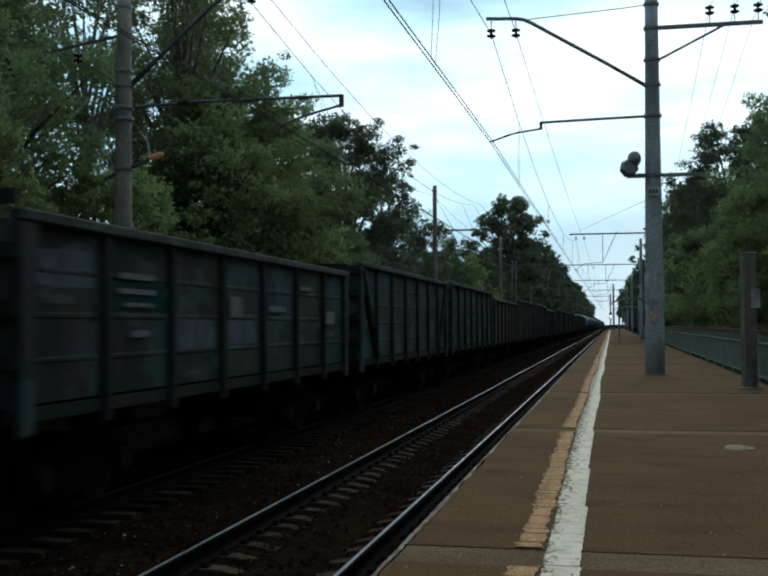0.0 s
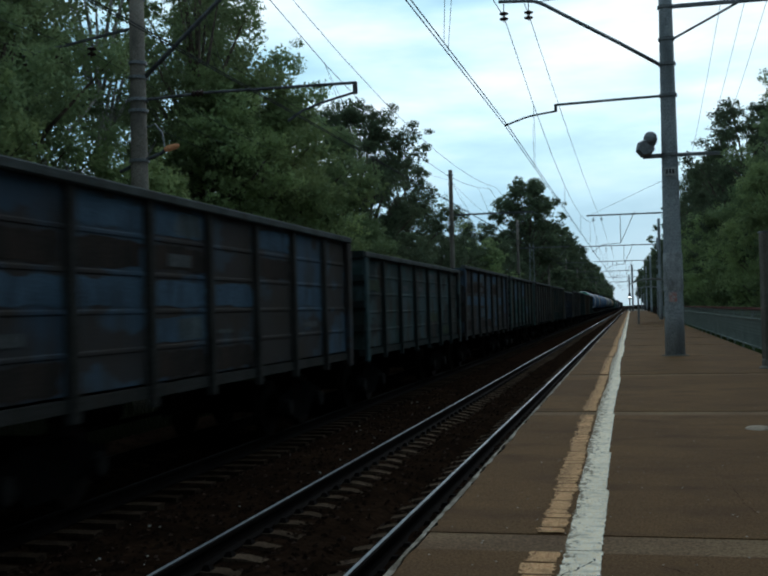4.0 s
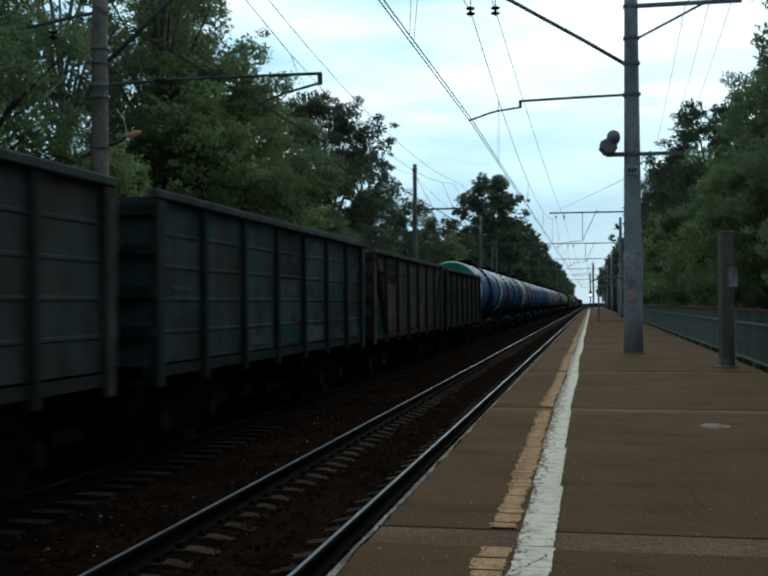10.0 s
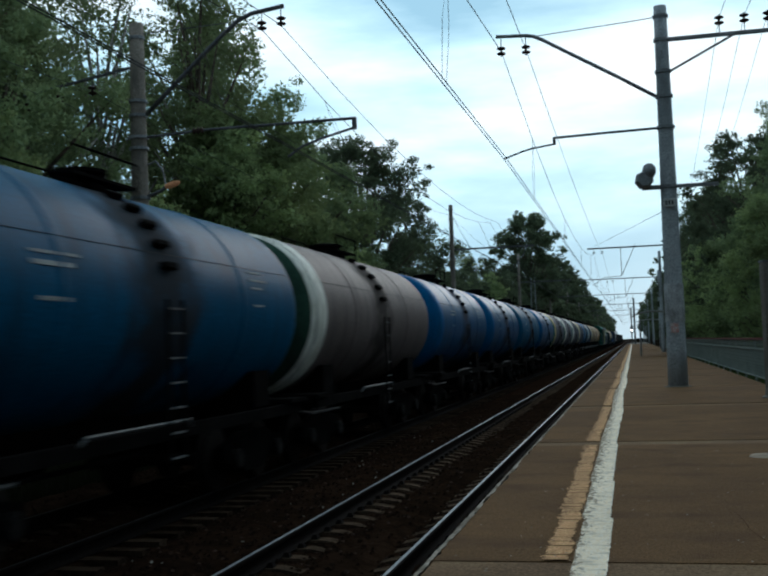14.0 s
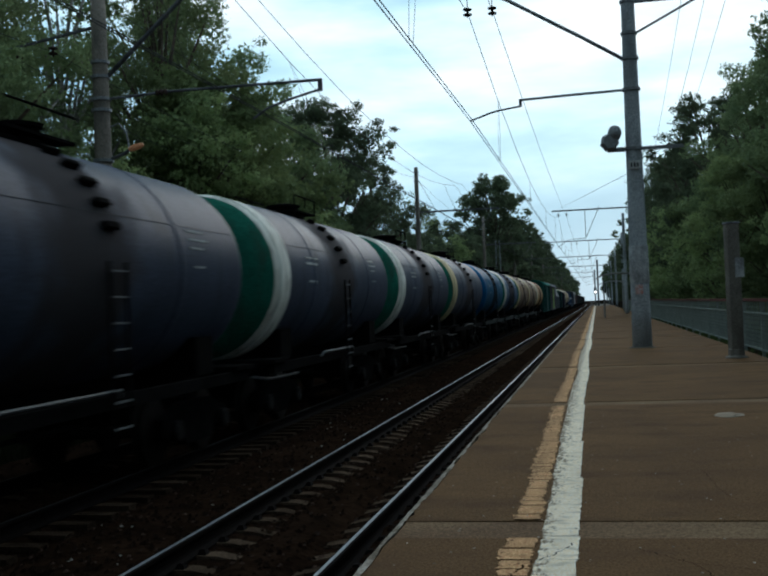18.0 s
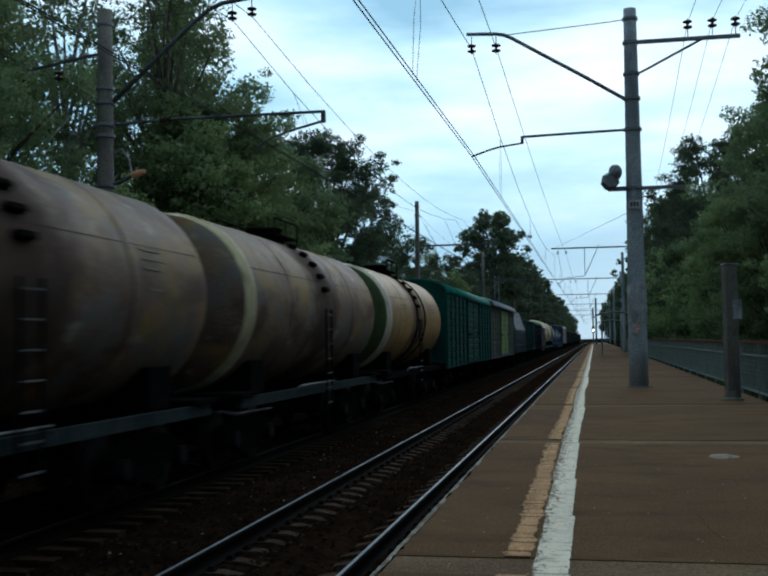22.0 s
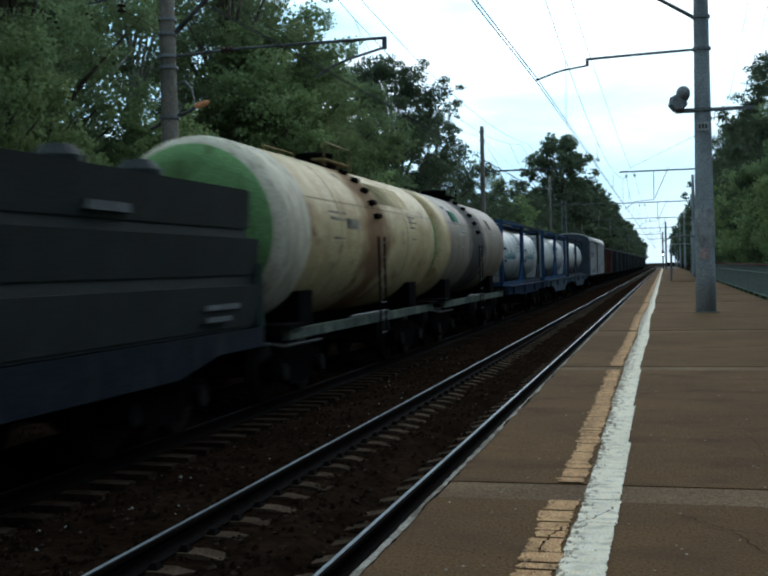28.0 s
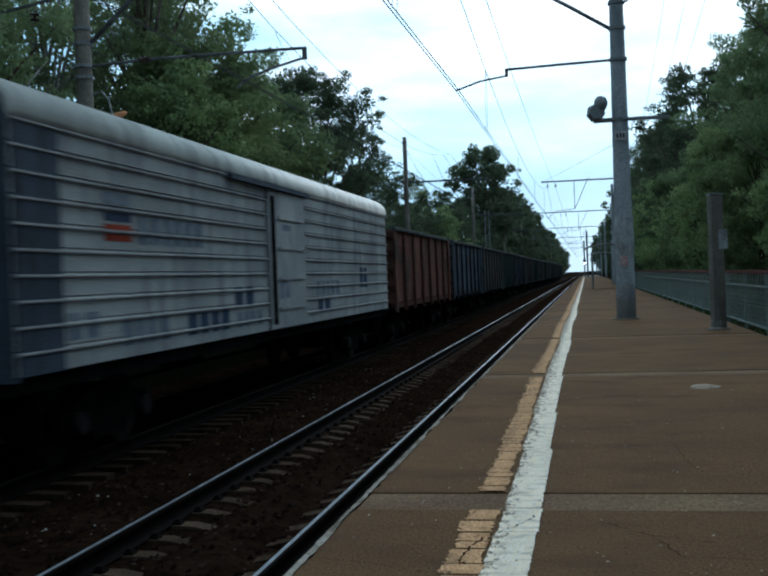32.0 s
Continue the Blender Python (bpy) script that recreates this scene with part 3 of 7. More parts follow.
def insulator(parent, x, y, z, sign=-1, count=2):
    ob = part("insulator", lathe(bmesh.new(), [(0, 0.22 * sign)] + [q for k in range(count) for q in ((0.03, sign * (0.2 + 0.13 * k)), (0.115, sign * (0.24 + 0.13 * k)), (0.10, sign * (0.27 + 0.13 * k)), (0.03, sign * (0.28 + 0.13 * k)))] + [(0, sign * (0.34 + 0.13 * (count - 1)))], 10, "z"), M["insulator"], parent, "brown disc insulator")
    ob.location = (x, y, z)
    pin = bmesh.new()
    tube(pin, [(0, 0, 0), (0, 0, sign * 0.24)], 0.012, 5)
    part("pin", pin, M["steel_dark"], ob)
    return ob


def pole_shaft(parent, height, base, r0=0.21, r1=0.135, mat="pole"):
    bm = lathe(bmesh.new(), [(0, base)] + [(r0 + (r1 - r0) * k / 8, base + (height - base) * k / 8) for k in range(9)] + [(0, height)], 18, "z")
    sh = part("shaft", bm, M[mat], parent, smooth=True)
    for p in sh.data.polygons:
        p.use_smooth = abs(p.normal.z) < 0.7
    return sh


def clamp_band(parent, z, r):
    return part("clamp_band", lathe(bmesh.new(), [(r, z - 0.04), (r + 0.025, z - 0.035), (r + 0.025, z + 0.035), (r, z + 0.04)], 16, "z"), M["steel_grey"], parent)


def right_mast():
    t = thing("overhead_line_mast", "tall grey concrete overhead line mast standing on the platform", "mast", "overhead line masts along the platform", (0.98, POLE_Y, 0))
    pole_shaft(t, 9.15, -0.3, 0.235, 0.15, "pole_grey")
    part("whitewashed_band", lathe(bmesh.new(), [(0.229, 1.55), (0.232, 1.56), (0.228, 2.42), (0.224, 2.44)], 18, "z"), M["pole_white"], t, "flaking whitewashed band", True)
    st = boxes((-0.12, 0.06, -0.245, -0.232, 1.28, 1.5))
    part("sticker", st, M["sticker"], t, "torn red and white sticker")
    pl = part("number_plate", bevelled(boxes((-0.15, 0.13, -0.235, -0.215, 4.26, 4.46)), 0.005), M["sign"], t, "small white enamel plate")
    for k in range(3):
        part("plate_mark", boxes((-0.10 + 0.07 * k, -0.055 + 0.07 * k, -0.24, -0.236, 4.31, 4.41)), M["ink"], pl)
    # upper bracket with two insulators and a tie rod
    arm = tube(bmesh.new(), [(-0.16, 0, 6.95), (-1.1, 0, 7.55), (-2.2, 0, 8.22), (-2.85, 0, 8.62), (-3.05, 0, 8.72), (-3.25, 0, 8.76), (-3.98, 0, 8.80)], 0.045, 8)
    a = part("bracket_arm", arm, M["steel_grey"], t, "bent steel bracket arm", True)
    insulator(a, -3.86, 0, 8.74)
    insulator(a, -3.25, 0, 8.72)
    part("tie_rod", tube(bmesh.new(), [(-0.14, 0, 8.9), (-0.6, 0, 8.86), (-3.0, 0, 8.72)], 0.012, 5), M["steel_dark"], t)
    # registration arm
    reg = part("registration_arm", tube(bmesh.new(), [(-0.19, 0, 6.2), (-1.4, 0, 6.18), (-2.66, 0, 6.15)], 0.032, 8), M["steel_grey"], t, "straight steel registration arm")
    part("drop_bracket", boxes((-2.69, -2.62, -0.02, 0.02, 5.98, 6.17)), M["steel_dark"], reg)
    part("steady_arm", tube(bmesh.new(), [(-2.64, 0, 6.0), (-3.2, 0, 5.93), (-3.42, 0, 5.88), (-3.91, 0, 5.72)], 0.024, 6), M["steel_dark"], reg)
    # bracket on the other side with three upright insulators
    cross = part("cross_arm", boxes((0.14, 2.55, -0.04, 0.04, 8.28, 8.37)), M["steel_grey"], t, "steel angle cross arm")
    part("strut", tube(bmesh.new(), [(0.16, 0, 7.55), (1.65, 0, 8.29)], 0.03, 6), M["steel_grey"], t)
    for x in (1.35, 1.92, 2.45):
        insulator(cross, x, 0, 8.36, 1)
    # loudspeaker and lamp arm, in lighter steel that carries the haze over them
    out = part("outrigger", boxes((-0.62, -0.15, -0.05, 0.05, 4.72, 4.82), (0.15, 1.15, -0.05, 0.05, 4.73, 4.81)), M["steel_grey"], t, "grey steel outrigger")
    horn = lathe(bmesh.new(), [(0, -0.2), (0.08, -0.19), (0.14, -0.08), (0.16, 0.06), (0.15, 0.1), (0.05, 0.02), (0, 0.02)], 18, "y", pose(-0.43, -0.1, 5.16, 0, 0, 14))
    for v in horn.verts:
        v.co.z = 5.16 + (v.co.z - 5.16) * 1.25
    part("loudspeaker_horn", horn, M["steel_grey"], out, "grey oval loudspeaker horn", True)
    body = lathe(bmesh.new(), [(0, -0.2), (0.17, -0.2), (0.22, -0.1), (0.22, 0.12), (0.16, 0.2), (0, 0.2)], 7, "y", pose(-0.56, -0.02, 4.96, 0, 12, 6))
    part("loudspeaker_body", body, M["steel_grey"], out, "grey faceted loudspeaker body")
    for z, r in ((8.9, 0.16), (8.32, 0.165), (7.55, 0.17), (6.95, 0.18), (6.2, 0.19), (4.77, 0.205)):
        clamp_band(t, z, r)
    part("footing", lathe(bmesh.new(), [(0.33, -0.05), (0.31, 0.012), (0.25, 0.03), (0.23, 0.02)], 14, "z"), M["concrete"], t, "cracked concrete footing")
    return t


right_mast()


def far_right_mast(y, left_end, x=3.4):
    """Masts further on: a straight boom over the track with two hangers."""
    t = thing("overhead_line_mast", "grey concrete overhead line mast with a straight boom", "mast", "overhead line masts along the platform", (x, y, 0))
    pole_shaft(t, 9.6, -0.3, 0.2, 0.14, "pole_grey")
    b = part("boom", boxes((left_end - x, -0.1, -0.05, 0.05, 8.72, 8.84)), M["steel_grey"], t, "straight steel boom")
    part("hanger", tube(bmesh.new(), [(-0.7 - x, 0, 8.74), (-0.7 - x, 0, 6.4)], 0.03, 5), M["steel_grey"], b)
    part("hanger", tube(bmesh.new(), [(0.5 - x, 0, 9.0), (-0.65 - x, 0, 6.5)], 0.03, 5), M["steel_grey"], b)
    part("registration_arm", tube(bmesh.new(), [(-0.7 - x, 0, 6.4), (-2.2 - x, 0, 6.3), (-3.05 - x, 0, 5.7)], 0.025, 5), M["steel_dark"], b)
    insulator(b, -2.9 - x, 0, 8.74)
    insulator(b, -2.22 - x, 0, 8.74)
    return t


RIGHT_Y = [POLE_Y - 131, POLE_Y - 65.5, POLE_Y, 92.0, 140.0, 190.0, 245.0, 300.0, 360.0]
far_right_mast(92.0, -3.45)
m2 = far_right_mast(140.0, -6.3)
for y in RIGHT_Y[5:]:
    copy_thing(m2, pose(3.4, y, 0))
lone = thing("platform_post", "slender grey concrete post on the platform", "post", at=(2.3, 88, 0))
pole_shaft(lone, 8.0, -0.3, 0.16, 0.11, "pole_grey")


def left_mast():
    t = thing("trackside_mast", "weathered concrete overhead line mast in front of the trees", "mast", "overhead line masts beyond the tracks", (-11.4, LEFT_Y, 0))
    pole_shaft(t, 9.2, -1.5, 0.25, 0.17)
    a = part("bracket_arm", tube(bmesh.new(), [(0.18, 0, 6.95), (1.2, 0, 7.85), (2.2, 0, 8.72), (2.6, 0, 9.02), (2.95, 0, 9.16), (3.75, 0, 9.26)], 0.055, 8), M["steel_dark"], t, "dark bent bracket arm", True)
    insulator(a, 3.2, 0, 9.16)
    insulator(a, 3.68, 0, 9.22)
    part("tie_rod", tube(bmesh.new(), [(0.15, 0, 8.95), (2.5, 0, 9.0)], 0.012, 5), M["steel_dark"], t)
    reg = part("registration_arm", tube(bmesh.new(), [(0.22, 0, 6.42), (1.8, 0, 6.48), (5.4, 0, 6.46)], 0.035, 8), M["steel_dark"], t, "long dark registration arm")
    part("strain_insulator", lathe(bmesh.new(), [(0.036, 1.38), (0.085, 1.42), (0.036, 1.47), (0.09, 1.53), (0.036, 1.58), (0.085, 1.63), (0.036, 1.68)], 10, "z", pose(0, 0, 6.475, 0, 90, 0)), M["insulator"], reg, "dark ribbed insulator in the arm")
    part("drop_bracket", boxes((5.32, 5.42, -0.03, 0.03, 6.2, 6.48)), M["steel_dark"], reg)
    part("steady_arm", tube(bmesh.new(), [(5.36, 0, 6.24), (4.6, 0, 6.06), (4.1, 0, 5.9), (3.75, 0, 5.68)], 0.03, 6), M["steel_dark"], reg)
    back = part("back_arm", tube(bmesh.new(), [(-0.15, 0, 8.16), (-1.5, 0, 7.95), (-3.05, 0, 7.71)], 0.04, 5), M["steel_dark"], t, "dark sloping back arm carrying line wires")
    for x in (-2.95, -2.1, -1.2):
        insulator(back, x, 0, 8.18 + 0.155 * x)
    for z, r in ((8.85, 0.175), (7.3, 0.2), (6.95, 0.205), (6.42, 0.21), (6.15, 0.215), (4.95, 0.225)):
        clamp_band(t, z, r)
    stub = part("lamp_bracket", tube(bmesh.new(), [(-0.5, 0, 4.72), (0.1, 0, 4.95), (0.55, 0, 5.1), (0.7, 0, 5.2)], 0.045, 7), M["steel_dark"], t, "dark lamp bracket")
    part("cable_loop", tube(bmesh.new(), [(0.2, 0, 5.75), (0.42, 0, 5.82), (0.6, 0, 5.6), (0.66, 0, 5.25)], 0.022, 6), M["steel_grey"], stub)
    lamp = lathe(bmesh.new(), [(0, 0), (0.05, 0.02), (0.075, 0.1), (0.07, 0.3), (0.04, 0.4), (0, 0.42)], 12, "z", pose(0.66, -0.02, 5.18, 0, 78, -8))
    part("lamp_bowl", lamp, M["lamp_glow"], stub, "dull orange glowing street lamp head", True)
    part("footing", boxes((-0.5, 0.5, -0.5, 0.5, -1.6, -1.15)), M["concrete"], t)
    return t


left_mast()


def far_left_mast(x, y):
    t = thing("trackside_mast", "weathered concrete mast with a level boom beyond the tracks", "mast", "overhead line masts beyond the tracks", (x, y, 0))
    pole_shaft(t, 9.75, -1.5, 0.19, 0.12)
    b = part("boom", boxes((0.12, 5.0, -0.04, 0.04, 6.93, 7.03)), M["steel_dark"], t, "level dark steel boom")
    part("steady_arm", tube(bmesh.new(), [(4.6, 0, 6.93), (4.3, 0, 6.4), (3.7, 0, 5.72)], 0.022, 5), M["steel_dark"], b)
    for z in (8.9, 9.45):
        clamp_band(t, z, 0.14)
    part("footing", boxes((-0.5, 0.5, -0.5, 0.5, -1.6, -1.15)), M["concrete"], t)
    return t


mast_l2 = far_left_mast(-10.6, 65.3)
for k in range(1, 8):
    copy_thing(mast_l2, pose(-10.6, 65.3 + SPAN * k, 0))


def lattice_mast(x, y):
    t = thing("lattice_mast", "slender grey steel lattice mast beyond the tracks", "mast", at=(x, y, -1.3))
    for sx in (-0.35, 0.35):
        part("leg", tube(bmesh.new(), [(sx, 0, 0), (sx * 0.55, 0, 9.4)], 0.05, 5), M["steel_grey"], t)
    for k in range(9):
        w0, w1 = 0.35 - 0.0165 * k, 0.35 - 0.0165 * (k + 1)
        s = 1 if k % 2 else -1
        part("brace", tube(bmesh.new(), [(s * w0, 0, k * 1.03), (-s * w1, 0, (k + 1) * 1.03)], 0.025, 4), M["steel_grey"], t)
    return t


lattice_mast(-10.4, 118)


def wire_line(name, label, pts, r=0.009, group=""):
    ob = part(name, tube(bmesh.new(), pts, r, 5), M["wire"])
    return tagged(ob, label, "wire", group)


def strung(a, b, sag, n=8):
    """Points of a sagging span, without its last end."""
    return [tuple(a[k] + (b[k] - a[k]) * f - (sag * 4 * f * (1 - f) if k == 2 else 0) for k in range(3)) for f in (j / n for j in range(n))]


def catenary(x0, z_wire, ys, hung, sag, stagger=1.0):
    """Contact pair, messenger over the supports hung (x, y, z), and droppers."""
    pts = [(x0 + (-0.86 if y < 0 else -0.03 if k % 2 else 0.0) * stagger, y, z_wire) for k, y in enumerate(ys)]
    for dx in (-0.035, 0.035):
        wire_line("contact_wire", "copper contact wire strung over the track", [(x + dx, y, z) for x, y, z in pts], 0.011, "contact wires")
    mess = [p for a, b in zip(hung, hung[1:]) for p in strung(a, b, sag)]
    m = wire_line("messenger_wire", "sagging messenger wire above the contact wire", mess, 0.010)
    for k, p in enumerate(mess):
        if k % 8 in (1, 3, 5, 7):
            xc = float(np.interp(p[1], ys, [q[0] for q in pts]))
            for e in (-0.35, 0.35):
                part("dropper", tube(bmesh.new(), [p, ((p[0] + xc) / 2, p[1] + e, (p[2] + z_wire) / 2), (xc, p[1] + e * 0.6, z_wire)], 0.005, 4), M["wire"], m)


LEFT_YS = [LEFT_Y - 83, LEFT_Y - 41.5, LEFT_Y] + [65.3 + SPAN * k for k in range(8)]


def supports(first, rest, ys):
    return [(*(first if y < 30 else rest)[:1], y, (first if y < 30 else rest)[1]) for y in ys]


catenary(NEAR_X + 0.19, 5.74, RIGHT_Y, supports((-2.88, 8.42), (-2.9, 8.3), RIGHT_Y), 1.6)
catenary(FAR_X - 0.25, 5.68, LEFT_YS, supports((-8.2, 8.75), (-8.2, 8.5), LEFT_YS), 1.2, 0.3)


def feeder(first, rest, ys, sag=0.7, r=0.009, label="overhead feeder wire between masts"):
    """first and rest: (x, z) of the supports up to the near mast and beyond it."""
    hung = supports(first, rest, ys)
    wire_line("feeder_wire", label, [p for a, b in zip(hung, hung[1:]) for p in strung(a, b, sag)] + [hung[-1]], r, "feeder wires")


feeder((-2.27, 8.42), (-2.22, 8.3), RIGHT_Y, 0.35)
for x in (1.35, 1.92, 2.45):
    feeder((0.98 + x, 8.72), (2.4 + x, 9.2), RIGHT_Y, 1.0, 0.007)
feeder((6.2, 9.4), (6.2, 9.4), RIGHT_Y, 0.8, 0.008)
feeder((-7.72, 8.8), (-7.75, 8.5), LEFT_YS, 0.85)
for x in (-2.95, -2.1, -1.2):
    feeder((-11.4 + x, 7.84 + 0.155 * x), (-11.0 + x, 7.5), LEFT_YS, 0.6, 0.007)
feeder((-11.6, 9.0), (-10.6, 9.1), LEFT_YS, 0.7, 0.008)
wire_line("stay_wire", "slanting stay wire from the mast", [(0.85, POLE_Y, 4.2), (-3.4, 92.0, 8.7)], 0.006)


def fence_post(x, y):
    t = thing("steel_post", "slim grey steel post with a pale notice plate", "post", "", (x, y, 0))
    shaft = bevelled(boxes((-0.115, 0.115, -0.115, 0.115, 0.16, 2.5)), 0.015)
    # Shaft uses the paler concrete tone in place of haze.
    part("shaft", shaft, M["concrete"], t)
    part("cap", bevelled(boxes((-0.13, 0.13, -0.13, 0.13, 2.5, 2.53)), 0.008), M["steel_grey"], t)
    part("foot", lathe(bmesh.new(), [(0.22, -0.1), (0.21, 0.02), (0.15, 0.05), (0.145, 0.16), (0.1, 0.18)], 14, "z"), M["concrete"], t, "pale concrete foot")
    part("plate", bevelled(boxes((0.0, 0.17, -0.135, -0.118, 1.5, 1.86)), 0.004), M["pole_white"], t, "pale notice plate")
    t.rotation_euler = (0, 0, radians(12))
    return t


fence_post(2.46, 20.95)


def shelter(x, y):
    t = thing("platform_shelter", "small open platform shelter with an arched roof", "shelter", at=(x, y, 0))
    for px in (-0.9, 0.9):
        for py in (-1.2, 1.2):
            part("post", tube(bmesh.new(), [(px, py, 0), (px, py, 2.4)], 0.05, 6), M["steel_grey"], t)
    bm, prev = bmesh.new(), None
    for k in range(9):
        a = -1.2 + 2.4 * k / 8
        px, pz = 1.4 * math.sin(a) / math.sin(1.2), 2.3 + 0.55 * math.cos(a)
        row = [bm.verts.new((px, -1.6, pz)), bm.verts.new((px, 1.6, pz)), bm.verts.new((px, 1.6, pz + 0.05)), bm.verts.new((px, -1.6, pz + 0.05))]
        if prev:
            for i in range(4):
                bm.faces.new((prev[i], prev[(i + 1) % 4], row[(i + 1) % 4], row[i]))
        prev = row
    part("arched_roof", bm, M["tarp"], t, "arched sheet roof")
    return t


shelter(1.35, 72)
shelter(1.6, 104)


def signal_mast(x, y):
    t = thing("railway_signal", "tall distant railway signal mast with a lit lamp", "signal", at=(x, y, 0))
    part("post", tube(bmesh.new(), [(0, 0, -0.9), (0, 0, 8.6)], 0.16, 8), M["steel_dark"], t)
    part("post", tube(bmesh.new(), [(-0.55, 0, -0.9), (-0.55, 0, 6.8)], 0.12, 8), M["steel_dark"], t)
    part("head", bevelled(boxes((-0.8, -0.3, -0.2, 0.0, 2.2, 3.4)), 0.05), M["steel_dark"], t)
    part("lamp", lathe(bmesh.new(), [(0, 0), (0.13, 0), (0.13, 0.06), (0, 0.06)], 12, "y", pose(-0.55, -0.26, 2.6)), M["signal_glow"], t, "lit white signal lamp")
    return t


signal_mast(0.35, 205)

# ---- fence ----
FX, F0, PANEL = 3.2, 6.5, 2.7
BARS = 18


def fence():
    f = thing("platform_fence", "grey-green metal railing with a dull red top rail", "fence")
    post_bm = boxes((-0.03, 0.03, -0.03, 0.03, -0.15, 1.06))
    post_me = bpy.data.meshes.new("post")
    post_bm.to_mesh(post_me)
    post_me.materials.append(M["fence"])
    bar_bm = boxes((-0.007, 0.007, -0.007, 0.007, 0.05, 0.76))
    bar_me = bpy.data.meshes.new("bar")
    bar_bm.to_mesh(bar_me)
    bar_me.materials.append(M["fence"])
    bal_bm = boxes((-0.012, 0.012, -0.016, 0.016, 0.78, 1.02))
    bal_me = bpy.data.meshes.new("baluster")
    bal_bm.to_mesh(bal_me)
    bal_me.materials.append(M["fence"])
    rest = bmesh.new()
    for k in range(48):
        y0 = F0 + PANEL * k
        p = link("post", post_me, None, f)
        p.location = (FX, y0, 0)
        part("top_rail", boxes((FX - 0.03, FX + 0.03, y0 + 0.002, y0 + PANEL - 0.002, 1.02, 1.08)), M["fence_red"], f, "dull red top rail")
        for z in (0.02, 0.76):
            part("rail", boxes((FX - 0.02, FX + 0.02, y0 + 0.03, y0 + PANEL - 0.03, z, z + 0.035)), M["fence"], f)
        for j in range(1, BARS + 1):
            y = y0 + PANEL * j / (BARS + 1)
            if 2 <= k < 13:
                b = link("bar", bar_me, None, f)
                b.location = (FX, y, 0)
            else:
                box(rest, FX - 0.007, FX + 0.007, y - 0.007, y + 0.007, 0.05, 0.76)
        for j in range(1, 8):
            b = link("baluster", bal_me, None, f)
            b.location = (FX, y0 + PANEL * j / 8, 0)
    part("far_bar_run", rest, M["fence"], f)["kind"] = "stuff"
    return f


fence()

# ---- trees ----


def crown_mesh(name, clumps, per, leaf, mat, seed):
    """Small pointed leaves gathered in sprays, the sprays in clumps."""
    g = np.random.RandomState(seed)
    vs = []
    for cx, cy, cz, r in clumps:
        n = max(12, int(per * r * r))
        m = int(g.randint(6, 10))
        e = g.normal(size=(m, 3))
        e /= np.linalg.norm(e, axis=1)[:, None]
        spray = e * (r * g.uniform(0.4, 1.05, m))[:, None] * [1, 1, 0.7]
        size = r * g.uniform(0.24, 0.46, m)
        which = g.randint(0, m, n)
        core = g.rand(n) < 0.3
        d = g.normal(size=(n, 3))
        d /= np.linalg.norm(d, axis=1)[:, None]
        q = g.uniform(0.1, 1.0, n) ** 0.6
        p = np.where(core[:, None], d * (0.6 * r * q)[:, None], spray[which] + d * (size[which] * q)[:, None] * [1, 1, 0.6])
        p = p + [cx, cy, cz]
        u = g.normal(size=(n, 3)) + [0, 0, -0.3]
        u /= np.linalg.norm(u, axis=1)[:, None]
        w = np.cross(u, d + [0, 0, 0.6] + 0.45 * g.normal(size=(n, 3)))
        w /= np.linalg.norm(w, axis=1)[:, None] + 1e-9
        s = (leaf * g.uniform(0.6, 1.3, n) * np.where(core, 1.5, 1.0))[:, None]
        vs.append(np.stack([p - u * s, p + u * s * 0.8 + w * s * 0.6, p + u * s * 0.8 - w * s * 0.6], 1))
    v = np.concatenate(vs).reshape(-1, 3)
    me = bpy.data.meshes.new(name)
    k = len(v) // 3
    me.vertices.add(3 * k)
    me.vertices.foreach_set("co", v.astype(np.float32).ravel())
    me.loops.add(3 * k)
    me.loops.foreach_set("vertex_index", np.arange(3 * k, dtype=np.int32))
    me.polygons.add(k)
    me.polygons.foreach_set("loop_start", np.arange(0, 3 * k, 3, dtype=np.int32))
    me.update()
    me.materials.append(mat)
    return me


def tree(name, label, height, spread, seed, leaf_mat, bark, per=60, leaf=0.13, low=0.25, clumps=70, at=(0, 0, 0), sparse=1.0):
    r = random.Random(seed)
    t = thing(name, label, "tree", "trees along the railway", at)
    bm = bmesh.new()
    lean = (r.uniform(-0.4, 0.4), r.uniform(-0.4, 0.4))
    trunk = [(lean[0] * f + 0.12 * math.sin(5 * f + seed), lean[1] * f, height * 0.86 * f) for f in (0, 0.12, 0.3, 0.5, 0.7, 0.85, 1)]
    r0 = height * 0.017
    tube(bm, trunk, 0, 8, [r0 * q for q in (1.3, 1, 0.85, 0.65, 0.45, 0.28, 0.1)])
    part("trunk", bm, bark, t, smooth=True)
    cl, limbs = [], bmesh.new()
    for k in range(clumps):
        f = low + (1 - low) * (k + r.random()) / clumps
        a = k * 2.4 + r.uniform(-0.5, 0.5)
        prof = math.sin(math.pi * min(1, (f - low * 0.6) / (1.06 - low * 0.6))) ** 0.7
        reach = spread * prof * r.uniform(0.35, 1.05)
        z = height * f + r.uniform(-0.5, 0.5)
        c = (lean[0] * f + reach * math.cos(a), lean[1] * f + reach * math.sin(a), z)
        if r.random() < sparse:
            cl.append((*c, r.uniform(0.55, 1.15) * (0.7 + height / 28)))
        if k % 3 == 0:
            s = max(0.08, f - 0.16 - 0.1 * r.random())
            st = (lean[0] * s, lean[1] * s, height * 0.86 * s)
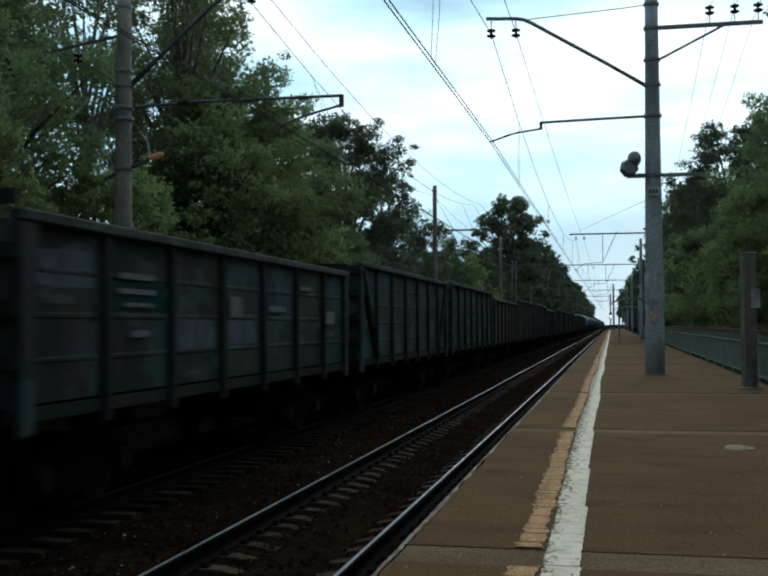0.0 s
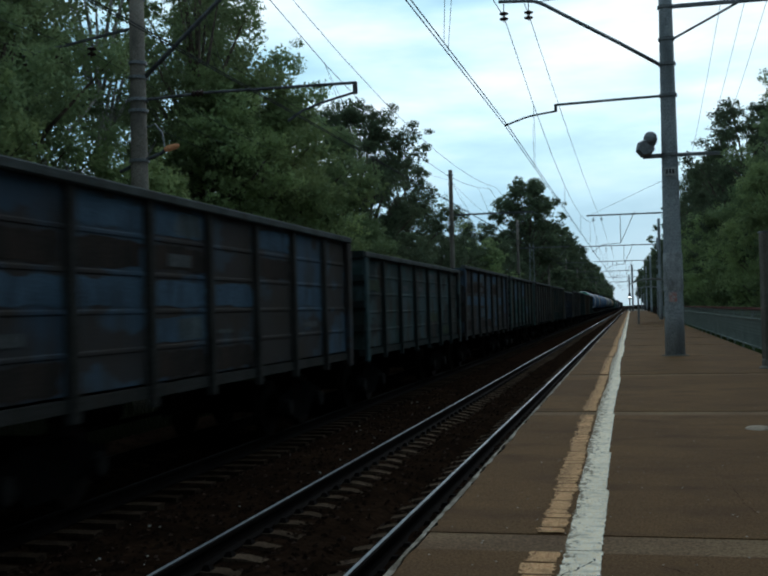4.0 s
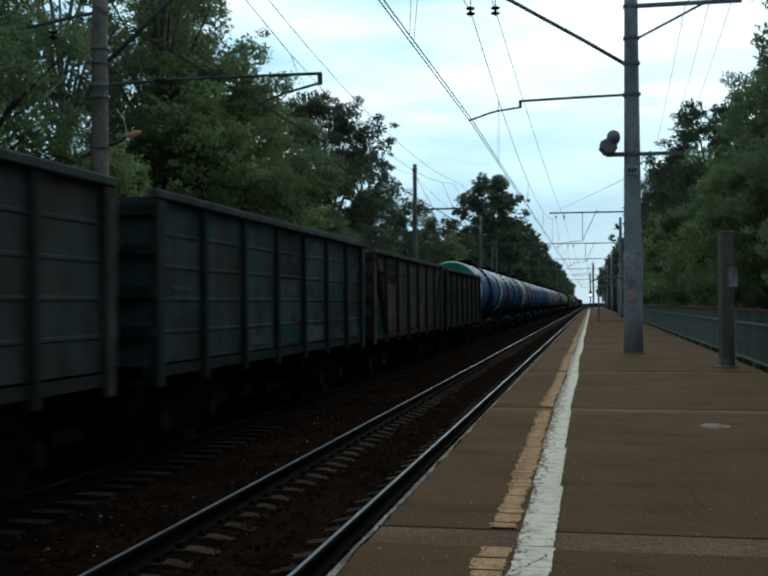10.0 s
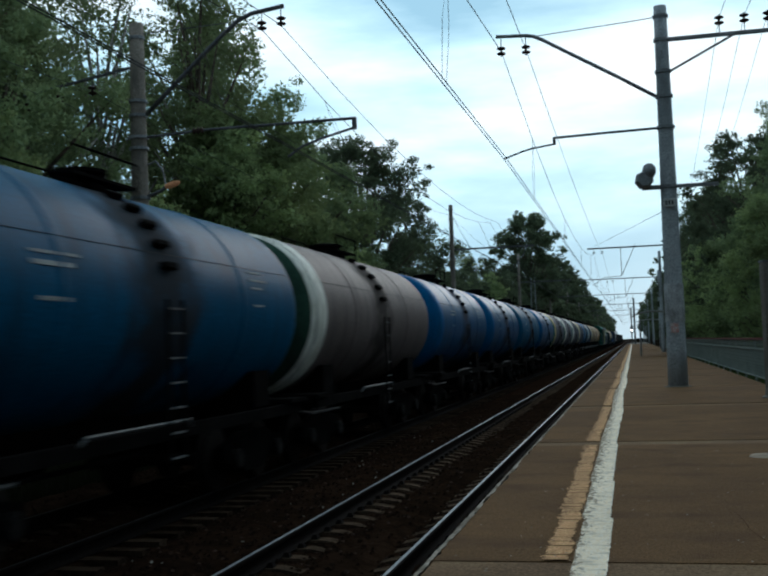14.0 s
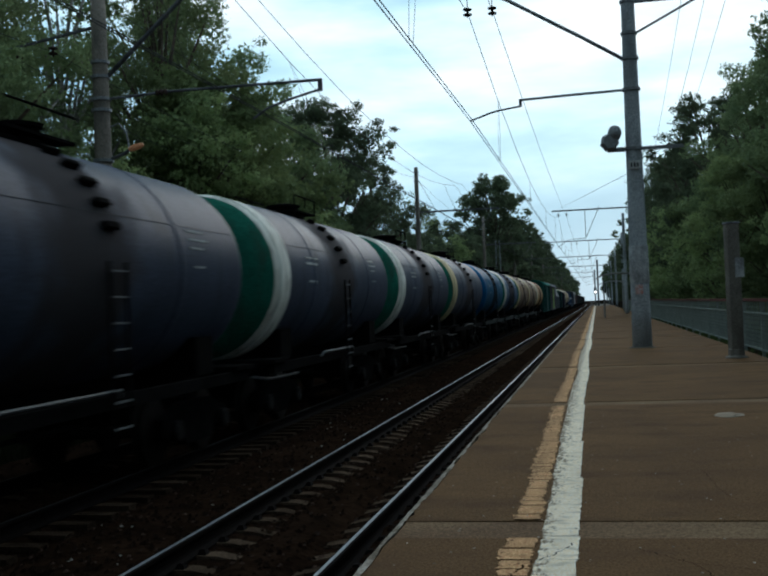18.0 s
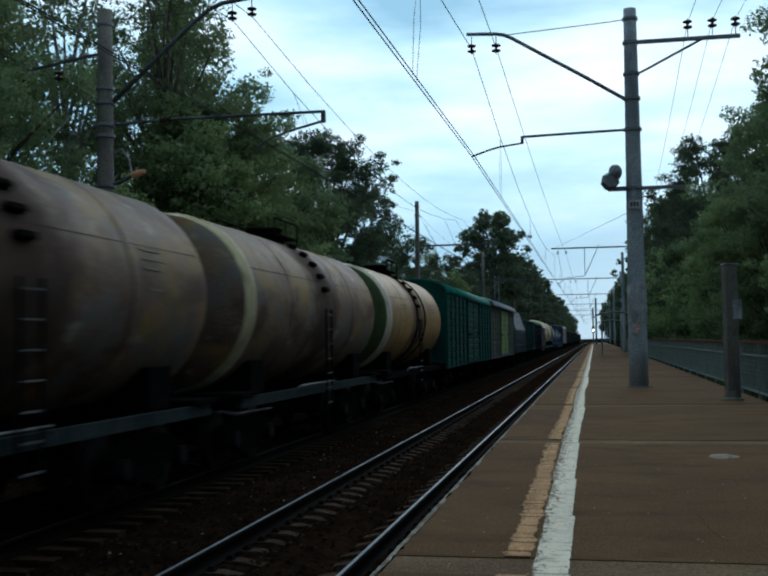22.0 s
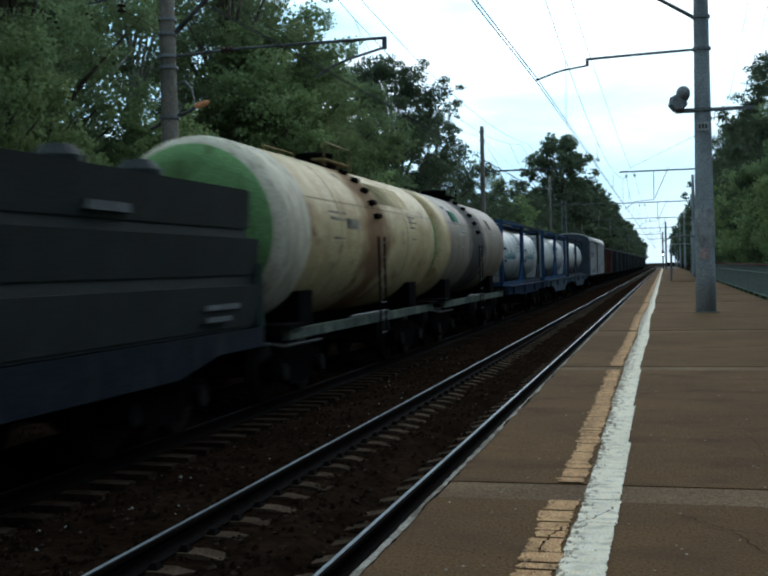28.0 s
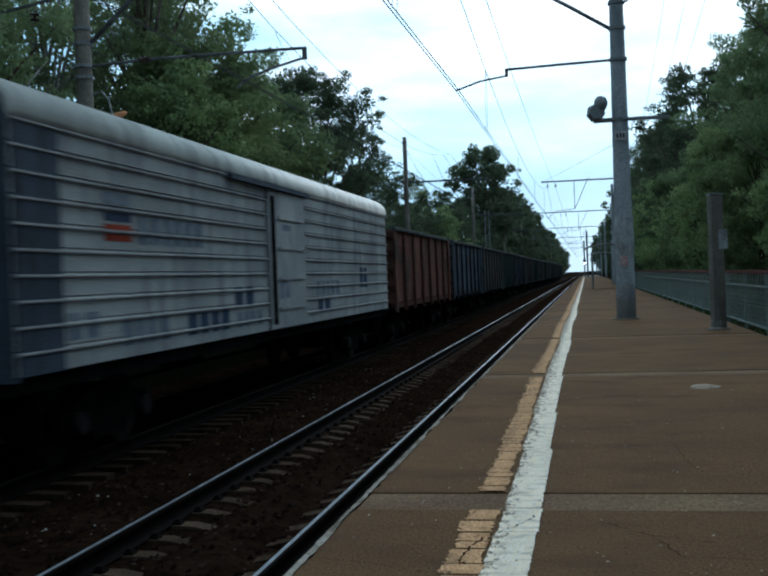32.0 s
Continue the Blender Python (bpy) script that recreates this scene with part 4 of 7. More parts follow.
            md = ((st[0] * 0.5 + c[0] * 0.5), (st[1] * 0.5 + c[1] * 0.5), st[2] * 0.5 + c[2] * 0.5 + 0.3)
            tube(limbs, [st, md, c], 0, 5, [r0 * 0.45 * (1 - s * 0.6), r0 * 0.25, r0 * 0.07])
    part("branch_framework", limbs, bark, t, smooth=True)
    link("crown", crown_mesh("crown", cl, per, leaf, leaf_mat, seed), None, t)
    return t


A, Bm, C, D = M["leaf_a"], M["leaf_b"], M["leaf_c"], M["leaf_d"]
kinds = [
    tree("tree", "tall deciduous tree with dense dark green leaves", 13.6, 3.9, 3, A, M["bark"], 560, 0.064, 0.18, 100, (-16.9, 26, -1.4), 0.62),
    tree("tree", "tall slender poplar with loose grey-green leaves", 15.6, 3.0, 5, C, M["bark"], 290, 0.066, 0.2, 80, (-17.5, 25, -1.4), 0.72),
    tree("tree", "broad deciduous tree with dark green leaves", 12.6, 4.3, 8, A, M["bark"], 600, 0.066, 0.2, 100, (-15.6, 52, -1.4), 0.58),
    tree("bush_tree", "low maple with fresh yellow-green leaves", 8.6, 3.0, 13, Bm, M["bark"], 520, 0.066, 0.08, 80, (-13.8, 43, -1.4)),
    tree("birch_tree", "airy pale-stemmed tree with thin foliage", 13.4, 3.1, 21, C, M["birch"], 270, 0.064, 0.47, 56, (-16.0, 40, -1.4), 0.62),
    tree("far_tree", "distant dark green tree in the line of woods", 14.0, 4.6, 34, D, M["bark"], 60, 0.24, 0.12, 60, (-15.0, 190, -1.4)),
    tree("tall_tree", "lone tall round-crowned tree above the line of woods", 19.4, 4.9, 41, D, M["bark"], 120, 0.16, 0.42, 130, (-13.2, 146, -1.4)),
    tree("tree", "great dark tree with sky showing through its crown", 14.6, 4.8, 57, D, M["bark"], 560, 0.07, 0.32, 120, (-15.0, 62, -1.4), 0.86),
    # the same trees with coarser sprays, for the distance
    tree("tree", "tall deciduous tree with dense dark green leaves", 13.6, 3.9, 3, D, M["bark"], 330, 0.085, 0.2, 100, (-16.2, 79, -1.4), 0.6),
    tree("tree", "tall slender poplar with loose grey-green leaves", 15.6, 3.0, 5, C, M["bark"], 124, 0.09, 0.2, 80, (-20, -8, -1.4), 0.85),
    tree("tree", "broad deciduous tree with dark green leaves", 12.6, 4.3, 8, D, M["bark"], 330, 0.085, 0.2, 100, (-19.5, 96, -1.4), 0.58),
    tree("bush_tree", "low maple with fresh yellow-green leaves", 8.6, 3.0, 13, Bm, M["bark"], 210, 0.09, 0.08, 80, (-13.2, 100, -1.4)),
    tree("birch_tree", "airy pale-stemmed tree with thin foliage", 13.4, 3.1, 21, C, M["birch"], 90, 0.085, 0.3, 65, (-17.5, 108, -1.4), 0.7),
    tree("far_tree", "distant dark green tree in the line of woods", 14.0, 4.6, 34, D, M["bark"], 14, 0.5, 0.12, 60, (-15.0, 700, -1.4)),
]
rt = random.Random(77)


def plant(k, x, y, s=1.0, z=-1.4, yaw=None):
    if k < 5 and not 16 < y < 60:
        k += 8
    if k == 5 and (y > 300 or y < 10):
        k = 13
    m = pose(x, y, z, 0, 0, rt.uniform(0, 360) if yaw is None else yaw)
    ob = copy_thing(kinds[k], m)
    ob.scale = (s * rt.uniform(0.93, 1.07),) * 3
    return ob


# woods beyond the tracks, front row then deeper rows
for k, x, y, s in [
    (3, -14.0, 20, 0.9), (0, -16.0, 21, 0.86), (4, -19.0, 22, 1.15), (2, -18.2, 27, 0.9), (4, -19.0, 30, 1.15), (3, -13.4, 27, 0.75), (1, -16.3, 39.0, 1.06), (0, -18.4, 46, 1.24), (4, -19.5, 37, 1.2), (4, -17.4, 41.5, 1.16),
    (3, -14.2, 39.5, 1.34), (4, -16.6, 47, 1.0), (4, -16.4, 51, 0.96), (3, -14.0, 44.5, 1.0), (0, -14.0, 56, 0.5), (2, -14.4, 51, 0.55), (0, -17.5, 55, 0.95), (3, -14.6, 37, 1.12), (0, -22.0, 33, 1.1),
    (2, -14.2, 70, 0.6), (0, -14.0, 77, 0.56), (2, -15.0, 84, 0.66), (0, -14.2, 91, 0.6), (2, -15.2, 98, 0.8), (2, -14.4, 104, 0.74), (0, -15.6, 111, 0.8),
    (4, -17.5, 110, 0.78), (0, -14.2, 117, 0.7), (2, -15.5, 124, 0.76), (2, -13.8, 132, 0.72), (3, -12.9, 112, 0.5), (0, -13.8, 140, 0.66), (5, -14.5, 158, 0.9), (5, -13.5, 172, 0.95),
    (10, -20.5, 14, 0.74), (4, -18.0, 14, 1.15), (3, -14.0, 13, 0.9),
    # more trees out of view beside and behind, added to block low side light
    (0, -15.5, 6, 1.05), (5, -15.0, -3, 1.0), (5, -15.8, -12, 1.0), (5, -15.4, -22, 1.0), (5, -15.5, -33, 1.0), (5, -20, 0, 1.0), (5, -20, -16, 1.0),
]:
    plant(k, x, y, s)
for k in range(46):
    y = 182 + k * 11
    plant(5, -13.6 - rt.uniform(0, 2.5), y, rt.uniform(0.95, 1.22))
    if k % 2 == 0:
        plant(5, -19.5 - rt.uniform(0, 3), y + 4, rt.uniform(0.95, 1.15))
# trees behind the fence; those beside and behind the viewer are unseen light blockers
for k, x, y, s in [
    (0, 9.2, 41, 1.02), (1, 8.8, 34, 0.81), (2, 9.6, 49, 1.04), (0, 8.6, 58, 1.02), (3, 6.9, 45, 0.88), (3, 7.0, 53, 0.94), (2, 8.2, 66, 1.02), (3, 6.8, 62, 0.94),
    (0, 7.8, 75, 1.02), (3, 6.6, 71, 0.94), (2, 7.2, 84, 1.02), (3, 6.4, 80, 0.94), (0, 7.0, 94, 0.99), (2, 6.9, 104, 0.99), (3, 6.2, 90, 0.94), (3, 6.2, 100, 0.94),
    (2, 13.5, 44, 1.04), (0, 13.0, 56, 1.04), (2, 12.5, 70, 1.04), (0, 12.0, 88, 1.04), (3, 8.0, 38, 0.76), (0, 14.0, 34, 0.95), (2, 15.0, 26, 0.95), (3, 8.6, 30, 0.66), (0, 11.5, 25, 0.76),
    # out of view: added to keep side light off the train
    (5, 9.2, 19, 1.0), (5, 8.6, 11, 1.05), (5, 8.4, 3, 1.05), (5, 8.6, -6, 1.05), (5, 8.8, -15, 1.05), (5, 9.0, -25, 1.05), (5, 9.0, -36, 1.05), (5, 13.5, 7, 1.05), (5, 13.5, -10, 1.05),
    (5, 2.0, -52, 1.05), (5, -5.0, -55, 1.05), (5, -11.0, -52, 1.05),
]:
    plant(k, x, y, s, -0.3)
for k in range(38):
    y = 114 + k * 12
    plant(5, 7.2 + rt.uniform(-0.4, 2.0), y, rt.uniform(0.9, 1.1), -0.3)

# grass along the fence foot and under the trees
gr = np.random.RandomState(4)


def grass_patch(name, x0, x1, y0, y1, count, h, z, label, mat="grass"):
    x, y = gr.uniform(x0, x1, count), y0 + (y1 - y0) * gr.uniform(0, 1, count) ** 1.5
    a, hh = gr.uniform(0, 6.28, count), h * gr.uniform(0.4, 1.2, count)
    w = 0.012 + 0.01 * gr.rand(count)
    zz = np.full(count, z)
    p0 = np.stack([x - w * np.cos(a), y - w * np.sin(a), zz], 1)
    p1 = np.stack([x + w * np.cos(a), y + w * np.sin(a), zz], 1)
    p2 = np.stack([x + 0.5 * hh * np.sin(a) * gr.rand(count), y + 0.4 * hh * np.cos(a), zz + hh], 1)
    v = np.stack([p0, p1, p2], 1).reshape(-1, 3)
    ob = link(name, mesh_from(name, v.tolist(), np.arange(3 * count).reshape(-1, 3).tolist(), M[mat]), None)
    return tagged(ob, label, "grass", kind="stuff")


# Growth added only so the gaps under the wagons read as shade.
grass_patch("weeds", -13.0, -9.75, 2, 60, 26000, 0.75, -1.38, "added dark growth that blackens the gap under the wagons", "weeds")
grass_patch("grass", 2.95, 3.7, 8, 90, 4500, 0.12, -0.14, "short green grass along the fence foot")
grass_patch("grass", 3.7, 9.0, 8, 60, 12000, 0.2, -0.3, "rough grass behind the fence")

# ---- freight train ----
TM = {
    # Underframe and wheels near black: shade under the wagons is in the tone.
    "frame": material("shade_black_underframe", (0.008, 0.0075, 0.0075), (0.004, 0.004, 0.004), spec=0.004, rough=0.95, scale=2, grain=30, bump=0.3),
    # Twice the frame tone, so boxes and springs pass for glints.
    "axle_box": material("glint_axle_box", (0.016, 0.0155, 0.0155), (0.009, 0.0085, 0.0085), rough=0.8, scale=5, grain=40, spec=0.03),
    "pipe": material("grey_handrail_paint", (0.13, 0.135, 0.14), (0.07, 0.07, 0.075), rough=0.65, scale=4, spec=0.1),
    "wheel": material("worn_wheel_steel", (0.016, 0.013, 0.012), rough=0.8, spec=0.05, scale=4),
    "gon_green": patchwork("dark_green_wagon_panels", [(0.0326, 0.0537, 0.0518), (0.0275, 0.0396, 0.0396), (0.0390, 0.0614, 0.0614), (0.0314, 0.0390, 0.0371), (0.0422, 0.0665, 0.0691), (0.0243, 0.0352, 0.0371)], over=(0.0588, 0.0844, 0.0895)),
    "gon_smooth": patchwork("olive_green_wagon_panels", [(0.027, 0.036, 0.027), (0.024, 0.033, 0.027), (0.030, 0.037, 0.030)]),
    "gon_mixed": patchwork("patched_wagon_panels", [(0.060, 0.088, 0.122), (0.048, 0.070, 0.100), (0.056, 0.062, 0.070), (0.066, 0.098, 0.130), (0.054, 0.066, 0.082)], over=(0.050, 0.042, 0.038)),
    "gon_blue": patchwork("blue_grey_wagon_panels", [(0.062, 0.084, 0.122), (0.058, 0.072, 0.094), (0.090, 0.112, 0.142), (0.054, 0.060, 0.066), (0.072, 0.092, 0.124)], over=(0.062, 0.072, 0.085)),
    "gon_olive": patchwork("olive_brown_wagon_panels", [(0.0736, 0.0720, 0.0560), (0.0624, 0.0640, 0.0528), (0.0496, 0.0840, 0.0840), (0.0800, 0.0736, 0.0544), (0.0576, 0.0592, 0.0528)], over=(0.0600, 0.1000, 0.1040)),
    "gon_grey": patchwork("grey_wagon_panels", [(0.081, 0.086, 0.086), (0.067, 0.072, 0.074), (0.090, 0.090, 0.086), (0.062, 0.077, 0.077)], over=(0.082, 0.070, 0.058)),
    "gon_teal": patchwork("teal_wagon_panels", [(0.029, 0.145, 0.160), (0.043, 0.174, 0.167), (0.036, 0.087, 0.094), (0.032, 0.123, 0.109)]),
    "gon_black": patchwork("blue_black_wagon_panels", [(0.032, 0.032, 0.054), (0.038, 0.038, 0.061), (0.029, 0.029, 0.049)]),
    "gon_brown": patchwork("red_brown_wagon_panels", [(0.160, 0.065, 0.051), (0.138, 0.058, 0.048), (0.174, 0.080, 0.061)]),
    "gon_earth": patchwork("brown_wagon_panels", [(0.085, 0.074, 0.052), (0.075, 0.066, 0.048), (0.068, 0.070, 0.054), (0.092, 0.076, 0.052)], over=(0.058, 0.070, 0.058)),
    "rib_earth": material("dark_brown_wagon_ribs", (0.045, 0.036, 0.027), (0.03, 0.025, 0.02), rough=0.75, scale=2, stain=(0.05, 0.036, 0.026)),
    # Rim tone mixes dust with the light its top would catch.
    "rim": material("top_lit_dusty_rim", (0.0862, 0.0950, 0.0950), (0.0510, 0.0572, 0.0572), rough=0.95, scale=2, stain=(0.0572, 0.0528, 0.0484)),
    "rib_green": material("dark_green_wagon_ribs", (0.026, 0.034, 0.034), (0.016, 0.022, 0.022), rough=0.75, scale=2, stain=(0.038, 0.031, 0.026)),
    "rib_grey": material("grey_wagon_ribs", (0.041, 0.041, 0.039), (0.027, 0.027, 0.026), rough=0.75, scale=2, stain=(0.042, 0.035, 0.030)),
    "rib_blue": material("slate_wagon_ribs", (0.026, 0.031, 0.042), (0.016, 0.020, 0.027), rough=0.75, scale=2, stain=(0.038, 0.031, 0.026)),
    "rib_teal": material("teal_wagon_ribs", (0.016, 0.038, 0.038), rough=0.7, scale=2, stain=(0.026, 0.030, 0.026)),
    "rib_black": material("blue_black_wagon_ribs", (0.016, 0.016, 0.026), rough=0.7, scale=2),
    "rib_brown": material("red_brown_wagon_ribs", (0.084, 0.035, 0.028), rough=0.75, scale=2, stain=(0.042, 0.030, 0.026)),
    "blue": tank_paint("bright_blue_tank_paint", (0.006, 0.092, 0.235), rough=0.40, spec=0.018),
    "blue_dusty": tank_paint("dusty_blue_tank_paint", (0.007, 0.064, 0.165), rough=0.34, spec=0.035, width=0.25),
    "teal_blue": tank_paint("teal_blue_tank_paint", (0.005, 0.080, 0.168), rough=0.42, spec=0.015),
    "navy": tank_paint("faded_navy_tank_paint", (0.019, 0.042, 0.108), rough=0.34, spec=0.025, width=0.25, spill=(0.020, 0.020, 0.028)),
    "slate": tank_paint("slate_grey_tank_paint", (0.056, 0.067, 0.098), rough=0.40, width=0.7, spill=(0.042, 0.037, 0.037), spec=0.016),
    "brown_grey": tank_paint("brown_grey_tank_paint", (0.130, 0.104, 0.101), rough=0.52, width=0.35, spec=0.04),
    "dirty_blue": tank_paint("grimy_blue_tank_paint", (0.014, 0.066, 0.150), rough=0.4, width=2.1, spill=(0.016, 0.013, 0.014), spec=0.03),
    "rust_cream": tank_paint("rusty_cream_tank_paint", (0.195, 0.128, 0.092), rough=0.6, width=0.55, grime=0.55, spill=(0.06, 0.04, 0.034), spec=0.06, rust=(((0.26, 0.165, 0.055), 0.8, 0.5, 0.62), ((0.070, 0.036, 0.026), 0.9, 0.48, 0.62), ((0.155, 0.140, 0.130), 0.7, 0.52, 0.64), ((0.30, 0.26, 0.20), 2.2, 0.6, 0.7))),
    "ochre": tank_paint("ochre_cream_tank_paint", (0.39, 0.225, 0.080), rough=0.55, width=0.6, spill=(0.055, 0.032, 0.026), spec=0.08, rust=(((0.27, 0.17, 0.09), 0.8, 0.5, 0.65), ((0.10, 0.06, 0.045), 1.7, 0.57, 0.7))),
    "cream": tank_paint("cream_white_tank_paint", (0.58, 0.45, 0.25), stain=(0.44, 0.32, 0.16), rough=0.55, width=0.62, spill=(0.17, 0.088, 0.05), grime=0.35, spec=0.06, rust=(((0.34, 0.22, 0.10), 0.75, 0.5, 0.66), ((0.13, 0.065, 0.035), 1.6, 0.57, 0.7))),
    "grey_cream": tank_paint("dusty_grey_tank_paint", (0.29, 0.235, 0.185), rough=0.55, width=0.95, spill=(0.045, 0.045, 0.05), spec=0.05, rust=(((0.20, 0.17, 0.13), 0.9, 0.48, 0.66), ((0.20, 0.10, 0.05), 1.6, 0.64, 0.74))),
    "white_band": material("chalky_white_band", (0.78, 0.77, 0.71), (0.58, 0.57, 0.5), rough=0.6, scale=2, stain=(0.3, 0.28, 0.25)),
    "cream_band": material("cream_yellow_band", (0.68, 0.57, 0.35), (0.5, 0.42, 0.25), rough=0.6, scale=2, stain=(0.3, 0.22, 0.12)),
    "green_end": material("green_tank_end", (0.026, 0.156, 0.111), (0.019, 0.111, 0.078), rough=0.55, scale=1, stain=(0.039, 0.078, 0.058)),
    "dark_green_end": material("dark_green_tank_end", (0.034, 0.072, 0.052), rough=0.6, scale=1, stain=(0.026, 0.039, 0.033)),
    "grass_end": material("grass_green_tank_end", (0.182, 0.312, 0.130), (0.143, 0.247, 0.104), rough=0.55, scale=1, stain=(0.091, 0.130, 0.052)),
    "olive_end": material("olive_tank_end", (0.075, 0.100, 0.040), (0.06, 0.08, 0.034), rough=0.6, scale=1, stain=(0.05, 0.06, 0.03)),
    "sill_pale": material("pale_green_grey_side_sill", (0.13, 0.15, 0.12), (0.07, 0.08, 0.07), rough=0.7, scale=2, stain=(0.05, 0.045, 0.04)),
    "sill_light": material("pale_teal_side_sill", (0.034, 0.046, 0.046), (0.018, 0.026, 0.027), rough=0.6, scale=2, stain=(0.05, 0.05, 0.05)),
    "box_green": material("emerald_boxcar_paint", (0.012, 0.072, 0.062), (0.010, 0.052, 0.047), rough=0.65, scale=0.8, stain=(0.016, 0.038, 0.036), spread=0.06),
    # Roof green is set well above the wall green.
    "roof_green": material("lighter_green_roof", (0.036, 0.190, 0.155), (0.026, 0.145, 0.118), rough=0.7, scale=0.8, spread=0.04),
    "box_olive": material("faded_green_boxcar_paint", (0.110, 0.165, 0.062), (0.085, 0.088, 0.085), rough=0.7, scale=1.2, stain=(0.143, 0.117, 0.130), spread=0.25),
    "box_door": material("pale_green_door_paint", (0.220, 0.300, 0.115), (0.150, 0.190, 0.090), rough=0.7, scale=1.2, stain=(0.169, 0.208, 0.117)),
    "box_mauve": material("grey_mauve_boxcar_ribs", (0.169, 0.143, 0.182), (0.111, 0.104, 0.124), rough=0.7, scale=1.5, stain=(0.104, 0.117, 0.078)),
    "roof_grey": material("grey_roof_sheet", (0.42, 0.44, 0.465), (0.29, 0.30, 0.32), rough=0.6, scale=1.2, stain=(0.15, 0.14, 0.13)),
    "reefer": material("dusty_white_reefer_paint", (0.395, 0.395, 0.385), (0.285, 0.285, 0.285), rough=0.5, scale=0.7, stain=(0.18, 0.18, 0.2)),
    "reefer_end": material("dark_blue_grey_reefer_end", (0.07, 0.085, 0.11), rough=0.6, scale=1.0, stain=(0.035, 0.04, 0.05)),
    "roof_white": material("white_reefer_roof", (0.74, 0.72, 0.66), (0.60, 0.58, 0.53), rough=0.5, scale=0.7, stain=(0.4, 0.38, 0.36)),
    "hopper": material("grey_hopper_paint", (0.143, 0.169, 0.182), (0.104, 0.117, 0.130), rough=0.6, scale=1, stain=(0.104, 0.104, 0.104)),
    "olive_dark": material("dark_olive_drab_paint", (0.040, 0.045, 0.044), (0.027, 0.031, 0.031), rough=0.7, scale=1.2, stain=(0.035, 0.034, 0.030), spec=0.1),
    "flat_dark": material("dark_blue_grey_sill", (0.020, 0.025, 0.033), (0.013, 0.017, 0.023), rough=0.7, scale=1.5, stain=(0.033, 0.033, 0.039)),
    "drab_plate": material("worn_green_plate", (0.072, 0.101, 0.088), (0.055, 0.075, 0.068), rough=0.7, scale=1.2, stain=(0.046, 0.055, 0.049)),
    "mark_teal": material("faded_teal_lettering", (0.20, 0.32, 0.36), (0.3, 0.42, 0.45), rough=0.7, scale=6),
    "mark_dim": material("worn_grey_stencil", (0.175, 0.18, 0.185), rough=0.8, scale=6, stain=(0.06, 0.06, 0.06)),
    "dusty_band": material("dusty_pale_band", (0.68, 0.60, 0.47), (0.5, 0.43, 0.33), rough=0.6, scale=2, stain=(0.3, 0.24, 0.18)),
    "mark_faint": material("faint_stencil_paint", (0.38, 0.40, 0.40), rough=0.8, scale=6),
    "walk_cream": material("yellowed_walkway_paint", (0.36, 0.27, 0.12), (0.2, 0.15, 0.08), rough=0.7, scale=3, stain=(0.08, 0.06, 0.04)),
    "iso_white": material("white_tank_container_shell", (0.66, 0.67, 0.67), (0.50, 0.50, 0.49), rough=0.38, scale=0.6, stain=(0.27, 0.25, 0.23), spec=0.08),
    "iso_blue": material("blue_container_frame", (0.028, 0.075, 0.165), (0.02, 0.05, 0.11), rough=0.55, scale=2, stain=(0.048, 0.039, 0.039)),
    "walk_grey": material("dull_walkway_grating", (0.13, 0.135, 0.14), (0.08, 0.08, 0.085), rough=0.7, scale=4),
    "iso_dark": material("dark_slate_container_frame", (0.034, 0.044, 0.062), rough=0.55, scale=2, stain=(0.052, 0.046, 0.039)),
    "flat_grey": material("blue_grey_flat_wagon_sill", (0.062, 0.090, 0.122), (0.038, 0.054, 0.075), rough=0.7, scale=1.5, stain=(0.065, 0.065, 0.065)),
    "flat_blue": material("blue_flat_wagon_sill", (0.023, 0.040, 0.082), (0.016, 0.027, 0.052), rough=0.6, scale=1.5, stain=(0.026, 0.026, 0.029)),
    "steel_plain": material("plain_grey_steel", (0.3, 0.31, 0.32), rough=0.6, scale=4),
    "patch_teal": material("teal_repaint", (0.024, 0.070, 0.068), (0.020, 0.052, 0.050), rough=0.75, scale=2, stain=(0.033, 0.039, 0.033)),
    "patch_deep": material("deep_teal_repaint", (0.012, 0.050, 0.050), (0.010, 0.036, 0.037), rough=0.75, scale=2, stain=(0.024, 0.032, 0.028)),
    "patch_pale": material("pale_turquoise_plate", (0.10, 0.24, 0.25), rough=0.75, scale=4),
    "mark_old": material("nearly_gone_stencil", (0.095, 0.10, 0.103), rough=0.8, scale=6, stain=(0.04, 0.04, 0.04)),
    "patch_umber": material("dark_umber_band", (0.036, 0.029, 0.026), (0.025, 0.022, 0.021), rough=0.85, scale=2, stain=(0.05, 0.036, 0.03)),
    "patch_blue": material("blue_repaint", (0.070, 0.112, 0.160), (0.052, 0.084, 0.122), rough=0.75, scale=2, stain=(0.031, 0.034, 0.042)),
    "patch_slate": material("slate_repaint", (0.095, 0.117, 0.128), (0.062, 0.078, 0.086), rough=0.75, scale=2, stain=(0.046, 0.046, 0.046)),
    "patch_brown": material("rust_brown_patch", (0.12, 0.085, 0.06), (0.085, 0.062, 0.046), rough=0.85, scale=2, stain=(0.052, 0.036, 0.029)),
    "patch_green": material("moss_green_repaint", (0.048, 0.064, 0.043), (0.036, 0.047, 0.034), rough=0.8, scale=2, stain=(0.039, 0.036, 0.029)),
    "patch_dark": material("blackened_patch", (0.021, 0.022, 0.023), (0.013, 0.014, 0.014), rough=0.85, scale=2),
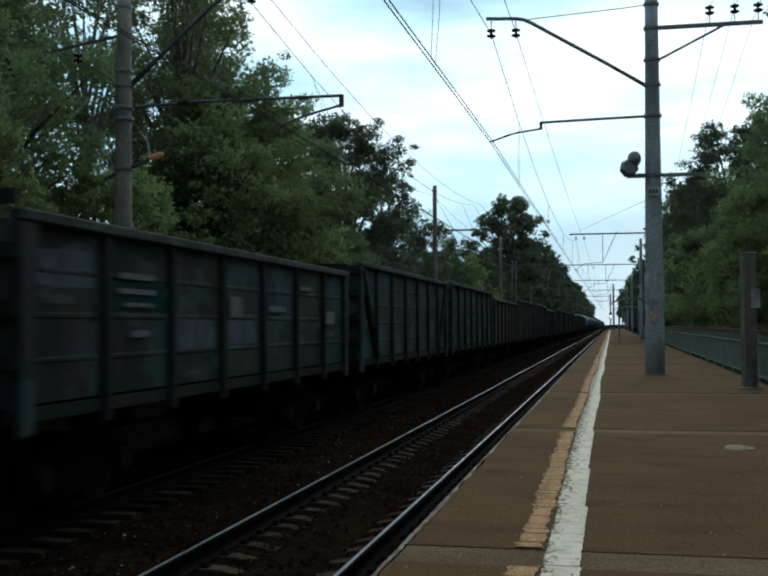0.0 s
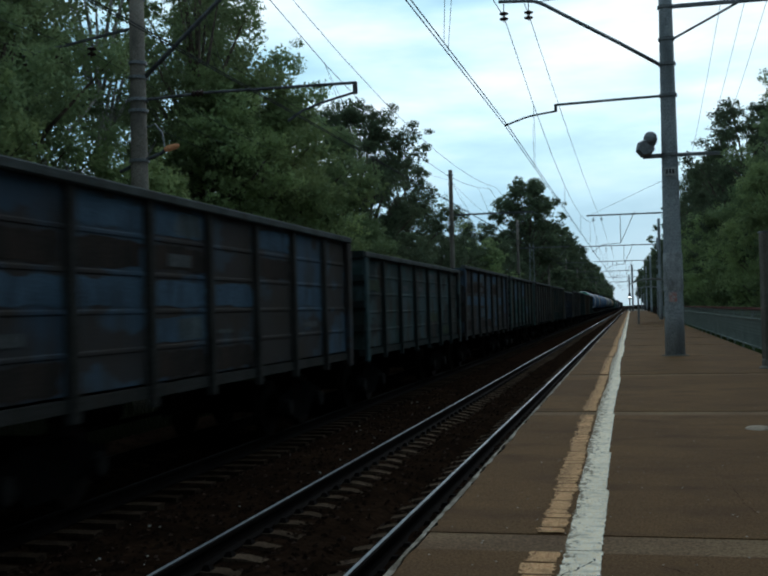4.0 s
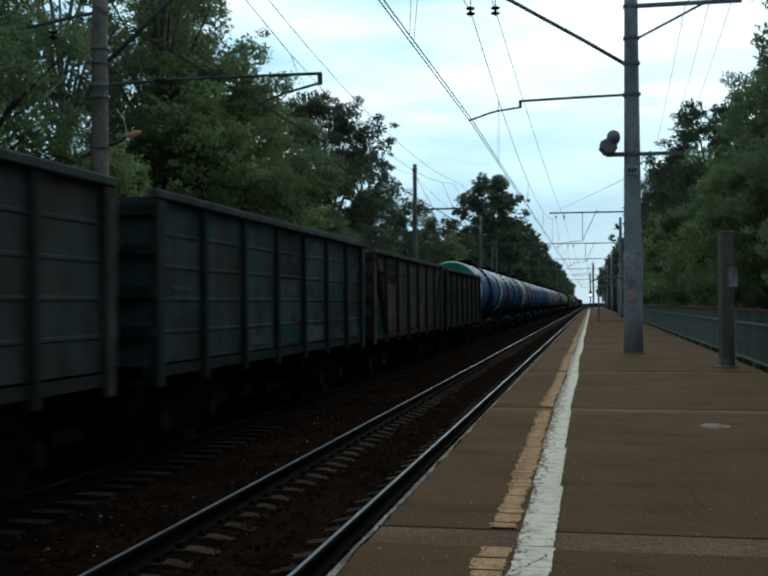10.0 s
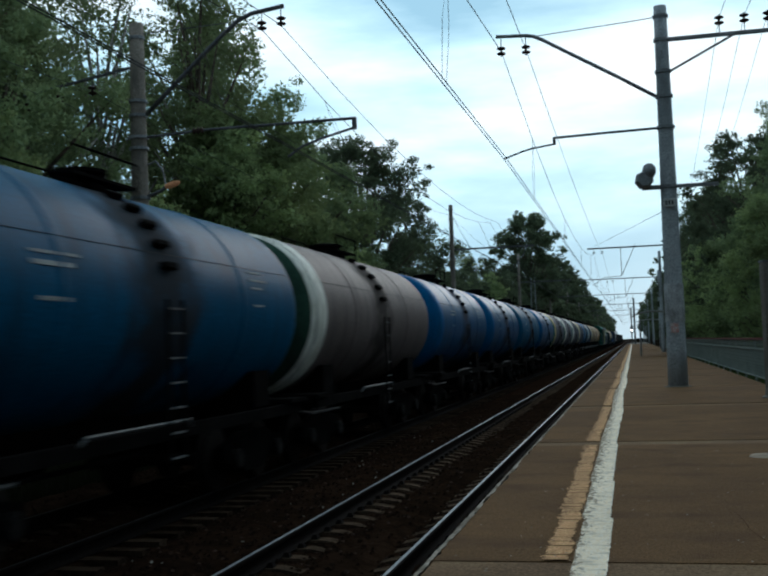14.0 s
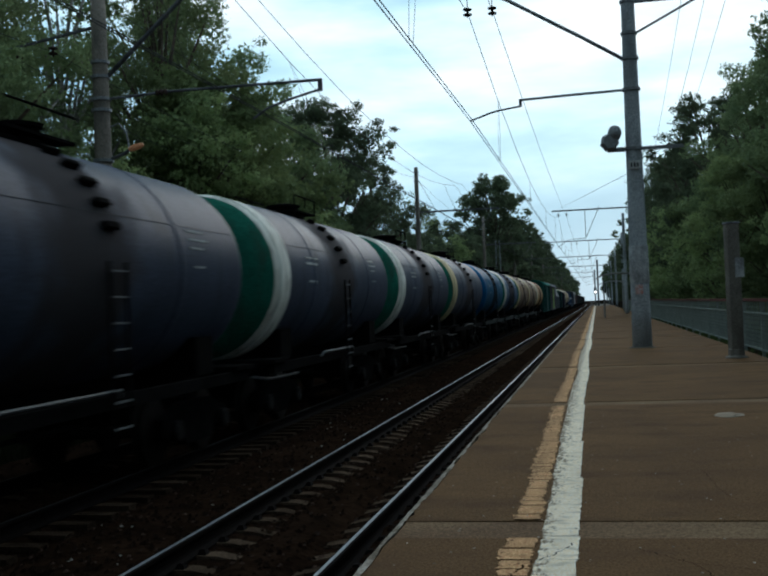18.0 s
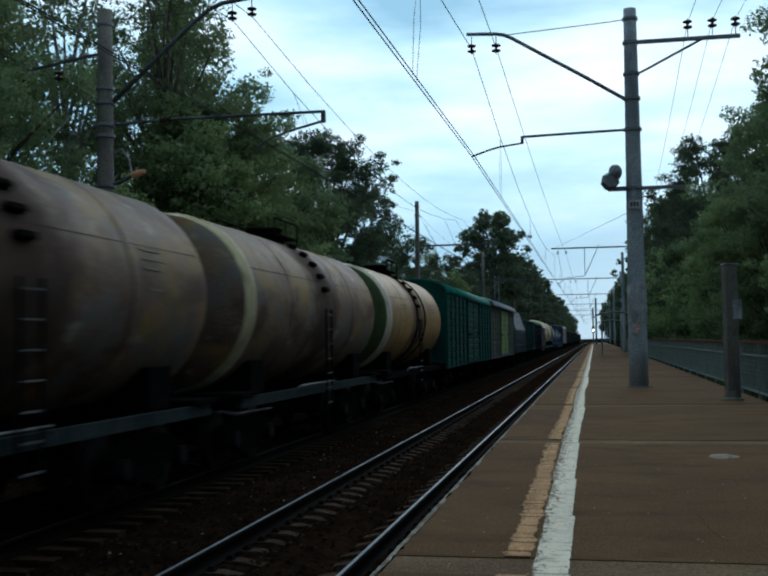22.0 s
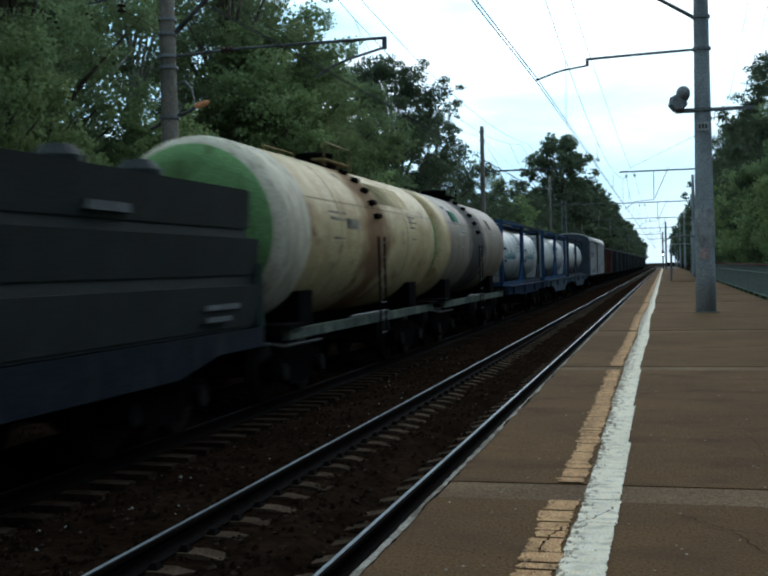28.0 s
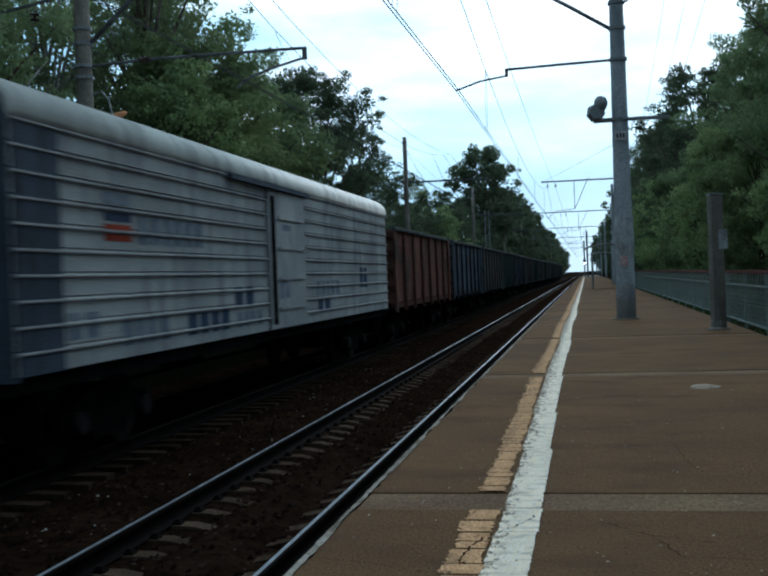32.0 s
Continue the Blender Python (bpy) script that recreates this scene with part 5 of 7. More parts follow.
    "ink_dim": material("faded_dark_lettering", (0.16, 0.14, 0.11), (0.3, 0.26, 0.2), rough=0.8, scale=6),
    "mark_pale": material("pale_blue_grey_lettering", (0.3, 0.33, 0.38), rough=0.6, scale=6),
    "mark": material("white_stencil_paint", (0.5, 0.5, 0.48), rough=0.7, scale=6),
    "mark_dark": material("dark_blue_lettering", (0.05, 0.07, 0.12), rough=0.6, scale=6),
    "mark_slate": material("faded_slate_lettering", (0.13, 0.15, 0.19), (0.22, 0.24, 0.27), rough=0.7, scale=5),
    "mark_red": material("red_mark_paint", (0.33, 0.06, 0.035), rough=0.6, scale=6),
    "seam": material("dark_shell_line", (0.06, 0.06, 0.062), rough=0.8, scale=4),
    "tan_field": material("tan_repaint", (0.46, 0.36, 0.20), (0.38, 0.29, 0.16), rough=0.7, scale=3, stain=(0.2, 0.14, 0.08)),
    "green_field": material("green_stencil_field", (0.05, 0.17, 0.11), (0.04, 0.12, 0.08), rough=0.7, scale=3),
    "mark_yellow": material("yellow_warning_label", (0.75, 0.45, 0.03), rough=0.5, scale=6),
}


def shared(name, bm, mat):
    me = bpy.data.meshes.new(name)
    bm.to_mesh(me)
    bm.free()
    me.materials.append(mat)
    return me


def cast_frame():
    """Cast side frame: an arch between two axle boxes."""
    v = [(-1.25, 0.42), (-0.62, 0.42), (-0.45, 0.24), (0.45, 0.24), (0.62, 0.42), (1.25, 0.42), (1.25, 0.66), (0.9, 0.72), (0.5, 0.84), (-0.5, 0.84), (-0.9, 0.72), (-1.25, 0.66)]
    bm = bmesh.new()
    a, b = [bm.verts.new((-0.08, y, z)) for y, z in v], [bm.verts.new((0.08, y, z)) for y, z in v]
    for k in range(len(v)):
        bm.faces.new((a[k], a[(k + 1) % len(v)], b[(k + 1) % len(v)], b[k]))
    bm.faces.new(a[::-1])
    bm.faces.new(b)
    bmesh.ops.recalc_face_normals(bm, faces=bm.faces)
    body = len(bm.faces)
    for y in (-0.925, 0.925):
        for s in (-1, 1):
            lathe(bm, [(0.15, s * 0.07), (0.15, s * 0.17), (0.12, s * 0.2), (0, s * 0.2)], 10, "x", pose(0, y, 0.475))
    # spring nests in the window of the frame
    for y in (-0.2, 0.0, 0.2):
        lathe(bm, [(0.07, 0.26), (0.085, 0.32), (0.07, 0.38), (0.085, 0.44), (0.07, 0.5), (0.085, 0.56), (0.07, 0.62)], 8, "z", pose(0, y, 0))
    bm.faces.ensure_lookup_table()
    for f in bm.faces[body:]:
        f.material_index = 1
    return bm


def wheel_pair():
    """Axle and two flanged wheels turned in one profile."""
    half = [(0.085, 0.0), (0.085, 0.66), (0.3, 0.70), (0.505, 0.70), (0.505, 0.72), (0.475, 0.735), (0.475, 0.83), (0.3, 0.85), (0.085, 0.86), (0.07, 1.1), (0, 1.1)]
    prof = [(r, -x) for r, x in reversed(half)] + half[1:]
    return lathe(bmesh.new(), prof, 24, "x", pose(0, 0, 0.475))


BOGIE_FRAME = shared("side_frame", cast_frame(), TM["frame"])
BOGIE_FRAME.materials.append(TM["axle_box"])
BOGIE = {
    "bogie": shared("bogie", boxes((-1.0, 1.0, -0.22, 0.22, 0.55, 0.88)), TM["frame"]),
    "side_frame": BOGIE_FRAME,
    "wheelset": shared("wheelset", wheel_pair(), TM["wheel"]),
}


def running_gear(w, centres, length):
    """Two bogies, draw gear and the wheels under a wagon."""
    for s in (-1, 1):
        b = link("bogie", BOGIE["bogie"], None, w, "black cast bogie")
        b.location = (0, s * centres / 2, 0)
        for x in (-1.02, 1.02):
            link("side_frame", BOGIE["side_frame"], None, b).location = (x, 0, 0)
        for y in (-0.925, 0.925):
            o = link("wheelset", BOGIE["wheelset"], None, b, "worn steel wheelset")
            o.location = (0, y, 0)
        half = length / 2
        bm = bmesh.new()
        sweep(bm, [(-0.13, 0.93), (0.13, 0.93), (0.13, 1.19), (-0.13, 1.19)], *sorted((s * (half - 0.75), s * (half - 0.02))))
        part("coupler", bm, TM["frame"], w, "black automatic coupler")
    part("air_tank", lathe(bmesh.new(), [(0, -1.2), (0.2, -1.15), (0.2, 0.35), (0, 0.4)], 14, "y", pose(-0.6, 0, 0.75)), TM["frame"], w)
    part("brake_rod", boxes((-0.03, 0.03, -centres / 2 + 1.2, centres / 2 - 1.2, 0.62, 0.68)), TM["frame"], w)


def wagon(label, category="freight wagon"):
    return thing("freight_wagon", label, category, "wagons of the passing freight train")


def outline(bm, x0, x1, v):
    """A side outline of (y, z) made solid between x0 and x1."""
    a, b = [bm.verts.new((x0, y, z)) for y, z in v], [bm.verts.new((x1, y, z)) for y, z in v]
    for k in range(len(v)):
        bm.faces.new((a[k], a[(k + 1) % len(v)], b[(k + 1) % len(v)], b[k]))
    bm.faces.new(a[::-1])
    bm.faces.new(b)
    bmesh.ops.recalc_face_normals(bm, faces=bm.faces)
    return bm


def ragged(x, y0, y1, z0, z1, seed):
    """A thin coat of paint with an uneven worn outline on a side wall."""
    g = random.Random(seed)
    n, w, h = 9, y1 - y0, z1 - z0
    low = [(y0 + w * k / n, z0 + h * 0.16 * g.random()) for k in range(1, n)]
    high = [(y1 - w * k / n, z1 - h * 0.16 * g.random()) for k in range(1, n)]
    right = [(y1 - w * 0.12 * g.random(), z0 + h * (k + 0.5) / 4) for k in range(4)]
    left = [(y0 + w * 0.12 * g.random(), z1 - h * (k + 0.5) / 4) for k in range(4)]
    return outline(bmesh.new(), x, x + 0.005, low + right + high + left)


def gondola(label, panel_mat, rib_mat, brace=False, marks=None, top=3.57, ridges=4, patches=(), seed=1, fields=()):
    w = wagon(label, "gondola wagon")
    L, hw, z0 = 12.78, 1.475, 1.30
    running_gear(w, 8.65, 13.92)
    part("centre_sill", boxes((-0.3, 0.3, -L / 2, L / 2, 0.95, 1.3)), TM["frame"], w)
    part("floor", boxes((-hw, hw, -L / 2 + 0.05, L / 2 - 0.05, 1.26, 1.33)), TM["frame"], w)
    n = 7
    dy = L / n
    pm = bmesh.new()
    zs = [z0]
    for k in range(ridges):
        zc = z0 + (top - 0.12 - z0) * (k + 1) / (ridges + 1)
        zs += [zc - 0.032, zc - 0.016, zc + 0.016, zc + 0.032]
    zs.append(top - 0.12)
    prof = []
    for i, z in enumerate(zs):
        inner = 0 < i < len(zs) - 1 and (i - 1) % 4 in (1, 2)
        prof.append((0.012 if inner else 0.0, z))
    prof = prof + [(-0.05, zs[-1]), (-0.05, zs[0])]
    sweep(pm, prof, -dy / 2 + 0.01, dy / 2 - 0.01)
    pme = bpy.data.meshes.new("panel")
    pm.to_mesh(pme)
    pm.free()
    pme.materials.append(panel_mat)
    rm = bmesh.new()
    # hat-shaped rib that narrows upwards
    sweep(rm, [(-0.09, 0), (0.09, 0), (0.06, 0.09), (-0.06, 0.09)], 0, 1)
    for v in rm.verts:
        x, y, z = v.co
        zz = 1.05 + y * (top - 0.1 - 1.05)
        v.co = (z * (1.0 if y < 0.5 else 0.75), x, zz)
    rme = bpy.data.meshes.new("rib")
    rm.to_mesh(rme)
    rm.free()
    rme.materials.append(rib_mat)
    for s in (-1, 1):
        turn = 0 if s > 0 else math.pi
        for k in range(n):
            p = link("panel", pme, None, w)
            p.location, p.rotation_euler = (s * hw, -L / 2 + dy * (k + 0.5), 0), (0, 0, turn)
        for k in range(1, n):
            r = link("rib", rme, None, w)
            r.location, r.rotation_euler = (s * (hw + 0.002), -L / 2 + dy * k, 0), (0, 0, turn)
        for e in (-1, 1):
            x0, x1 = sorted((s * (hw + 0.002), s * (hw + 0.092)))
            y0, y1 = sorted((e * L / 2, e * (L / 2 - 0.3)))
            post = bevelled(boxes((x0, x1, y0, y1, 1.03, top - 0.125)), 0.02)
            for v in post.verts:
                if v.co.z < 1.2:
                    v.co.y += e * 0.04 * (1 if abs(v.co.y) < L / 2 - 0.15 else -1)
            part("corner_post", post, panel_mat, w, "broad corner post")
        x0, x1 = sorted((s * (hw - 0.06), s * (hw + 0.1)))
        part("top_rim", bevelled(boxes((x0, x1, -L / 2, L / 2, top - 0.12, top)), 0.02), TM["rim"], w, "dusty top rim, lightened as if lit from above")
        part("side_sill", boxes((min(s * (hw - 0.1), s * (hw + 0.03)), max(s * (hw - 0.1), s * (hw + 0.03)), -L / 2, L / 2, 1.16, 1.3)), rib_mat, w)
        if brace:
            for e in (-1, 1):
                bm = bmesh.new()
                tube(bm, [(s * (hw + 0.05), e * (L / 2 - 0.15), top - 0.2), (s * (hw + 0.05), e * (L / 2 - dy + 0.05), 1.35)], 0.075, 4)
                part("diagonal_brace", bm, rib_mat, w)
        if s > 0:
            step = (top - 0.12 - z0) / (ridges + 1)
            for j, (k0, k1, row0, row1, mm) in enumerate(fields):
                part("paint_field", ragged(hw + 0.0005, -L / 2 + dy * k0 + 0.03, -L / 2 + dy * k1 - 0.03, z0 + step * row0 + 0.035, z0 + step * row1 - 0.035, seed + j), TM[mm], w, "worn repainted field")
        if s > 0 and patches:
            # repainted or worn fields between two ridges of a panel, and stencils
            g = random.Random(seed)
            cells = [(k, row) for k in range(n) for row in range(ridges + 1)]
            g.shuffle(cells)
            for k, row in cells[:2 if fields else 4]:
                a, b = g.choice(((0.06, 0.94), (0.06, 0.94), (0.1, 0.5), (0.4, 0.94)))
                y = -L / 2 + dy * k
                part("paint_patch", ragged(hw + 0.001, y + dy * a + 0.04, y + dy * b - 0.04, z0 + step * row + 0.05, z0 + step * (row + 1) - 0.05, seed + 7 * k + row), TM[g.choice(patches)], w, "repainted field")
            for k, row in cells[6:10]:
                y, z = -L / 2 + dy * k + g.uniform(0.2, 0.7), z0 + step * row + 0.12
                part("stencil_bar", boxes((hw + 0.0075, hw + 0.0105, y, y + g.uniform(0.4, 0.9), z, z + g.uniform(0.05, 0.16))), TM["mark_old"], w, "faded stencil bar")
        if marks and s > 0:
            for (y, z, wd, h, mm) in marks:
                part("marking", boxes((hw + 0.032, hw + 0.037, y, y + wd, z, z + h)), TM[mm], w)
    for e in (-1, 1):
        y0, y1 = sorted((e * (L / 2 - 0.06), e * L / 2))
        end = part("end_wall", boxes((-hw, hw, y0, y1, 1.3, top - 0.1)), panel_mat, w, "end wall")
        for z in (1.75, 2.25, 2.8, 3.3):
            yy0, yy1 = sorted((e * L / 2, e * (L / 2 + 0.09)))
            part("end_rib", boxes((-hw - 0.05, hw + 0.05, yy0, yy1, z - 0.07, z + 0.07)), rib_mat, end)
    return w


def ladder_steps(w, r, zc, mat, mid=0.0):
    for s in (-1, 1):
        x0, x1 = s * (r + 0.05) - 0.015, s * (r + 0.05) + 0.015
        lad = part("ladder", boxes((x0, x1, mid - 0.24, mid - 0.2, 0.75, zc), (x0, x1, mid + 0.2, mid + 0.24, 0.75, zc)), mat, w)
        for k in range(7):
            z = 0.8 + k * 0.3
            # Pale rung tone holds both bare wear and a painted glint.
            part("rung", boxes((x0, x1 + 0.005, mid - 0.2, mid + 0.2, z, z + 0.022)), TM["pipe"], lad, "worn rung, paled for its glint")
        for a in (16, 27, 38, 49, 60, 70):
            bm = bmesh.new()
            box(bm, r - 0.02, r + 0.085, mid - 0.19, mid + 0.19, -0.05, 0.035, pose(0, 0, zc, 0, -a if s > 0 else a - 180, 0))
            part("step", bevelled(bm, 0.012), mat, w)


def curved_field(w, name, r, zc, y0, y1, a0, da, mat, label=""):
    """A thin curved field on a tank shell, from y0 to y1 and da degrees up from a0 (0: level, on the platform side)."""
    bm, prev, n = bmesh.new(), None, max(1, int(da / 4))
    for k in range(n + 1):
        a = radians(a0 + da * k / n)
        row = [bm.verts.new((q * math.cos(a), y, zc + q * math.sin(a))) for y in (y0, y1) for q in (r, r - 0.012)]
        if prev:
            bm.faces.new((prev[0], prev[2], row[2], row[0]))
            bm.faces.new((prev[0], row[0], row[1], prev[1]))
            bm.faces.new((prev[2], prev[3], row[3], row[2]))
        prev = row
    bmesh.ops.recalc_face_normals(bm, faces=bm.faces)
    return part(name, bm, mat, w, label, True)


def tank_wagon(label, shell, end_front, band, sill="frame", r=1.5, zc=2.72, marks=True, walkway=True, strap=False, zone=0.28, wide=0.75, disc=None, rail_mat="frame", mark_mat="mark_faint", straps=(-0.62, 0.62), fields=(), H=5.25, mid=0.0):
    """Band and end_front sit on the end that runs ahead (-y)."""
    w = wagon(label, "tank wagon")
    running_gear(w, 7.8, 12.02)
    part("shell", lathe(bmesh.new(), [(r, -H + 0.36), (r, -H + 0.38), (r, -2.63), (r, -2.6), (r + 0.012, -2.58), (r + 0.012, -2.5), (r, -2.48), (r, -2.45), (r, 2.45), (r, 2.48), (r + 0.012, 2.5), (r + 0.012, 2.58), (r, 2.6), (r, 2.63), (r, H - 0.38), (r, H - 0.36)], 48, "y", None), TM[shell], w, smooth=True).location = (0, 0, zc)
    rim = 0.965 if band else 0.9
    if band:
        disc = end_front
    for e, m in ((-1, band or end_front), (1, shell)):
        d = part("dished_end", lathe(bmesh.new(), [(r, e * (H - 0.36)), (r * 0.992, e * (H - 0.25)), (r * 0.96, e * (H - 0.13)), (r * 0.89, e * (H - 0.02)), (r * 0.72, e * (H + 0.09)), (r * 0.4, e * (H + 0.17)), (0, e * (H + 0.19))], 48, "y"), TM[m], w, "domed tank end", True)
        d.location = (0, 0, zc)
        if disc and e < 0:
            q = part("painted_disc", lathe(bmesh.new(), [(r * rim, -H + 0.02 + (rim - 0.89) * 1.57), (r * (rim - 0.006), -H + 0.004 + (rim - 0.89) * 1.57), (r * 0.893, -H + 0.004), (r * 0.722, -H - 0.106), (r * 0.4, -H - 0.185), (0, -H - 0.205)], 48, "y"), TM[disc], w, "painted disc on the tank end", True)
            q.location = (0, 0, zc)
    if zone and (band or end_front != shell):
        b = part("end_zone", lathe(bmesh.new(), [(r * 0.999, -H + 0.35), (r + 0.005, -H + 0.36), (r + 0.005, -H + 0.375), (r + 0.005, -H + 0.345 + zone), (r + 0.005, -H + 0.36 + zone), (r, -H + 0.365 + zone)], 48, "y"), TM[end_front], w, "end colour carried round the shell", True)
        b.location = (0, 0, zc)
    if band:
        b = part("painted_band", lathe(bmesh.new(), [(r, -H + 0.34 + zone), (r + 0.008, -H + 0.345 + zone), (r + 0.008, -H + 0.36 + zone), (r + 0.008, -H + 0.325 + zone + wide), (r + 0.008, -H + 0.34 + zone + wide), (r, -H + 0.345 + zone + wide)], 48, "y"), TM[band], w, "painted hoop band", True)
        b.location = (0, 0, zc)
    if strap:
        for y in straps:
            b = part("steam_strap", lathe(bmesh.new(), [(r, y - 0.08), (r + 0.03, y - 0.07), (r + 0.03, y + 0.07), (r, y + 0.08)], 40, "y"), TM["frame"], w, "", True)
            b.location = (0, 0, zc)
    # Thin dark line along each flank of the shell.
    for s in (-1, 1):
        curved_field(w, "weld_seam", r + 0.004, zc, -H + 0.4, H - 0.4, 90 - s * 68, 0.35, TM["seam"])
    for y0, y1, a, da, mm, what in fields:
        curved_field(w, "painted_field", r + 0.004, zc, y0, y1, a, da, TM[mm], what)
    hatch = part("dome_hatch", lathe(bmesh.new(), [(0.36, r - 0.06), (0.36, r + 0.2), (0.40, r + 0.21), (0.40, r + 0.26), (0.2, r + 0.3), (0, r + 0.3)], 20, "z"), TM["frame"], w, "dark filling hatch")
    hatch.location = (0, 0.5 + mid, zc)
    if walkway:
        wk = bmesh.new()
        for x in (-0.62, 0.36):
            box(wk, x, x + 0.26, mid - 0.75, mid + 0.95, zc + r + 0.02, zc + r + 0.06)
        part("walkway", wk, TM[rail_mat], w, "steel walkway by the hatch")
        for s in (-1, 1):
            part("handrail", tube(bmesh.new(), [(s * 0.62, -0.75, zc + r - 0.1), (s * 0.62, -0.75, zc + r + 0.36), (s * 0.62, 0.1, zc + r + 0.36), (s * 0.62, 0.1, zc + r - 0.1), (s * 0.62, 0.1, zc + r + 0.36), (s * 0.62, 0.95, zc + r + 0.36), (s * 0.62, 0.95, zc + r - 0.1)], 0.02, 5), TM[rail_mat], w).location = (0, mid, 0)
    ladder_steps(w, r, zc, TM["frame"], mid)
    part("centre_sill", boxes((-0.28, 0.28, -5.4, 5.4, 0.95, 1.25)), TM["frame"], w)
    part("side_handrail", tube(bmesh.new(), [(1.5, -2.3, 1.16), (1.53, -2.2, 1.24), (1.53, 0.4, 1.24), (1.5, 0.5, 1.16)], 0.022, 5), TM["pipe"], w, "grey side handrail")
    part("brake_pipe", tube(bmesh.new(), [(1.1, -5.5, 0.98), (1.2, -4.9, 0.9), (1.2, -3.0, 0.88)], 0.025, 5), TM["pipe"], w)
    for s in (-1, 1):
        x0, x1 = sorted((s * 1.32, s * 1.44))
        part("side_sill", boxes((x0, x1, -5.3, 5.3, 1.02, 1.18)), TM[sill], w)
        for e in (-1, 1):
            part("end_platform", boxes((min(s * 0.3, s * 1.5), max(s * 0.3, s * 1.5), *sorted((e * 4.6, e * 5.45)), 1.2, 1.26)), TM["frame"], w)
            part("saddle", boxes((min(s * 0.5, s * 1.25), max(s * 0.5, s * 1.25), e * 3.9 - 0.35, e * 3.9 + 0.35, 1.2, 1.75)), TM["frame"], w)
    if marks:
        for (y, z, wd, h) in ((-3.1, 0.36, 0.95, 0.03), (-3.1, 0.24, 0.8, 0.05), (-3.0, -0.1, 0.6, 0.04), (2.9, 0.5, 0.6, 0.03), (2.9, 0.38, 0.7, 0.03), (2.9, 0.26, 0.5, 0.03), (2.95, 0.0, 0.4, 0.03)):
            x = math.sqrt(r * r - (z + h / 2) ** 2)
            a = math.degrees(math.asin((z + h / 2) / r))
            bm = bmesh.new()
            box(bm, r - 0.012, r + 0.008, y, y + wd, -h / 2, h / 2, pose(0, 0, zc, 0, -a, 0))
            part("marking", bm, TM[mark_mat], w, "faded stencil bar")
    return w


def arched_roof(w, L, hw, z_e, z_t, mat, over=0.06, seg=12):
    bm = bmesh.new()
    pts = []
    for k in range(seg + 1):
        a = math.pi * k / seg
        pts.append(((hw + over) * math.cos(a), z_e + (z_t - z_e) * math.sin(a) ** 0.8))
    inner = [(x * 0.97, z - 0.05) for x, z in reversed(pts)]
    sweep(bm, pts + inner, -L / 2, L / 2)
    ob = part("roof", bm, mat, w, "curved wagon roof")
    for p in ob.data.polygons:
        p.use_smooth = abs(p.normal.y) < 0.5
    return ob


def boxcar(label, wall, rib, roof, L=17.1, over=18.2, h_e=3.88, h_t=4.42, door=(-1.9, 1.9), bands=9, bays=10, upper=None, door_mat=None, roof_ribs=0):
    w = wagon(label, "boxcar")
    running_gear(w, L - 4.6, over)
    hw = 1.42
    part("floor_frame", boxes((-1.4, 1.4, -L / 2, L / 2, 1.0, 1.2)), TM["frame"], w)
    part("core_wall", boxes((-hw + 0.04, hw - 0.04, -L / 2 + 0.04, L / 2 - 0.04, 1.2, h_e)), wall, w)

    def ridged(z0, z1, n, length, deep=0.035):
        bm, prof = bmesh.new(), []
        for k in range(n):
            a, b = z0 + (z1 - z0) * k / n, z0 + (z1 - z0) * (k + 1) / n
            prof += [(0.0, a), (deep, a + 0.015), (deep, b - 0.055), (0.0, b - 0.02)]
        return sweep(bm, prof + [(-0.05, z1), (-0.05, z0)], -length / 2, length / 2)

    def span(s, a, b, *rest):
        return (min(s * a, s * b), max(s * a, s * b), *rest)

    dy = L / bays
    pme = shared("wall_panel", ridged(1.1, h_e, bands, dy - 0.02), wall)
    zm = 1.1 + (h_e - 1.1) * 0.52
    for s in (-1, 1):
        turn = 0 if s > 0 else math.pi
        for k in range(bays + 1):
            yc = -L / 2 + dy * (k + 0.5)
            if k < bays:
                p = link("wall_panel", pme, None, w)
                p.location, p.rotation_euler = (s * hw, yc, 0), (0, 0, turn)
            yr = min(max(yc - dy / 2, -L / 2 + 0.05), L / 2 - 0.05)
            if not door[0] < yr < door[1]:
                part("rib", boxes(span(s, hw, hw + 0.075, yr - 0.045, yr + 0.045, 1.02, zm if upper else h_e)), rib, w)
                if upper:
                    part("rib", boxes(span(s, hw, hw + 0.075, yr - 0.06, yr + 0.06, zm, h_e)), upper, w, "grey-mauve upper rib")
        part("side_sill", boxes(span(s, hw - 0.05, hw + 0.05, -L / 2, L / 2, 0.98, 1.1)), rib, w)
        part("eaves_rail", boxes(span(s, hw - 0.05, hw + 0.06, -L / 2, L / 2, h_e - 0.06, h_e + 0.04)), rib, w)
        d = part("sliding_door", ridged(1.15, h_e - 0.12, bands, door[1] - door[0]), door_mat or wall, w, "closed ridged sliding door")
        d.location, d.rotation_euler = (s * (hw + 0.06), (door[0] + door[1]) / 2, 0), (0, 0, turn)
        half = (door[1] - door[0]) / 2
        for y in (-half + 0.06, 0.0, half - 0.06):
            part("door_stile", boxes((-0.02, 0.05, y - 0.05, y + 0.05, 1.15, h_e - 0.12)), door_mat or wall, d)
        part("door_handle", boxes((0.05, 0.1, -half + 0.15, -half + 1.0, 2.28, 2.34)), TM["frame"], d, "dark locking bar")
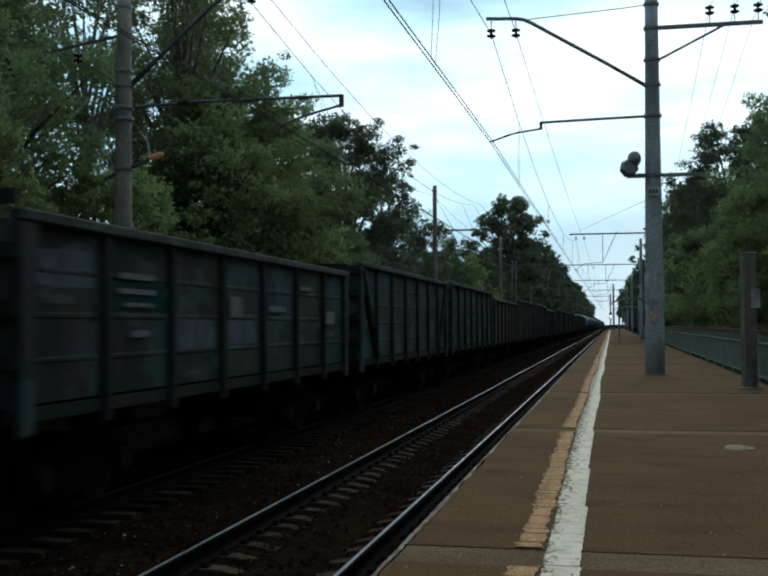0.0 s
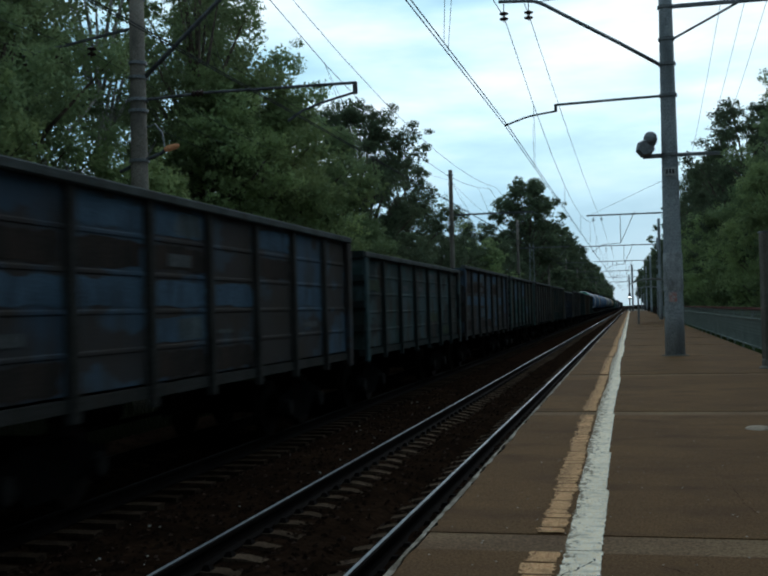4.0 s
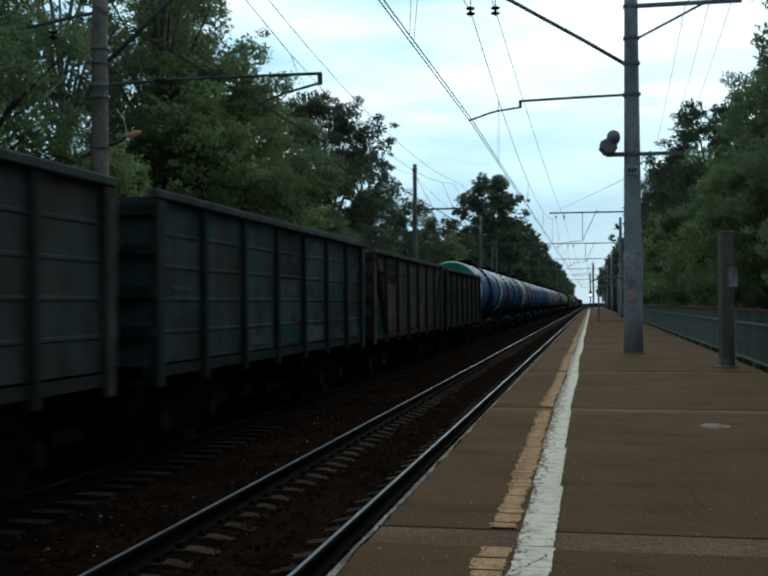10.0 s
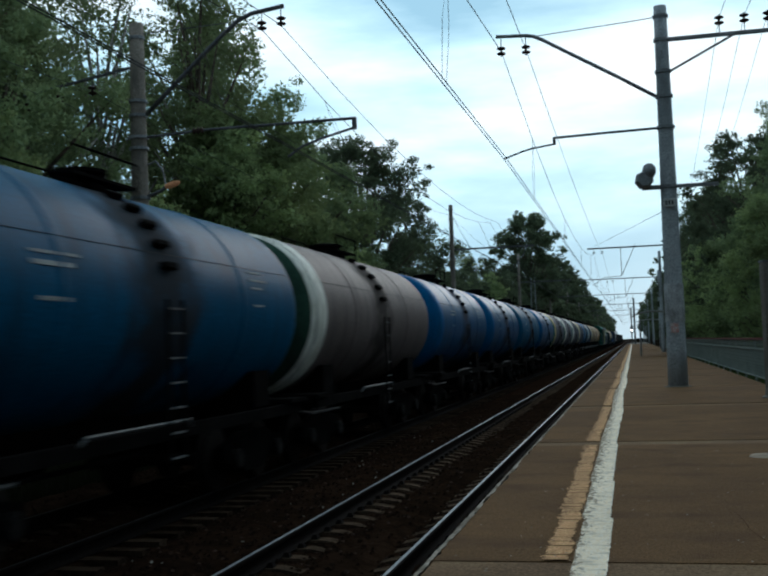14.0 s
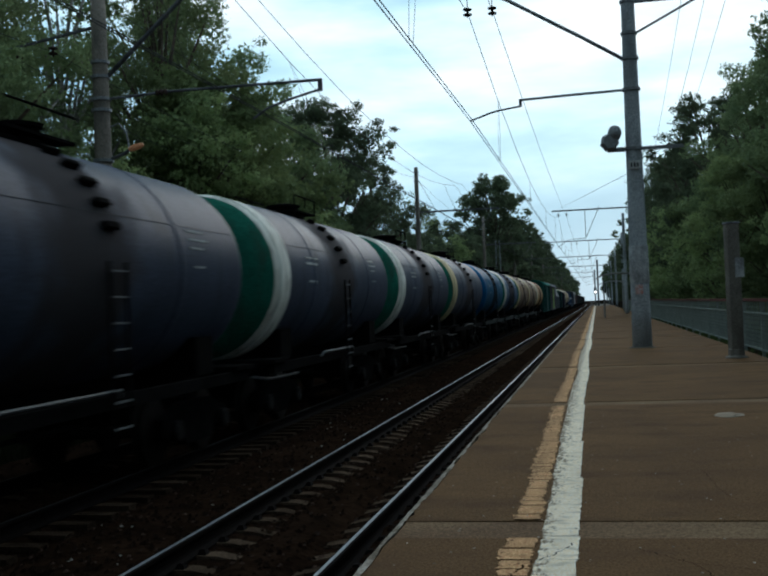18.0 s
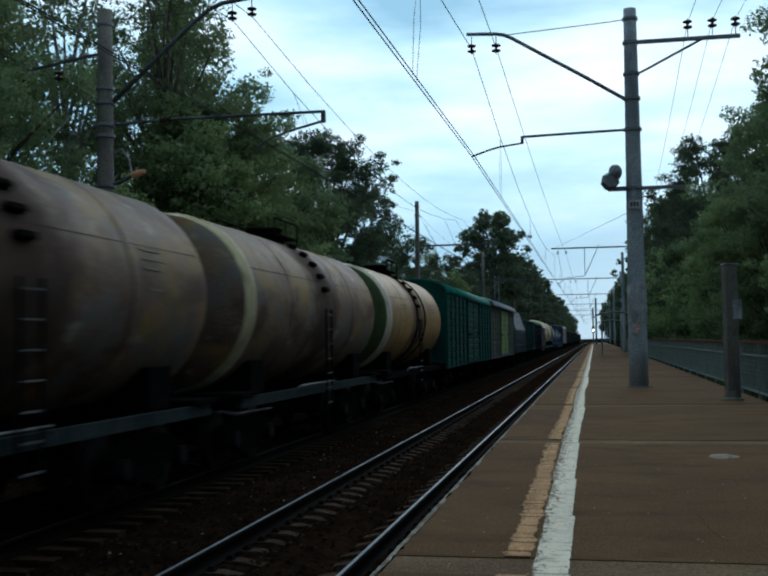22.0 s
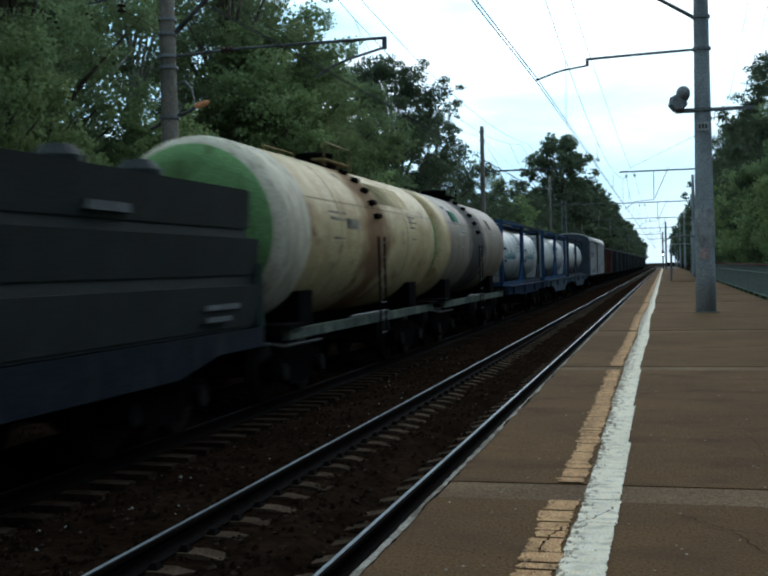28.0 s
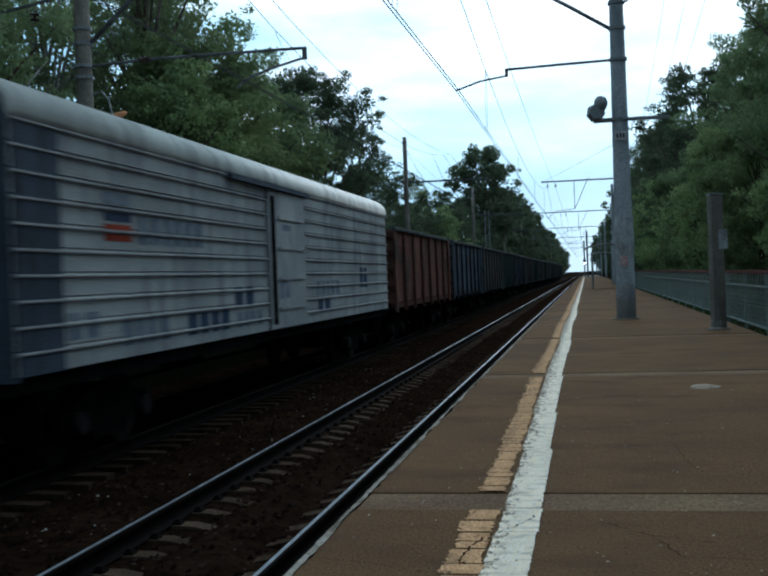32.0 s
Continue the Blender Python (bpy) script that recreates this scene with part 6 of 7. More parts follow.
        part("door_handle", boxes((0.05, 0.1, half - 1.0, half - 0.2, 2.36, 2.41)), TM["frame"], d, "dark locking bar")
        part("door_track", boxes(span(s, hw + 0.05, hw + 0.15, door[0] - 0.3, door[1] + 2.0, h_e - 0.1, h_e - 0.05)), TM["sill_light"], w, "pale door track")
        part("door_track", boxes(span(s, hw + 0.05, hw + 0.13, door[0] - 0.3, door[1] + 2.0, 1.06, 1.12)), rib, w)
    eave = 0.24 if roof_ribs else 0.1
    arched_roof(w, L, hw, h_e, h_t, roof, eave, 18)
    for k in range(roof_ribs):
        y = -L / 2 + 0.4 + (L - 0.8) * k / max(1, roof_ribs - 1)
        rows = [((hw + eave) * math.cos(math.pi * j / 10), y, h_e + (h_t - h_e) * math.sin(math.pi * j / 10) ** 0.8 + 0.01) for j in range(11)]
        part("roof_rib", tube(bmesh.new(), rows, 0.03, 4), roof, w)
    if roof_ribs:
        for x in (-0.55, 0.55):
            part("roof_walk", boxes((x - 0.2, x + 0.2, -L / 2 + 0.3, L / 2 - 0.3, h_t - 0.02, h_t + 0.03)), TM["frame"], w)
    for e in (-1, 1):
        bm = bmesh.new()
        pts = [(hw * math.cos(math.pi * k / 12), h_e + (h_t - 0.06 - h_e) * math.sin(math.pi * k / 12) ** 0.8) for k in range(13)]
        sweep(bm, pts, *sorted((e * (L / 2 - 0.1), e * (L / 2 - 0.02))))
        part("gable", bm, wall, w)
        for x in (-0.9, -0.3, 0.3, 0.9):
            part("end_rib", boxes((x - 0.05, x + 0.05, *sorted((e * (L / 2 - 0.03), e * (L / 2 + 0.06))), 1.2, h_e)), rib, w)
    return w


def reefer(label):
    w = wagon(label, "refrigerated wagon")
    L, hw, h_e, h_t = 20.2, 1.50, 3.85, 4.44
    running_gear(w, 14.4, 21.0)
    part("floor_frame", boxes((-1.42, 1.42, -L / 2, L / 2, 1.02, 1.2)), TM["frame"], w)
    part("core_wall", boxes((-hw + 0.03, hw - 0.03, -L / 2 + 0.03, L / 2 - 0.03, 1.2, h_e)), TM["reefer"], w)
    for s in (-1, 1):
        for k in range(10):
            z = 1.2 + 0.262 * k
            bm = bmesh.new()
            for y0, y1 in ((-L / 2, -1.5), (1.1, L / 2)):
                sweep(bm, [(s * (hw - 0.04), z), (s * (hw + 0.0), z + 0.01), (s * (hw + 0.0), z + 0.19), (s * (hw + 0.04), z + 0.215), (s * (hw + 0.04), z + 0.235), (s * (hw - 0.04), z + 0.258)], y0, y1)
            part("wall_ridge", bm, TM["reefer"], w)
        d = part("plug_door", bevelled(boxes((min(s * (hw - 0.03), s * (hw + 0.045)), max(s * (hw - 0.03), s * (hw + 0.045)), -1.45, 1.05, 1.2, 3.72)), 0.02), TM["reefer"], w, "flush insulated door")
        for z in (1.55, 2.1, 2.65, 3.2):
            part("door_rib", boxes((min(s * (hw + 0.045), s * (hw + 0.075)), max(s * (hw + 0.045), s * (hw + 0.075)), -0.9, 0.95, z, z + 0.05)), TM["reefer"], d)
        part("door_bar", boxes((min(s * (hw + 0.045), s * (hw + 0.1)), max(s * (hw + 0.045), s * (hw + 0.1)), -1.3, -1.22, 1.3, 3.6)), TM["frame"], d)
        part("door_track", boxes((min(s * (hw + 0.02), s * (hw + 0.12)), max(s * (hw + 0.02), s * (hw + 0.12)), -3.6, 1.2, 3.72, 3.8)), TM["reefer_end"], w)
        if s > 0:
            # (start, foot, width, height, letters, paint)
            for y, z, wd, h, n, mm in ((-8.0, 2.86, 0.75, 0.16, 1, "mark_dark"), (-8.0, 2.62, 0.75, 0.2, 1, "mark_red"), (-7.0, 2.6, 2.4, 0.36, 6, "mark_slate"), (-8.0, 3.06, 0.75, 0.14, 1, "mark_slate"), (-9.0, 1.5, 0.9, 0.3, 2, "mark_slate"), (-7.6, 1.35, 1.6, 0.34, 4, "mark_slate"), (-5.4, 1.35, 1.9, 0.3, 4, "mark_dark"),
                                       (-3.3, 1.66, 1.1, 0.34, 2, "mark_dark"), (-3.2, 1.35, 1.4, 0.24, 4, "mark_slate"), (-0.9, 1.75, 0.8, 0.32, 2, "mark_slate"), (2.0, 1.75, 2.2, 0.3, 5, "mark_slate"), (2.1, 1.4, 1.2, 0.3, 2, "mark_dark"), (6.4, 1.85, 1.0, 0.5, 2, "mark_dark"), (-0.6, 3.0, 0.6, 0.12, 1, "mark_slate")):
                for j in range(n):
                    part("marking", boxes((hw + 0.0, hw + (0.047 if -1.5 < y < 1.0 else 0.006), y + wd * j / n, y + wd * (j + (0.7 if n > 1 else 1)) / n, z, z + h)), TM[mm], w, "bar of faded lettering")
            part("end_band", boxes((hw, hw + 0.02, -L / 2 + 0.05, -L / 2 + 1.0, 1.2, 3.8)), TM["reefer_end"], w, "dark blue end band")
    arched_roof(w, L, hw, h_e, h_t, TM["roof_white"], 0.04, 16)
    for e in (-1, 1):
        bm = bmesh.new()
        pts = [((hw - 0.01) * math.cos(math.pi * k / 14), h_e + (h_t - 0.06 - h_e) * math.sin(math.pi * k / 14) ** 0.8) for k in range(15)] + [(-hw + 0.01, 1.15), (hw - 0.01, 1.15)]
        sweep(bm, pts, *sorted((e * (L / 2 - 0.08), e * (L / 2 + 0.02))))
        part("end_wall", bm, TM["reefer_end"], w, "dark blue-grey end wall")
        for z in (1.6, 2.1, 2.6, 3.1, 3.6):
            part("end_rib", boxes((-1.3, 1.3, *sorted((e * L / 2, e * (L / 2 + 0.07))), z, z + 0.07)), TM["reefer_end"], w)
    return w


def hopper(label):
    """Covered hopper: tall waist with inward-sloping upper sides."""
    w = wagon(label, "hopper wagon")
    running_gear(w, 7.4, 11.3)
    L = 10.6
    bm = bmesh.new()
    sweep(bm, [(-1.5, 1.2), (1.5, 1.2), (1.55, 2.7), (1.05, 4.1), (0.6, 4.35), (-0.6, 4.35), (-1.05, 4.1), (-1.55, 2.7)], -L / 2, L / 2)
    for v in bm.verts:
        if v.co.z > 3.5:
            v.co.y *= 0.93
    part("body", bm, TM["hopper"], w)
    for s in (-1, 1):
        sheet = bmesh.new()
        box(sheet, -0.01, 0.012, -L / 2 * 0.955, L / 2 * 0.955, -0.74, 0.74, pose(s * 1.305, 0, 3.41, 0, -s * 19.7, 0))
        part("slanted_sheet", sheet, TM["roof_grey"], w, "pale grey slanted upper sheet")
        for k in range(9):
            f = (k + 0.5) / 9
            x0, z0 = 1.555 - 0.5 * f, 2.72 + 1.38 * f
            m = pose(s * x0, 0, z0, 0, -s * 19.7, 0)
            bm = bmesh.new()
            box(bm, -0.012, 0.045, -L / 2 * 0.96, L / 2 * 0.96, -0.03, 0.03, m)
            part("roof_ridge", bm, TM["roof_grey"], w)
        for k in range(8):
            y = -L / 2 + 0.1 + (L - 0.2) * k / 7
            part("rib", boxes((min(s * 1.5, s * 1.6), max(s * 1.5, s * 1.6), y - 0.05, y + 0.05, 1.1, 2.7)), TM["hopper"], w)
        for z in (1.6, 2.1):
            part("side_ridge", boxes((min(s * 1.5, s * 1.57), max(s * 1.5, s * 1.57), -L / 2, L / 2, z, z + 0.06)), TM["hopper"], w)
    part("sill", boxes((-1.5, 1.5, -L / 2, L / 2, 1.0, 1.2)), TM["frame"], w)
    part("loading_cover", bevelled(boxes((-0.5, 0.5, -L / 2 * 0.9, L / 2 * 0.9, 4.35, 4.45)), 0.02), TM["roof_grey"], w)
    return w


def drab_wagon(label):
    """Low special wagon: a lower front box and a ridged body with raked ends on a fish-bellied frame."""
    w = wagon(label, "special wagon")
    running_gear(w, 7.0, 11.4)
    for s in (-1, 1):
        sill = outline(bmesh.new(), *sorted((s * 1.32, s * 1.46)), [(-5.5, 1.02), (-4.6, 1.02), (-3.4, 0.82), (3.2, 0.82), (4.4, 1.02), (6.0, 1.02), (6.0, 1.3), (-5.5, 1.3)])
        part("fish_belly_sill", sill, TM["flat_dark"], w, "dark blue-grey fish-bellied sill")
    part("deck", boxes((-1.45, 1.45, -5.5, 6.0, 1.2, 1.3)), TM["frame"], w)
    box_ = part("front_box", bevelled(boxes((-1.36, 1.36, -5.45, -3.3, 1.3, 3.0)), 0.03), TM["drab_plate"], w, "paler green front box")
    part("seam", boxes((1.355, 1.385, -5.3, -3.9, 2.12, 2.2)), TM["olive_dark"], box_)
    part("raised_plate", bevelled(boxes((-0.9, 1.0, -4.4, -3.2, 3.0, 3.42)), 0.03), TM["drab_plate"], w, "raised green plate")
    core = outline(bmesh.new(), -1.36, 1.36, [(-3.8, 1.3), (5.9, 1.3), (5.85, 2.2), (5.4, 3.12), (-3.0, 3.12)])
    part("body", core, TM["olive_dark"], w, "dark olive body with raked ends")
    # three overhanging side plates with shadow gaps between
    lo = lambda z: -3.82 + (z - 1.3) * 0.44
    hi = lambda z: 5.93 - max(0, z - 2.2) * 0.5
    for s in (-1, 1):
        for z0, z1 in ((1.34, 1.9), (2.04, 2.54), (2.68, 3.2)):
            bm = outline(bmesh.new(), 0, 0.16, [(lo(z0), z0), (hi(z0), z0), (hi(z1), z1), (lo(z1), z1)])
            for v in bm.verts:
                v.co.x = s * (1.35 + (v.co.x * (1.0 if v.co.z > (z0 + z1) / 2 else 0.2)))
            bmesh.ops.recalc_face_normals(bm, faces=bm.faces)
            part("side_plate", bm, TM["olive_dark"], w)
        part("raked_post", tube(bmesh.new(), [(s * 1.42, -3.9, 1.3), (s * 1.42, -3.05, 3.2)], 0.09, 4), TM["drab_plate"], w)
        part("rear_post", tube(bmesh.new(), [(s * 1.42, 5.95, 1.3), (s * 1.42, 5.9, 2.2)], 0.07, 4), TM["drab_plate"], w)
    for y, z, wd, h in ((4.0, 1.75, 0.9, 0.08), (4.0, 1.6, 1.1, 0.07), (4.0, 1.45, 0.8, 0.06), (-2.6, 1.6, 0.9, 0.07), (-2.6, 1.45, 0.8, 0.06), (1.2, 2.75, 0.9, 0.1)):
        part("marking", boxes((1.40, 1.47, y, y + wd, z, z + h)), TM["mark_dim"], w, "faint pale stencil bar")
    for y in (-2.4, -0.4, 1.6, 3.4):
        part("top_fitting", lathe(bmesh.new(), [(0.28, 3.1), (0.28, 3.34), (0.16, 3.46), (0, 3.46)], 12, "z", pose(0.9, y, 0)), TM["olive_dark"], w)
    return w


def tank_container(y, frame_mat, letters=0, first=False):
    """A 20-foot tank container that rides on a wagon: barrel in a steel frame."""
    L, hw, z0, z1, r, zc = 6.06, 1.22, 1.32, 3.80, 1.15, 2.56
    c = thing("tank_container", "white tank container in an open steel frame on a flat wagon", "tank container", "tank containers on the train")
    ends = ((0.5, 0.04), (0.8, 0.14), (0.95, 0.28), (1.0, 0.46))
    h = 2.96
    prof = [(0, y - h)] + [(r * q, y - h + d) for q, d in ends] + [(r, y - h + 0.5), (r, y + h - 0.5), (r, y + h - 0.46)] + [(r * q, y + h - d) for q, d in reversed(ends[:-1])] + [(0, y + h)]
    part("barrel", lathe(bmesh.new(), prof, 44, "y", pose(0, 0, zc)), TM["iso_white"], c, "glossy white barrel with grimy streaks", True)
    for q in (-1.5, 1.5):
        part("stiffening_ring", lathe(bmesh.new(), [(r, y + q - 0.05), (r + 0.007, y + q - 0.04), (r + 0.007, y + q + 0.04), (r, y + q + 0.05)], 44, "y", pose(0, 0, zc)), TM["iso_white"], c, "", True)
    p = 0.14
    for sx in (-1, 1):
        for sy in (-1, 1):
            cx, cy = sx * (hw - p / 2), y + sy * (L / 2 - p / 2)
            part("corner_post", bevelled(boxes((cx - p / 2, cx + p / 2, cy - p / 2, cy + p / 2, z0, z1)), 0.012), frame_mat, c)
            part("gusset", tube(bmesh.new(), [(cx, cy - sy * 0.05, z0 + 0.85), (cx, cy - sy * 0.8, z0 + 0.1)], 0.07, 4), frame_mat, c)
            part("top_gusset", tube(bmesh.new(), [(cx, cy - sy * 0.05, z1 - 0.45), (cx, cy - sy * 0.5, z1 - 0.05)], 0.04, 4), frame_mat, c)
        x0, x1 = sx * hw - (0.1 if sx > 0 else 0), sx * hw + (0 if sx > 0 else 0.1)
        part("top_rail", boxes((x0, x1, y - L / 2 + p, y + L / 2 - p, z1 - 0.09, z1)), frame_mat, c)
        part("bottom_rail", boxes((x0, x1, y - L / 2 + p, y + L / 2 - p, z0, z0 + 0.15)), frame_mat, c)
    for sy in (-1, 1):
        cy = y + sy * (L / 2 - p / 2)
        part("end_beam", boxes((-hw + p, hw - p, cy - 0.05, cy + 0.05, z0, z0 + 0.13)), frame_mat, c)
        part("end_beam", boxes((-hw + p, hw - p, cy - 0.05, cy + 0.05, z1 - 0.12, z1)), frame_mat, c)
    part("walkway", boxes((0.2, 0.8, y - 2.8, y + 2.8, z1 - 0.09, z1 - 0.05)), TM["walk_grey"], c, "grey walkway grating")
    part("manlid", lathe(bmesh.new(), [(0.28, zc + r - 0.05), (0.28, zc + r + 0.1), (0, zc + r + 0.12)], 14, "z", pose(0, y + 0.4, 0)), TM["iso_dark"], c)
    if first:
        yf = y - L / 2
        plate = part("end_plate", bevelled(boxes((-hw + 0.15, hw - 0.15, yf + 0.05, yf + 0.10, z0 + 0.15, z1 - 0.25)), 0.02), TM["iso_white"], c, "flat white end plate with a ladder")
        for k in range(7):
            part("rung", boxes((0.62, 1.04, yf - 0.0, yf + 0.046, z0 + 0.4 + 0.28 * k, z0 + 0.43 + 0.28 * k)), TM["steel_plain"], plate)
        for x in (0.6, 1.04):
            part("ladder_rail", boxes((x, x + 0.03, yf, yf + 0.046, z0 + 0.3, z1 - 0.3)), TM["steel_plain"], plate)
        tri = bmesh.new()
        tv = [tri.verts.new(q) for q in ((0.16, yf + 0.044, 2.98), (0.54, yf + 0.044, 2.98), (0.35, yf + 0.044, 3.28))]
        tri.faces.new(tv)
        part("warning_label", tri, TM["mark_yellow"], plate, "yellow triangular warning label")

    def mark(dy, wd, a, b, mat="mark_dark", tilt=0.0):
        bm = bmesh.new()
        box(bm, r - 0.02, r + 0.006, y + dy, y + dy + wd, a, b, pose(0, 0, zc, 0, -tilt, 0))
        part("lettering", bm, TM[mat], c, "blue-grey bar of lettering")

    if letters == 1:
        mark(-2.02, 0.5, 0.12, 0.22)
        mark(-2.02, 0.5, -0.34, -0.24)
        mark(-2.02, 0.12, -0.2, 0.08, "mark_pale")
        mark(-1.76, 0.12, -0.2, 0.08, "mark_pale")
        # a plain row of stroked shapes where a trade name stands
        for k, hi in enumerate((0.16, 0.02, 0.02, 0.16, 0.02, 0.02, 0.1)):
            q = -1.3 + 0.35 * k
            mark(q, 0.055, -0.22, hi, "mark_teal")
            mark(q + 0.075, 0.13, hi - 0.06, hi, "mark_teal")
            mark(q + 0.155, 0.05, -0.22, hi - 0.08, "mark_teal")
    if letters == 2:
        for z in (-0.7, -0.45, -0.2, 0.1, 0.4):
            mark(-1.75, 0.26, z - 0.09, z + 0.09)
    for k in range(4):
        mark(1.55, 0.45 + 0.12 * (k % 2), 0.5 - 0.14 * k, 0.55 - 0.14 * k, "mark_pale")
    return c


def container_wagon(label, length, frames, sill, letters, belly=True):
    w = wagon(label, "container wagon")
    running_gear(w, 9.3, length)
    L = length - 1.2
    for s in (-1, 1):
        deep = 0.66 if belly else 0.92
        sb = outline(bmesh.new(), *sorted((s * 1.3, s * 1.44)), [(-L / 2, 1.0), (-L / 2 + 2.6, 1.0), (-L / 2 + 4.0, deep), (L / 2 - 4.0, deep), (L / 2 - 2.6, 1.0), (L / 2, 1.0), (L / 2, 1.28), (-L / 2, 1.28)])
        part("fish_belly_sill", sb, TM[sill], w, "fish-bellied side sill")
        part("sill_flange", boxes((min(s * 1.28, s * 1.5), max(s * 1.28, s * 1.5), -L / 2, L / 2, 1.28, 1.32)), TM[sill], w)
        for k in range(4):
            y = -L / 2 + 1.2 + k * (L - 2.4) / 3
            part("stake_pocket", boxes((min(s * 1.43, s * 1.52), max(s * 1.43, s * 1.52), y - 0.1, y + 0.1, 0.98, 1.3)), TM[sill], w)
    part("centre_sill", boxes((-0.35, 0.35, -L / 2, L / 2, 0.9, 1.28)), TM["frame"], w)
    for k in range(9):
        y = -L / 2 + 0.4 + k * (L - 0.8) / 8
        part("crossbearer", boxes((-1.3, 1.3, y - 0.08, y + 0.08, 1.05, 1.27)), TM["frame"], w)
    return w, [tank_container(-3.05, TM[frames[0]], letters[0], True), tank_container(3.05, TM[frames[1]], letters[1])]


def put_loaded(pair, s0, length):
    for c in pair[1]:
        TRAIN.append((c, s0 + length / 2))
    return put(pair[0], s0, length)


TRAIN = []  # (wagon, place of its middle along the train)


def put(w, s0, length):
    TRAIN.append((w, s0 + length / 2))
    return s0 + length


def put_tank(w, s0):
    return put(w, s0 + 0.43, 12.02) - 0.43


SMEARS = [(-4.2, 2.62, 0.9, 0.07, "mark_dim"), (-4.25, 2.45, 1.0, 0.06, "mark_dim"), (-4.1, 2.3, 0.8, 0.05, "mark_dim"), (-3.9, 1.95, 0.5, 0.08, "mark_dim"), (-0.6, 2.2, 0.5, 0.3, "mark_dim"),
          (1.2, 2.3, 0.9, 0.1, "mark_dim"), (3.0, 2.7, 0.7, 0.08, "mark_dim"), (4.8, 2.1, 0.6, 0.25, "mark_dim")]
g_models = [
    gondola("dark green gondola wagon with ribbed steel sides", TM["gon_green"], TM["rib_green"], patches=("patch_teal", "patch_slate"), seed=2),
    gondola("patched brown and blue gondola wagon with ribbed sides", TM["gon_mixed"], TM["rib_grey"], patches=("patch_blue", "patch_slate"), seed=3, fields=[(k, k + 1, 3, 4, "patch_umber") for k in (0, 1, 2, 4)] + [(k, k + 1, 0, 1, "patch_umber") for k in (0, 2, 3)] + [(k, k + 1, 2, 3, "patch_blue") for k in (0, 1, 2, 3, 5)] + [(k, k + 1, 4, 5, "patch_blue") for k in (1, 2, 4)] + [(2, 3, 1, 2, "patch_blue")]),
    gondola("blue-grey gondola wagon with worn ribbed sides", TM["gon_blue"], TM["rib_blue"], patches=("patch_blue", "patch_slate"), seed=5),
    gondola("olive-brown gondola wagon with patched panels", TM["gon_olive"], TM["rib_green"], patches=("patch_teal", "patch_green"), seed=8, fields=[(0, 0.7, 0, 2, "patch_teal"), (1, 2, 2.5, 4.7, "patch_blue"), (1, 2, 1, 2, "patch_teal"), (3, 4, 1, 3, "patch_teal"), (3, 4, 3, 4.8, "patch_blue"), (4, 5, 1, 2, "patch_blue"), (2, 3, 0.4, 1, "patch_green")]),
    gondola("dark gondola wagon with diagonal end braces", TM["gon_green"], TM["rib_green"], True, None, 3.5, patches=("patch_slate", "patch_green"), seed=9),
    gondola("grey gondola wagon with ribbed steel sides", TM["gon_grey"], TM["rib_grey"], patches=("patch_slate", "patch_brown"), seed=12),
    gondola("low grey-green gondola wagon", TM["gon_green"], TM["rib_green"], False, None, 3.2, 3, ("patch_green", "patch_slate"), 15),
    gondola("dark olive-green gondola wagon with smooth tall sides", TM["gon_smooth"], TM["rib_green"], False, None, 3.45, 2, ("patch_dark", "patch_deep"), 21),
    gondola("low dark green gondola wagon with pale smeared stencils", TM["gon_green"], TM["rib_green"], False, SMEARS, 3.2, 3, ("patch_deep", "patch_green"), 18, [(0.1, 0.95, 2.5, 3.7, "patch_slate"), (2, 2.9, 0.8, 2.2, "patch_slate"), (3, 3.9, 0.9, 2.3, "patch_slate"), (1, 2, 2, 3, "patch_deep")]),
    gondola("earth-brown gondola wagon with diagonal end braces", TM["gon_earth"], TM["rib_earth"], True, None, 3.5, patches=("patch_brown", "patch_green"), seed=27, fields=[(0.1, 1, 3, 5, "patch_dark"), (0.3, 1, 0, 2, "patch_deep"), (1, 2, 3, 4.8, "patch_dark"), (0.35, 0.9, 3.6, 4.3, "mark_dim"), (4, 4.6, 2, 3, "patch_deep")]),
    gondola("dark green gondola wagon with low worn ribbed sides", TM["gon_green"], TM["rib_green"], False, None, 3.36, 4, ("patch_slate", "patch_green"), 33),
    gondola("low brown gondola wagon with patched panels", TM["gon_earth"], TM["rib_earth"], False, None, 3.3, 3, ("patch_brown", "patch_teal", "patch_green"), 36),
    gondola("low blue-grey gondola wagon with worn ribbed sides", TM["gon_grey"], TM["rib_blue"], False, None, 3.36, 3, ("patch_blue", "patch_slate"), 39),
    gondola("olive-brown gondola wagon with broad teal fields", TM["gon_earth"], TM["rib_green"], patches=("patch_green", "patch_brown"), seed=44, fields=[(0, 1, 2, 4, "patch_deep"), (0, 1, 0, 1, "patch_deep"), (1, 2, 3, 4.6, "patch_deep"), (1, 2, 0, 1, "patch_teal"), (2, 3, 2, 4.4, "patch_deep"), (2, 3, 0, 1, "patch_teal"), (3.35, 3.6, 3.2, 3.8, "patch_pale"), (4.3, 4.6, 1.6, 3.4, "mark_dim"), (5.2, 5.9, 3, 3.5, "mark_dim")]),
]
used = set()


def take(k, s, length):
    w = g_models[k]
    if k in used:
        w = copy_thing(w, Matrix())
    used.add(k)
    return put(w, s, length)


FIRST, GONDOLA = -5.4, 13.95
s = FIRST
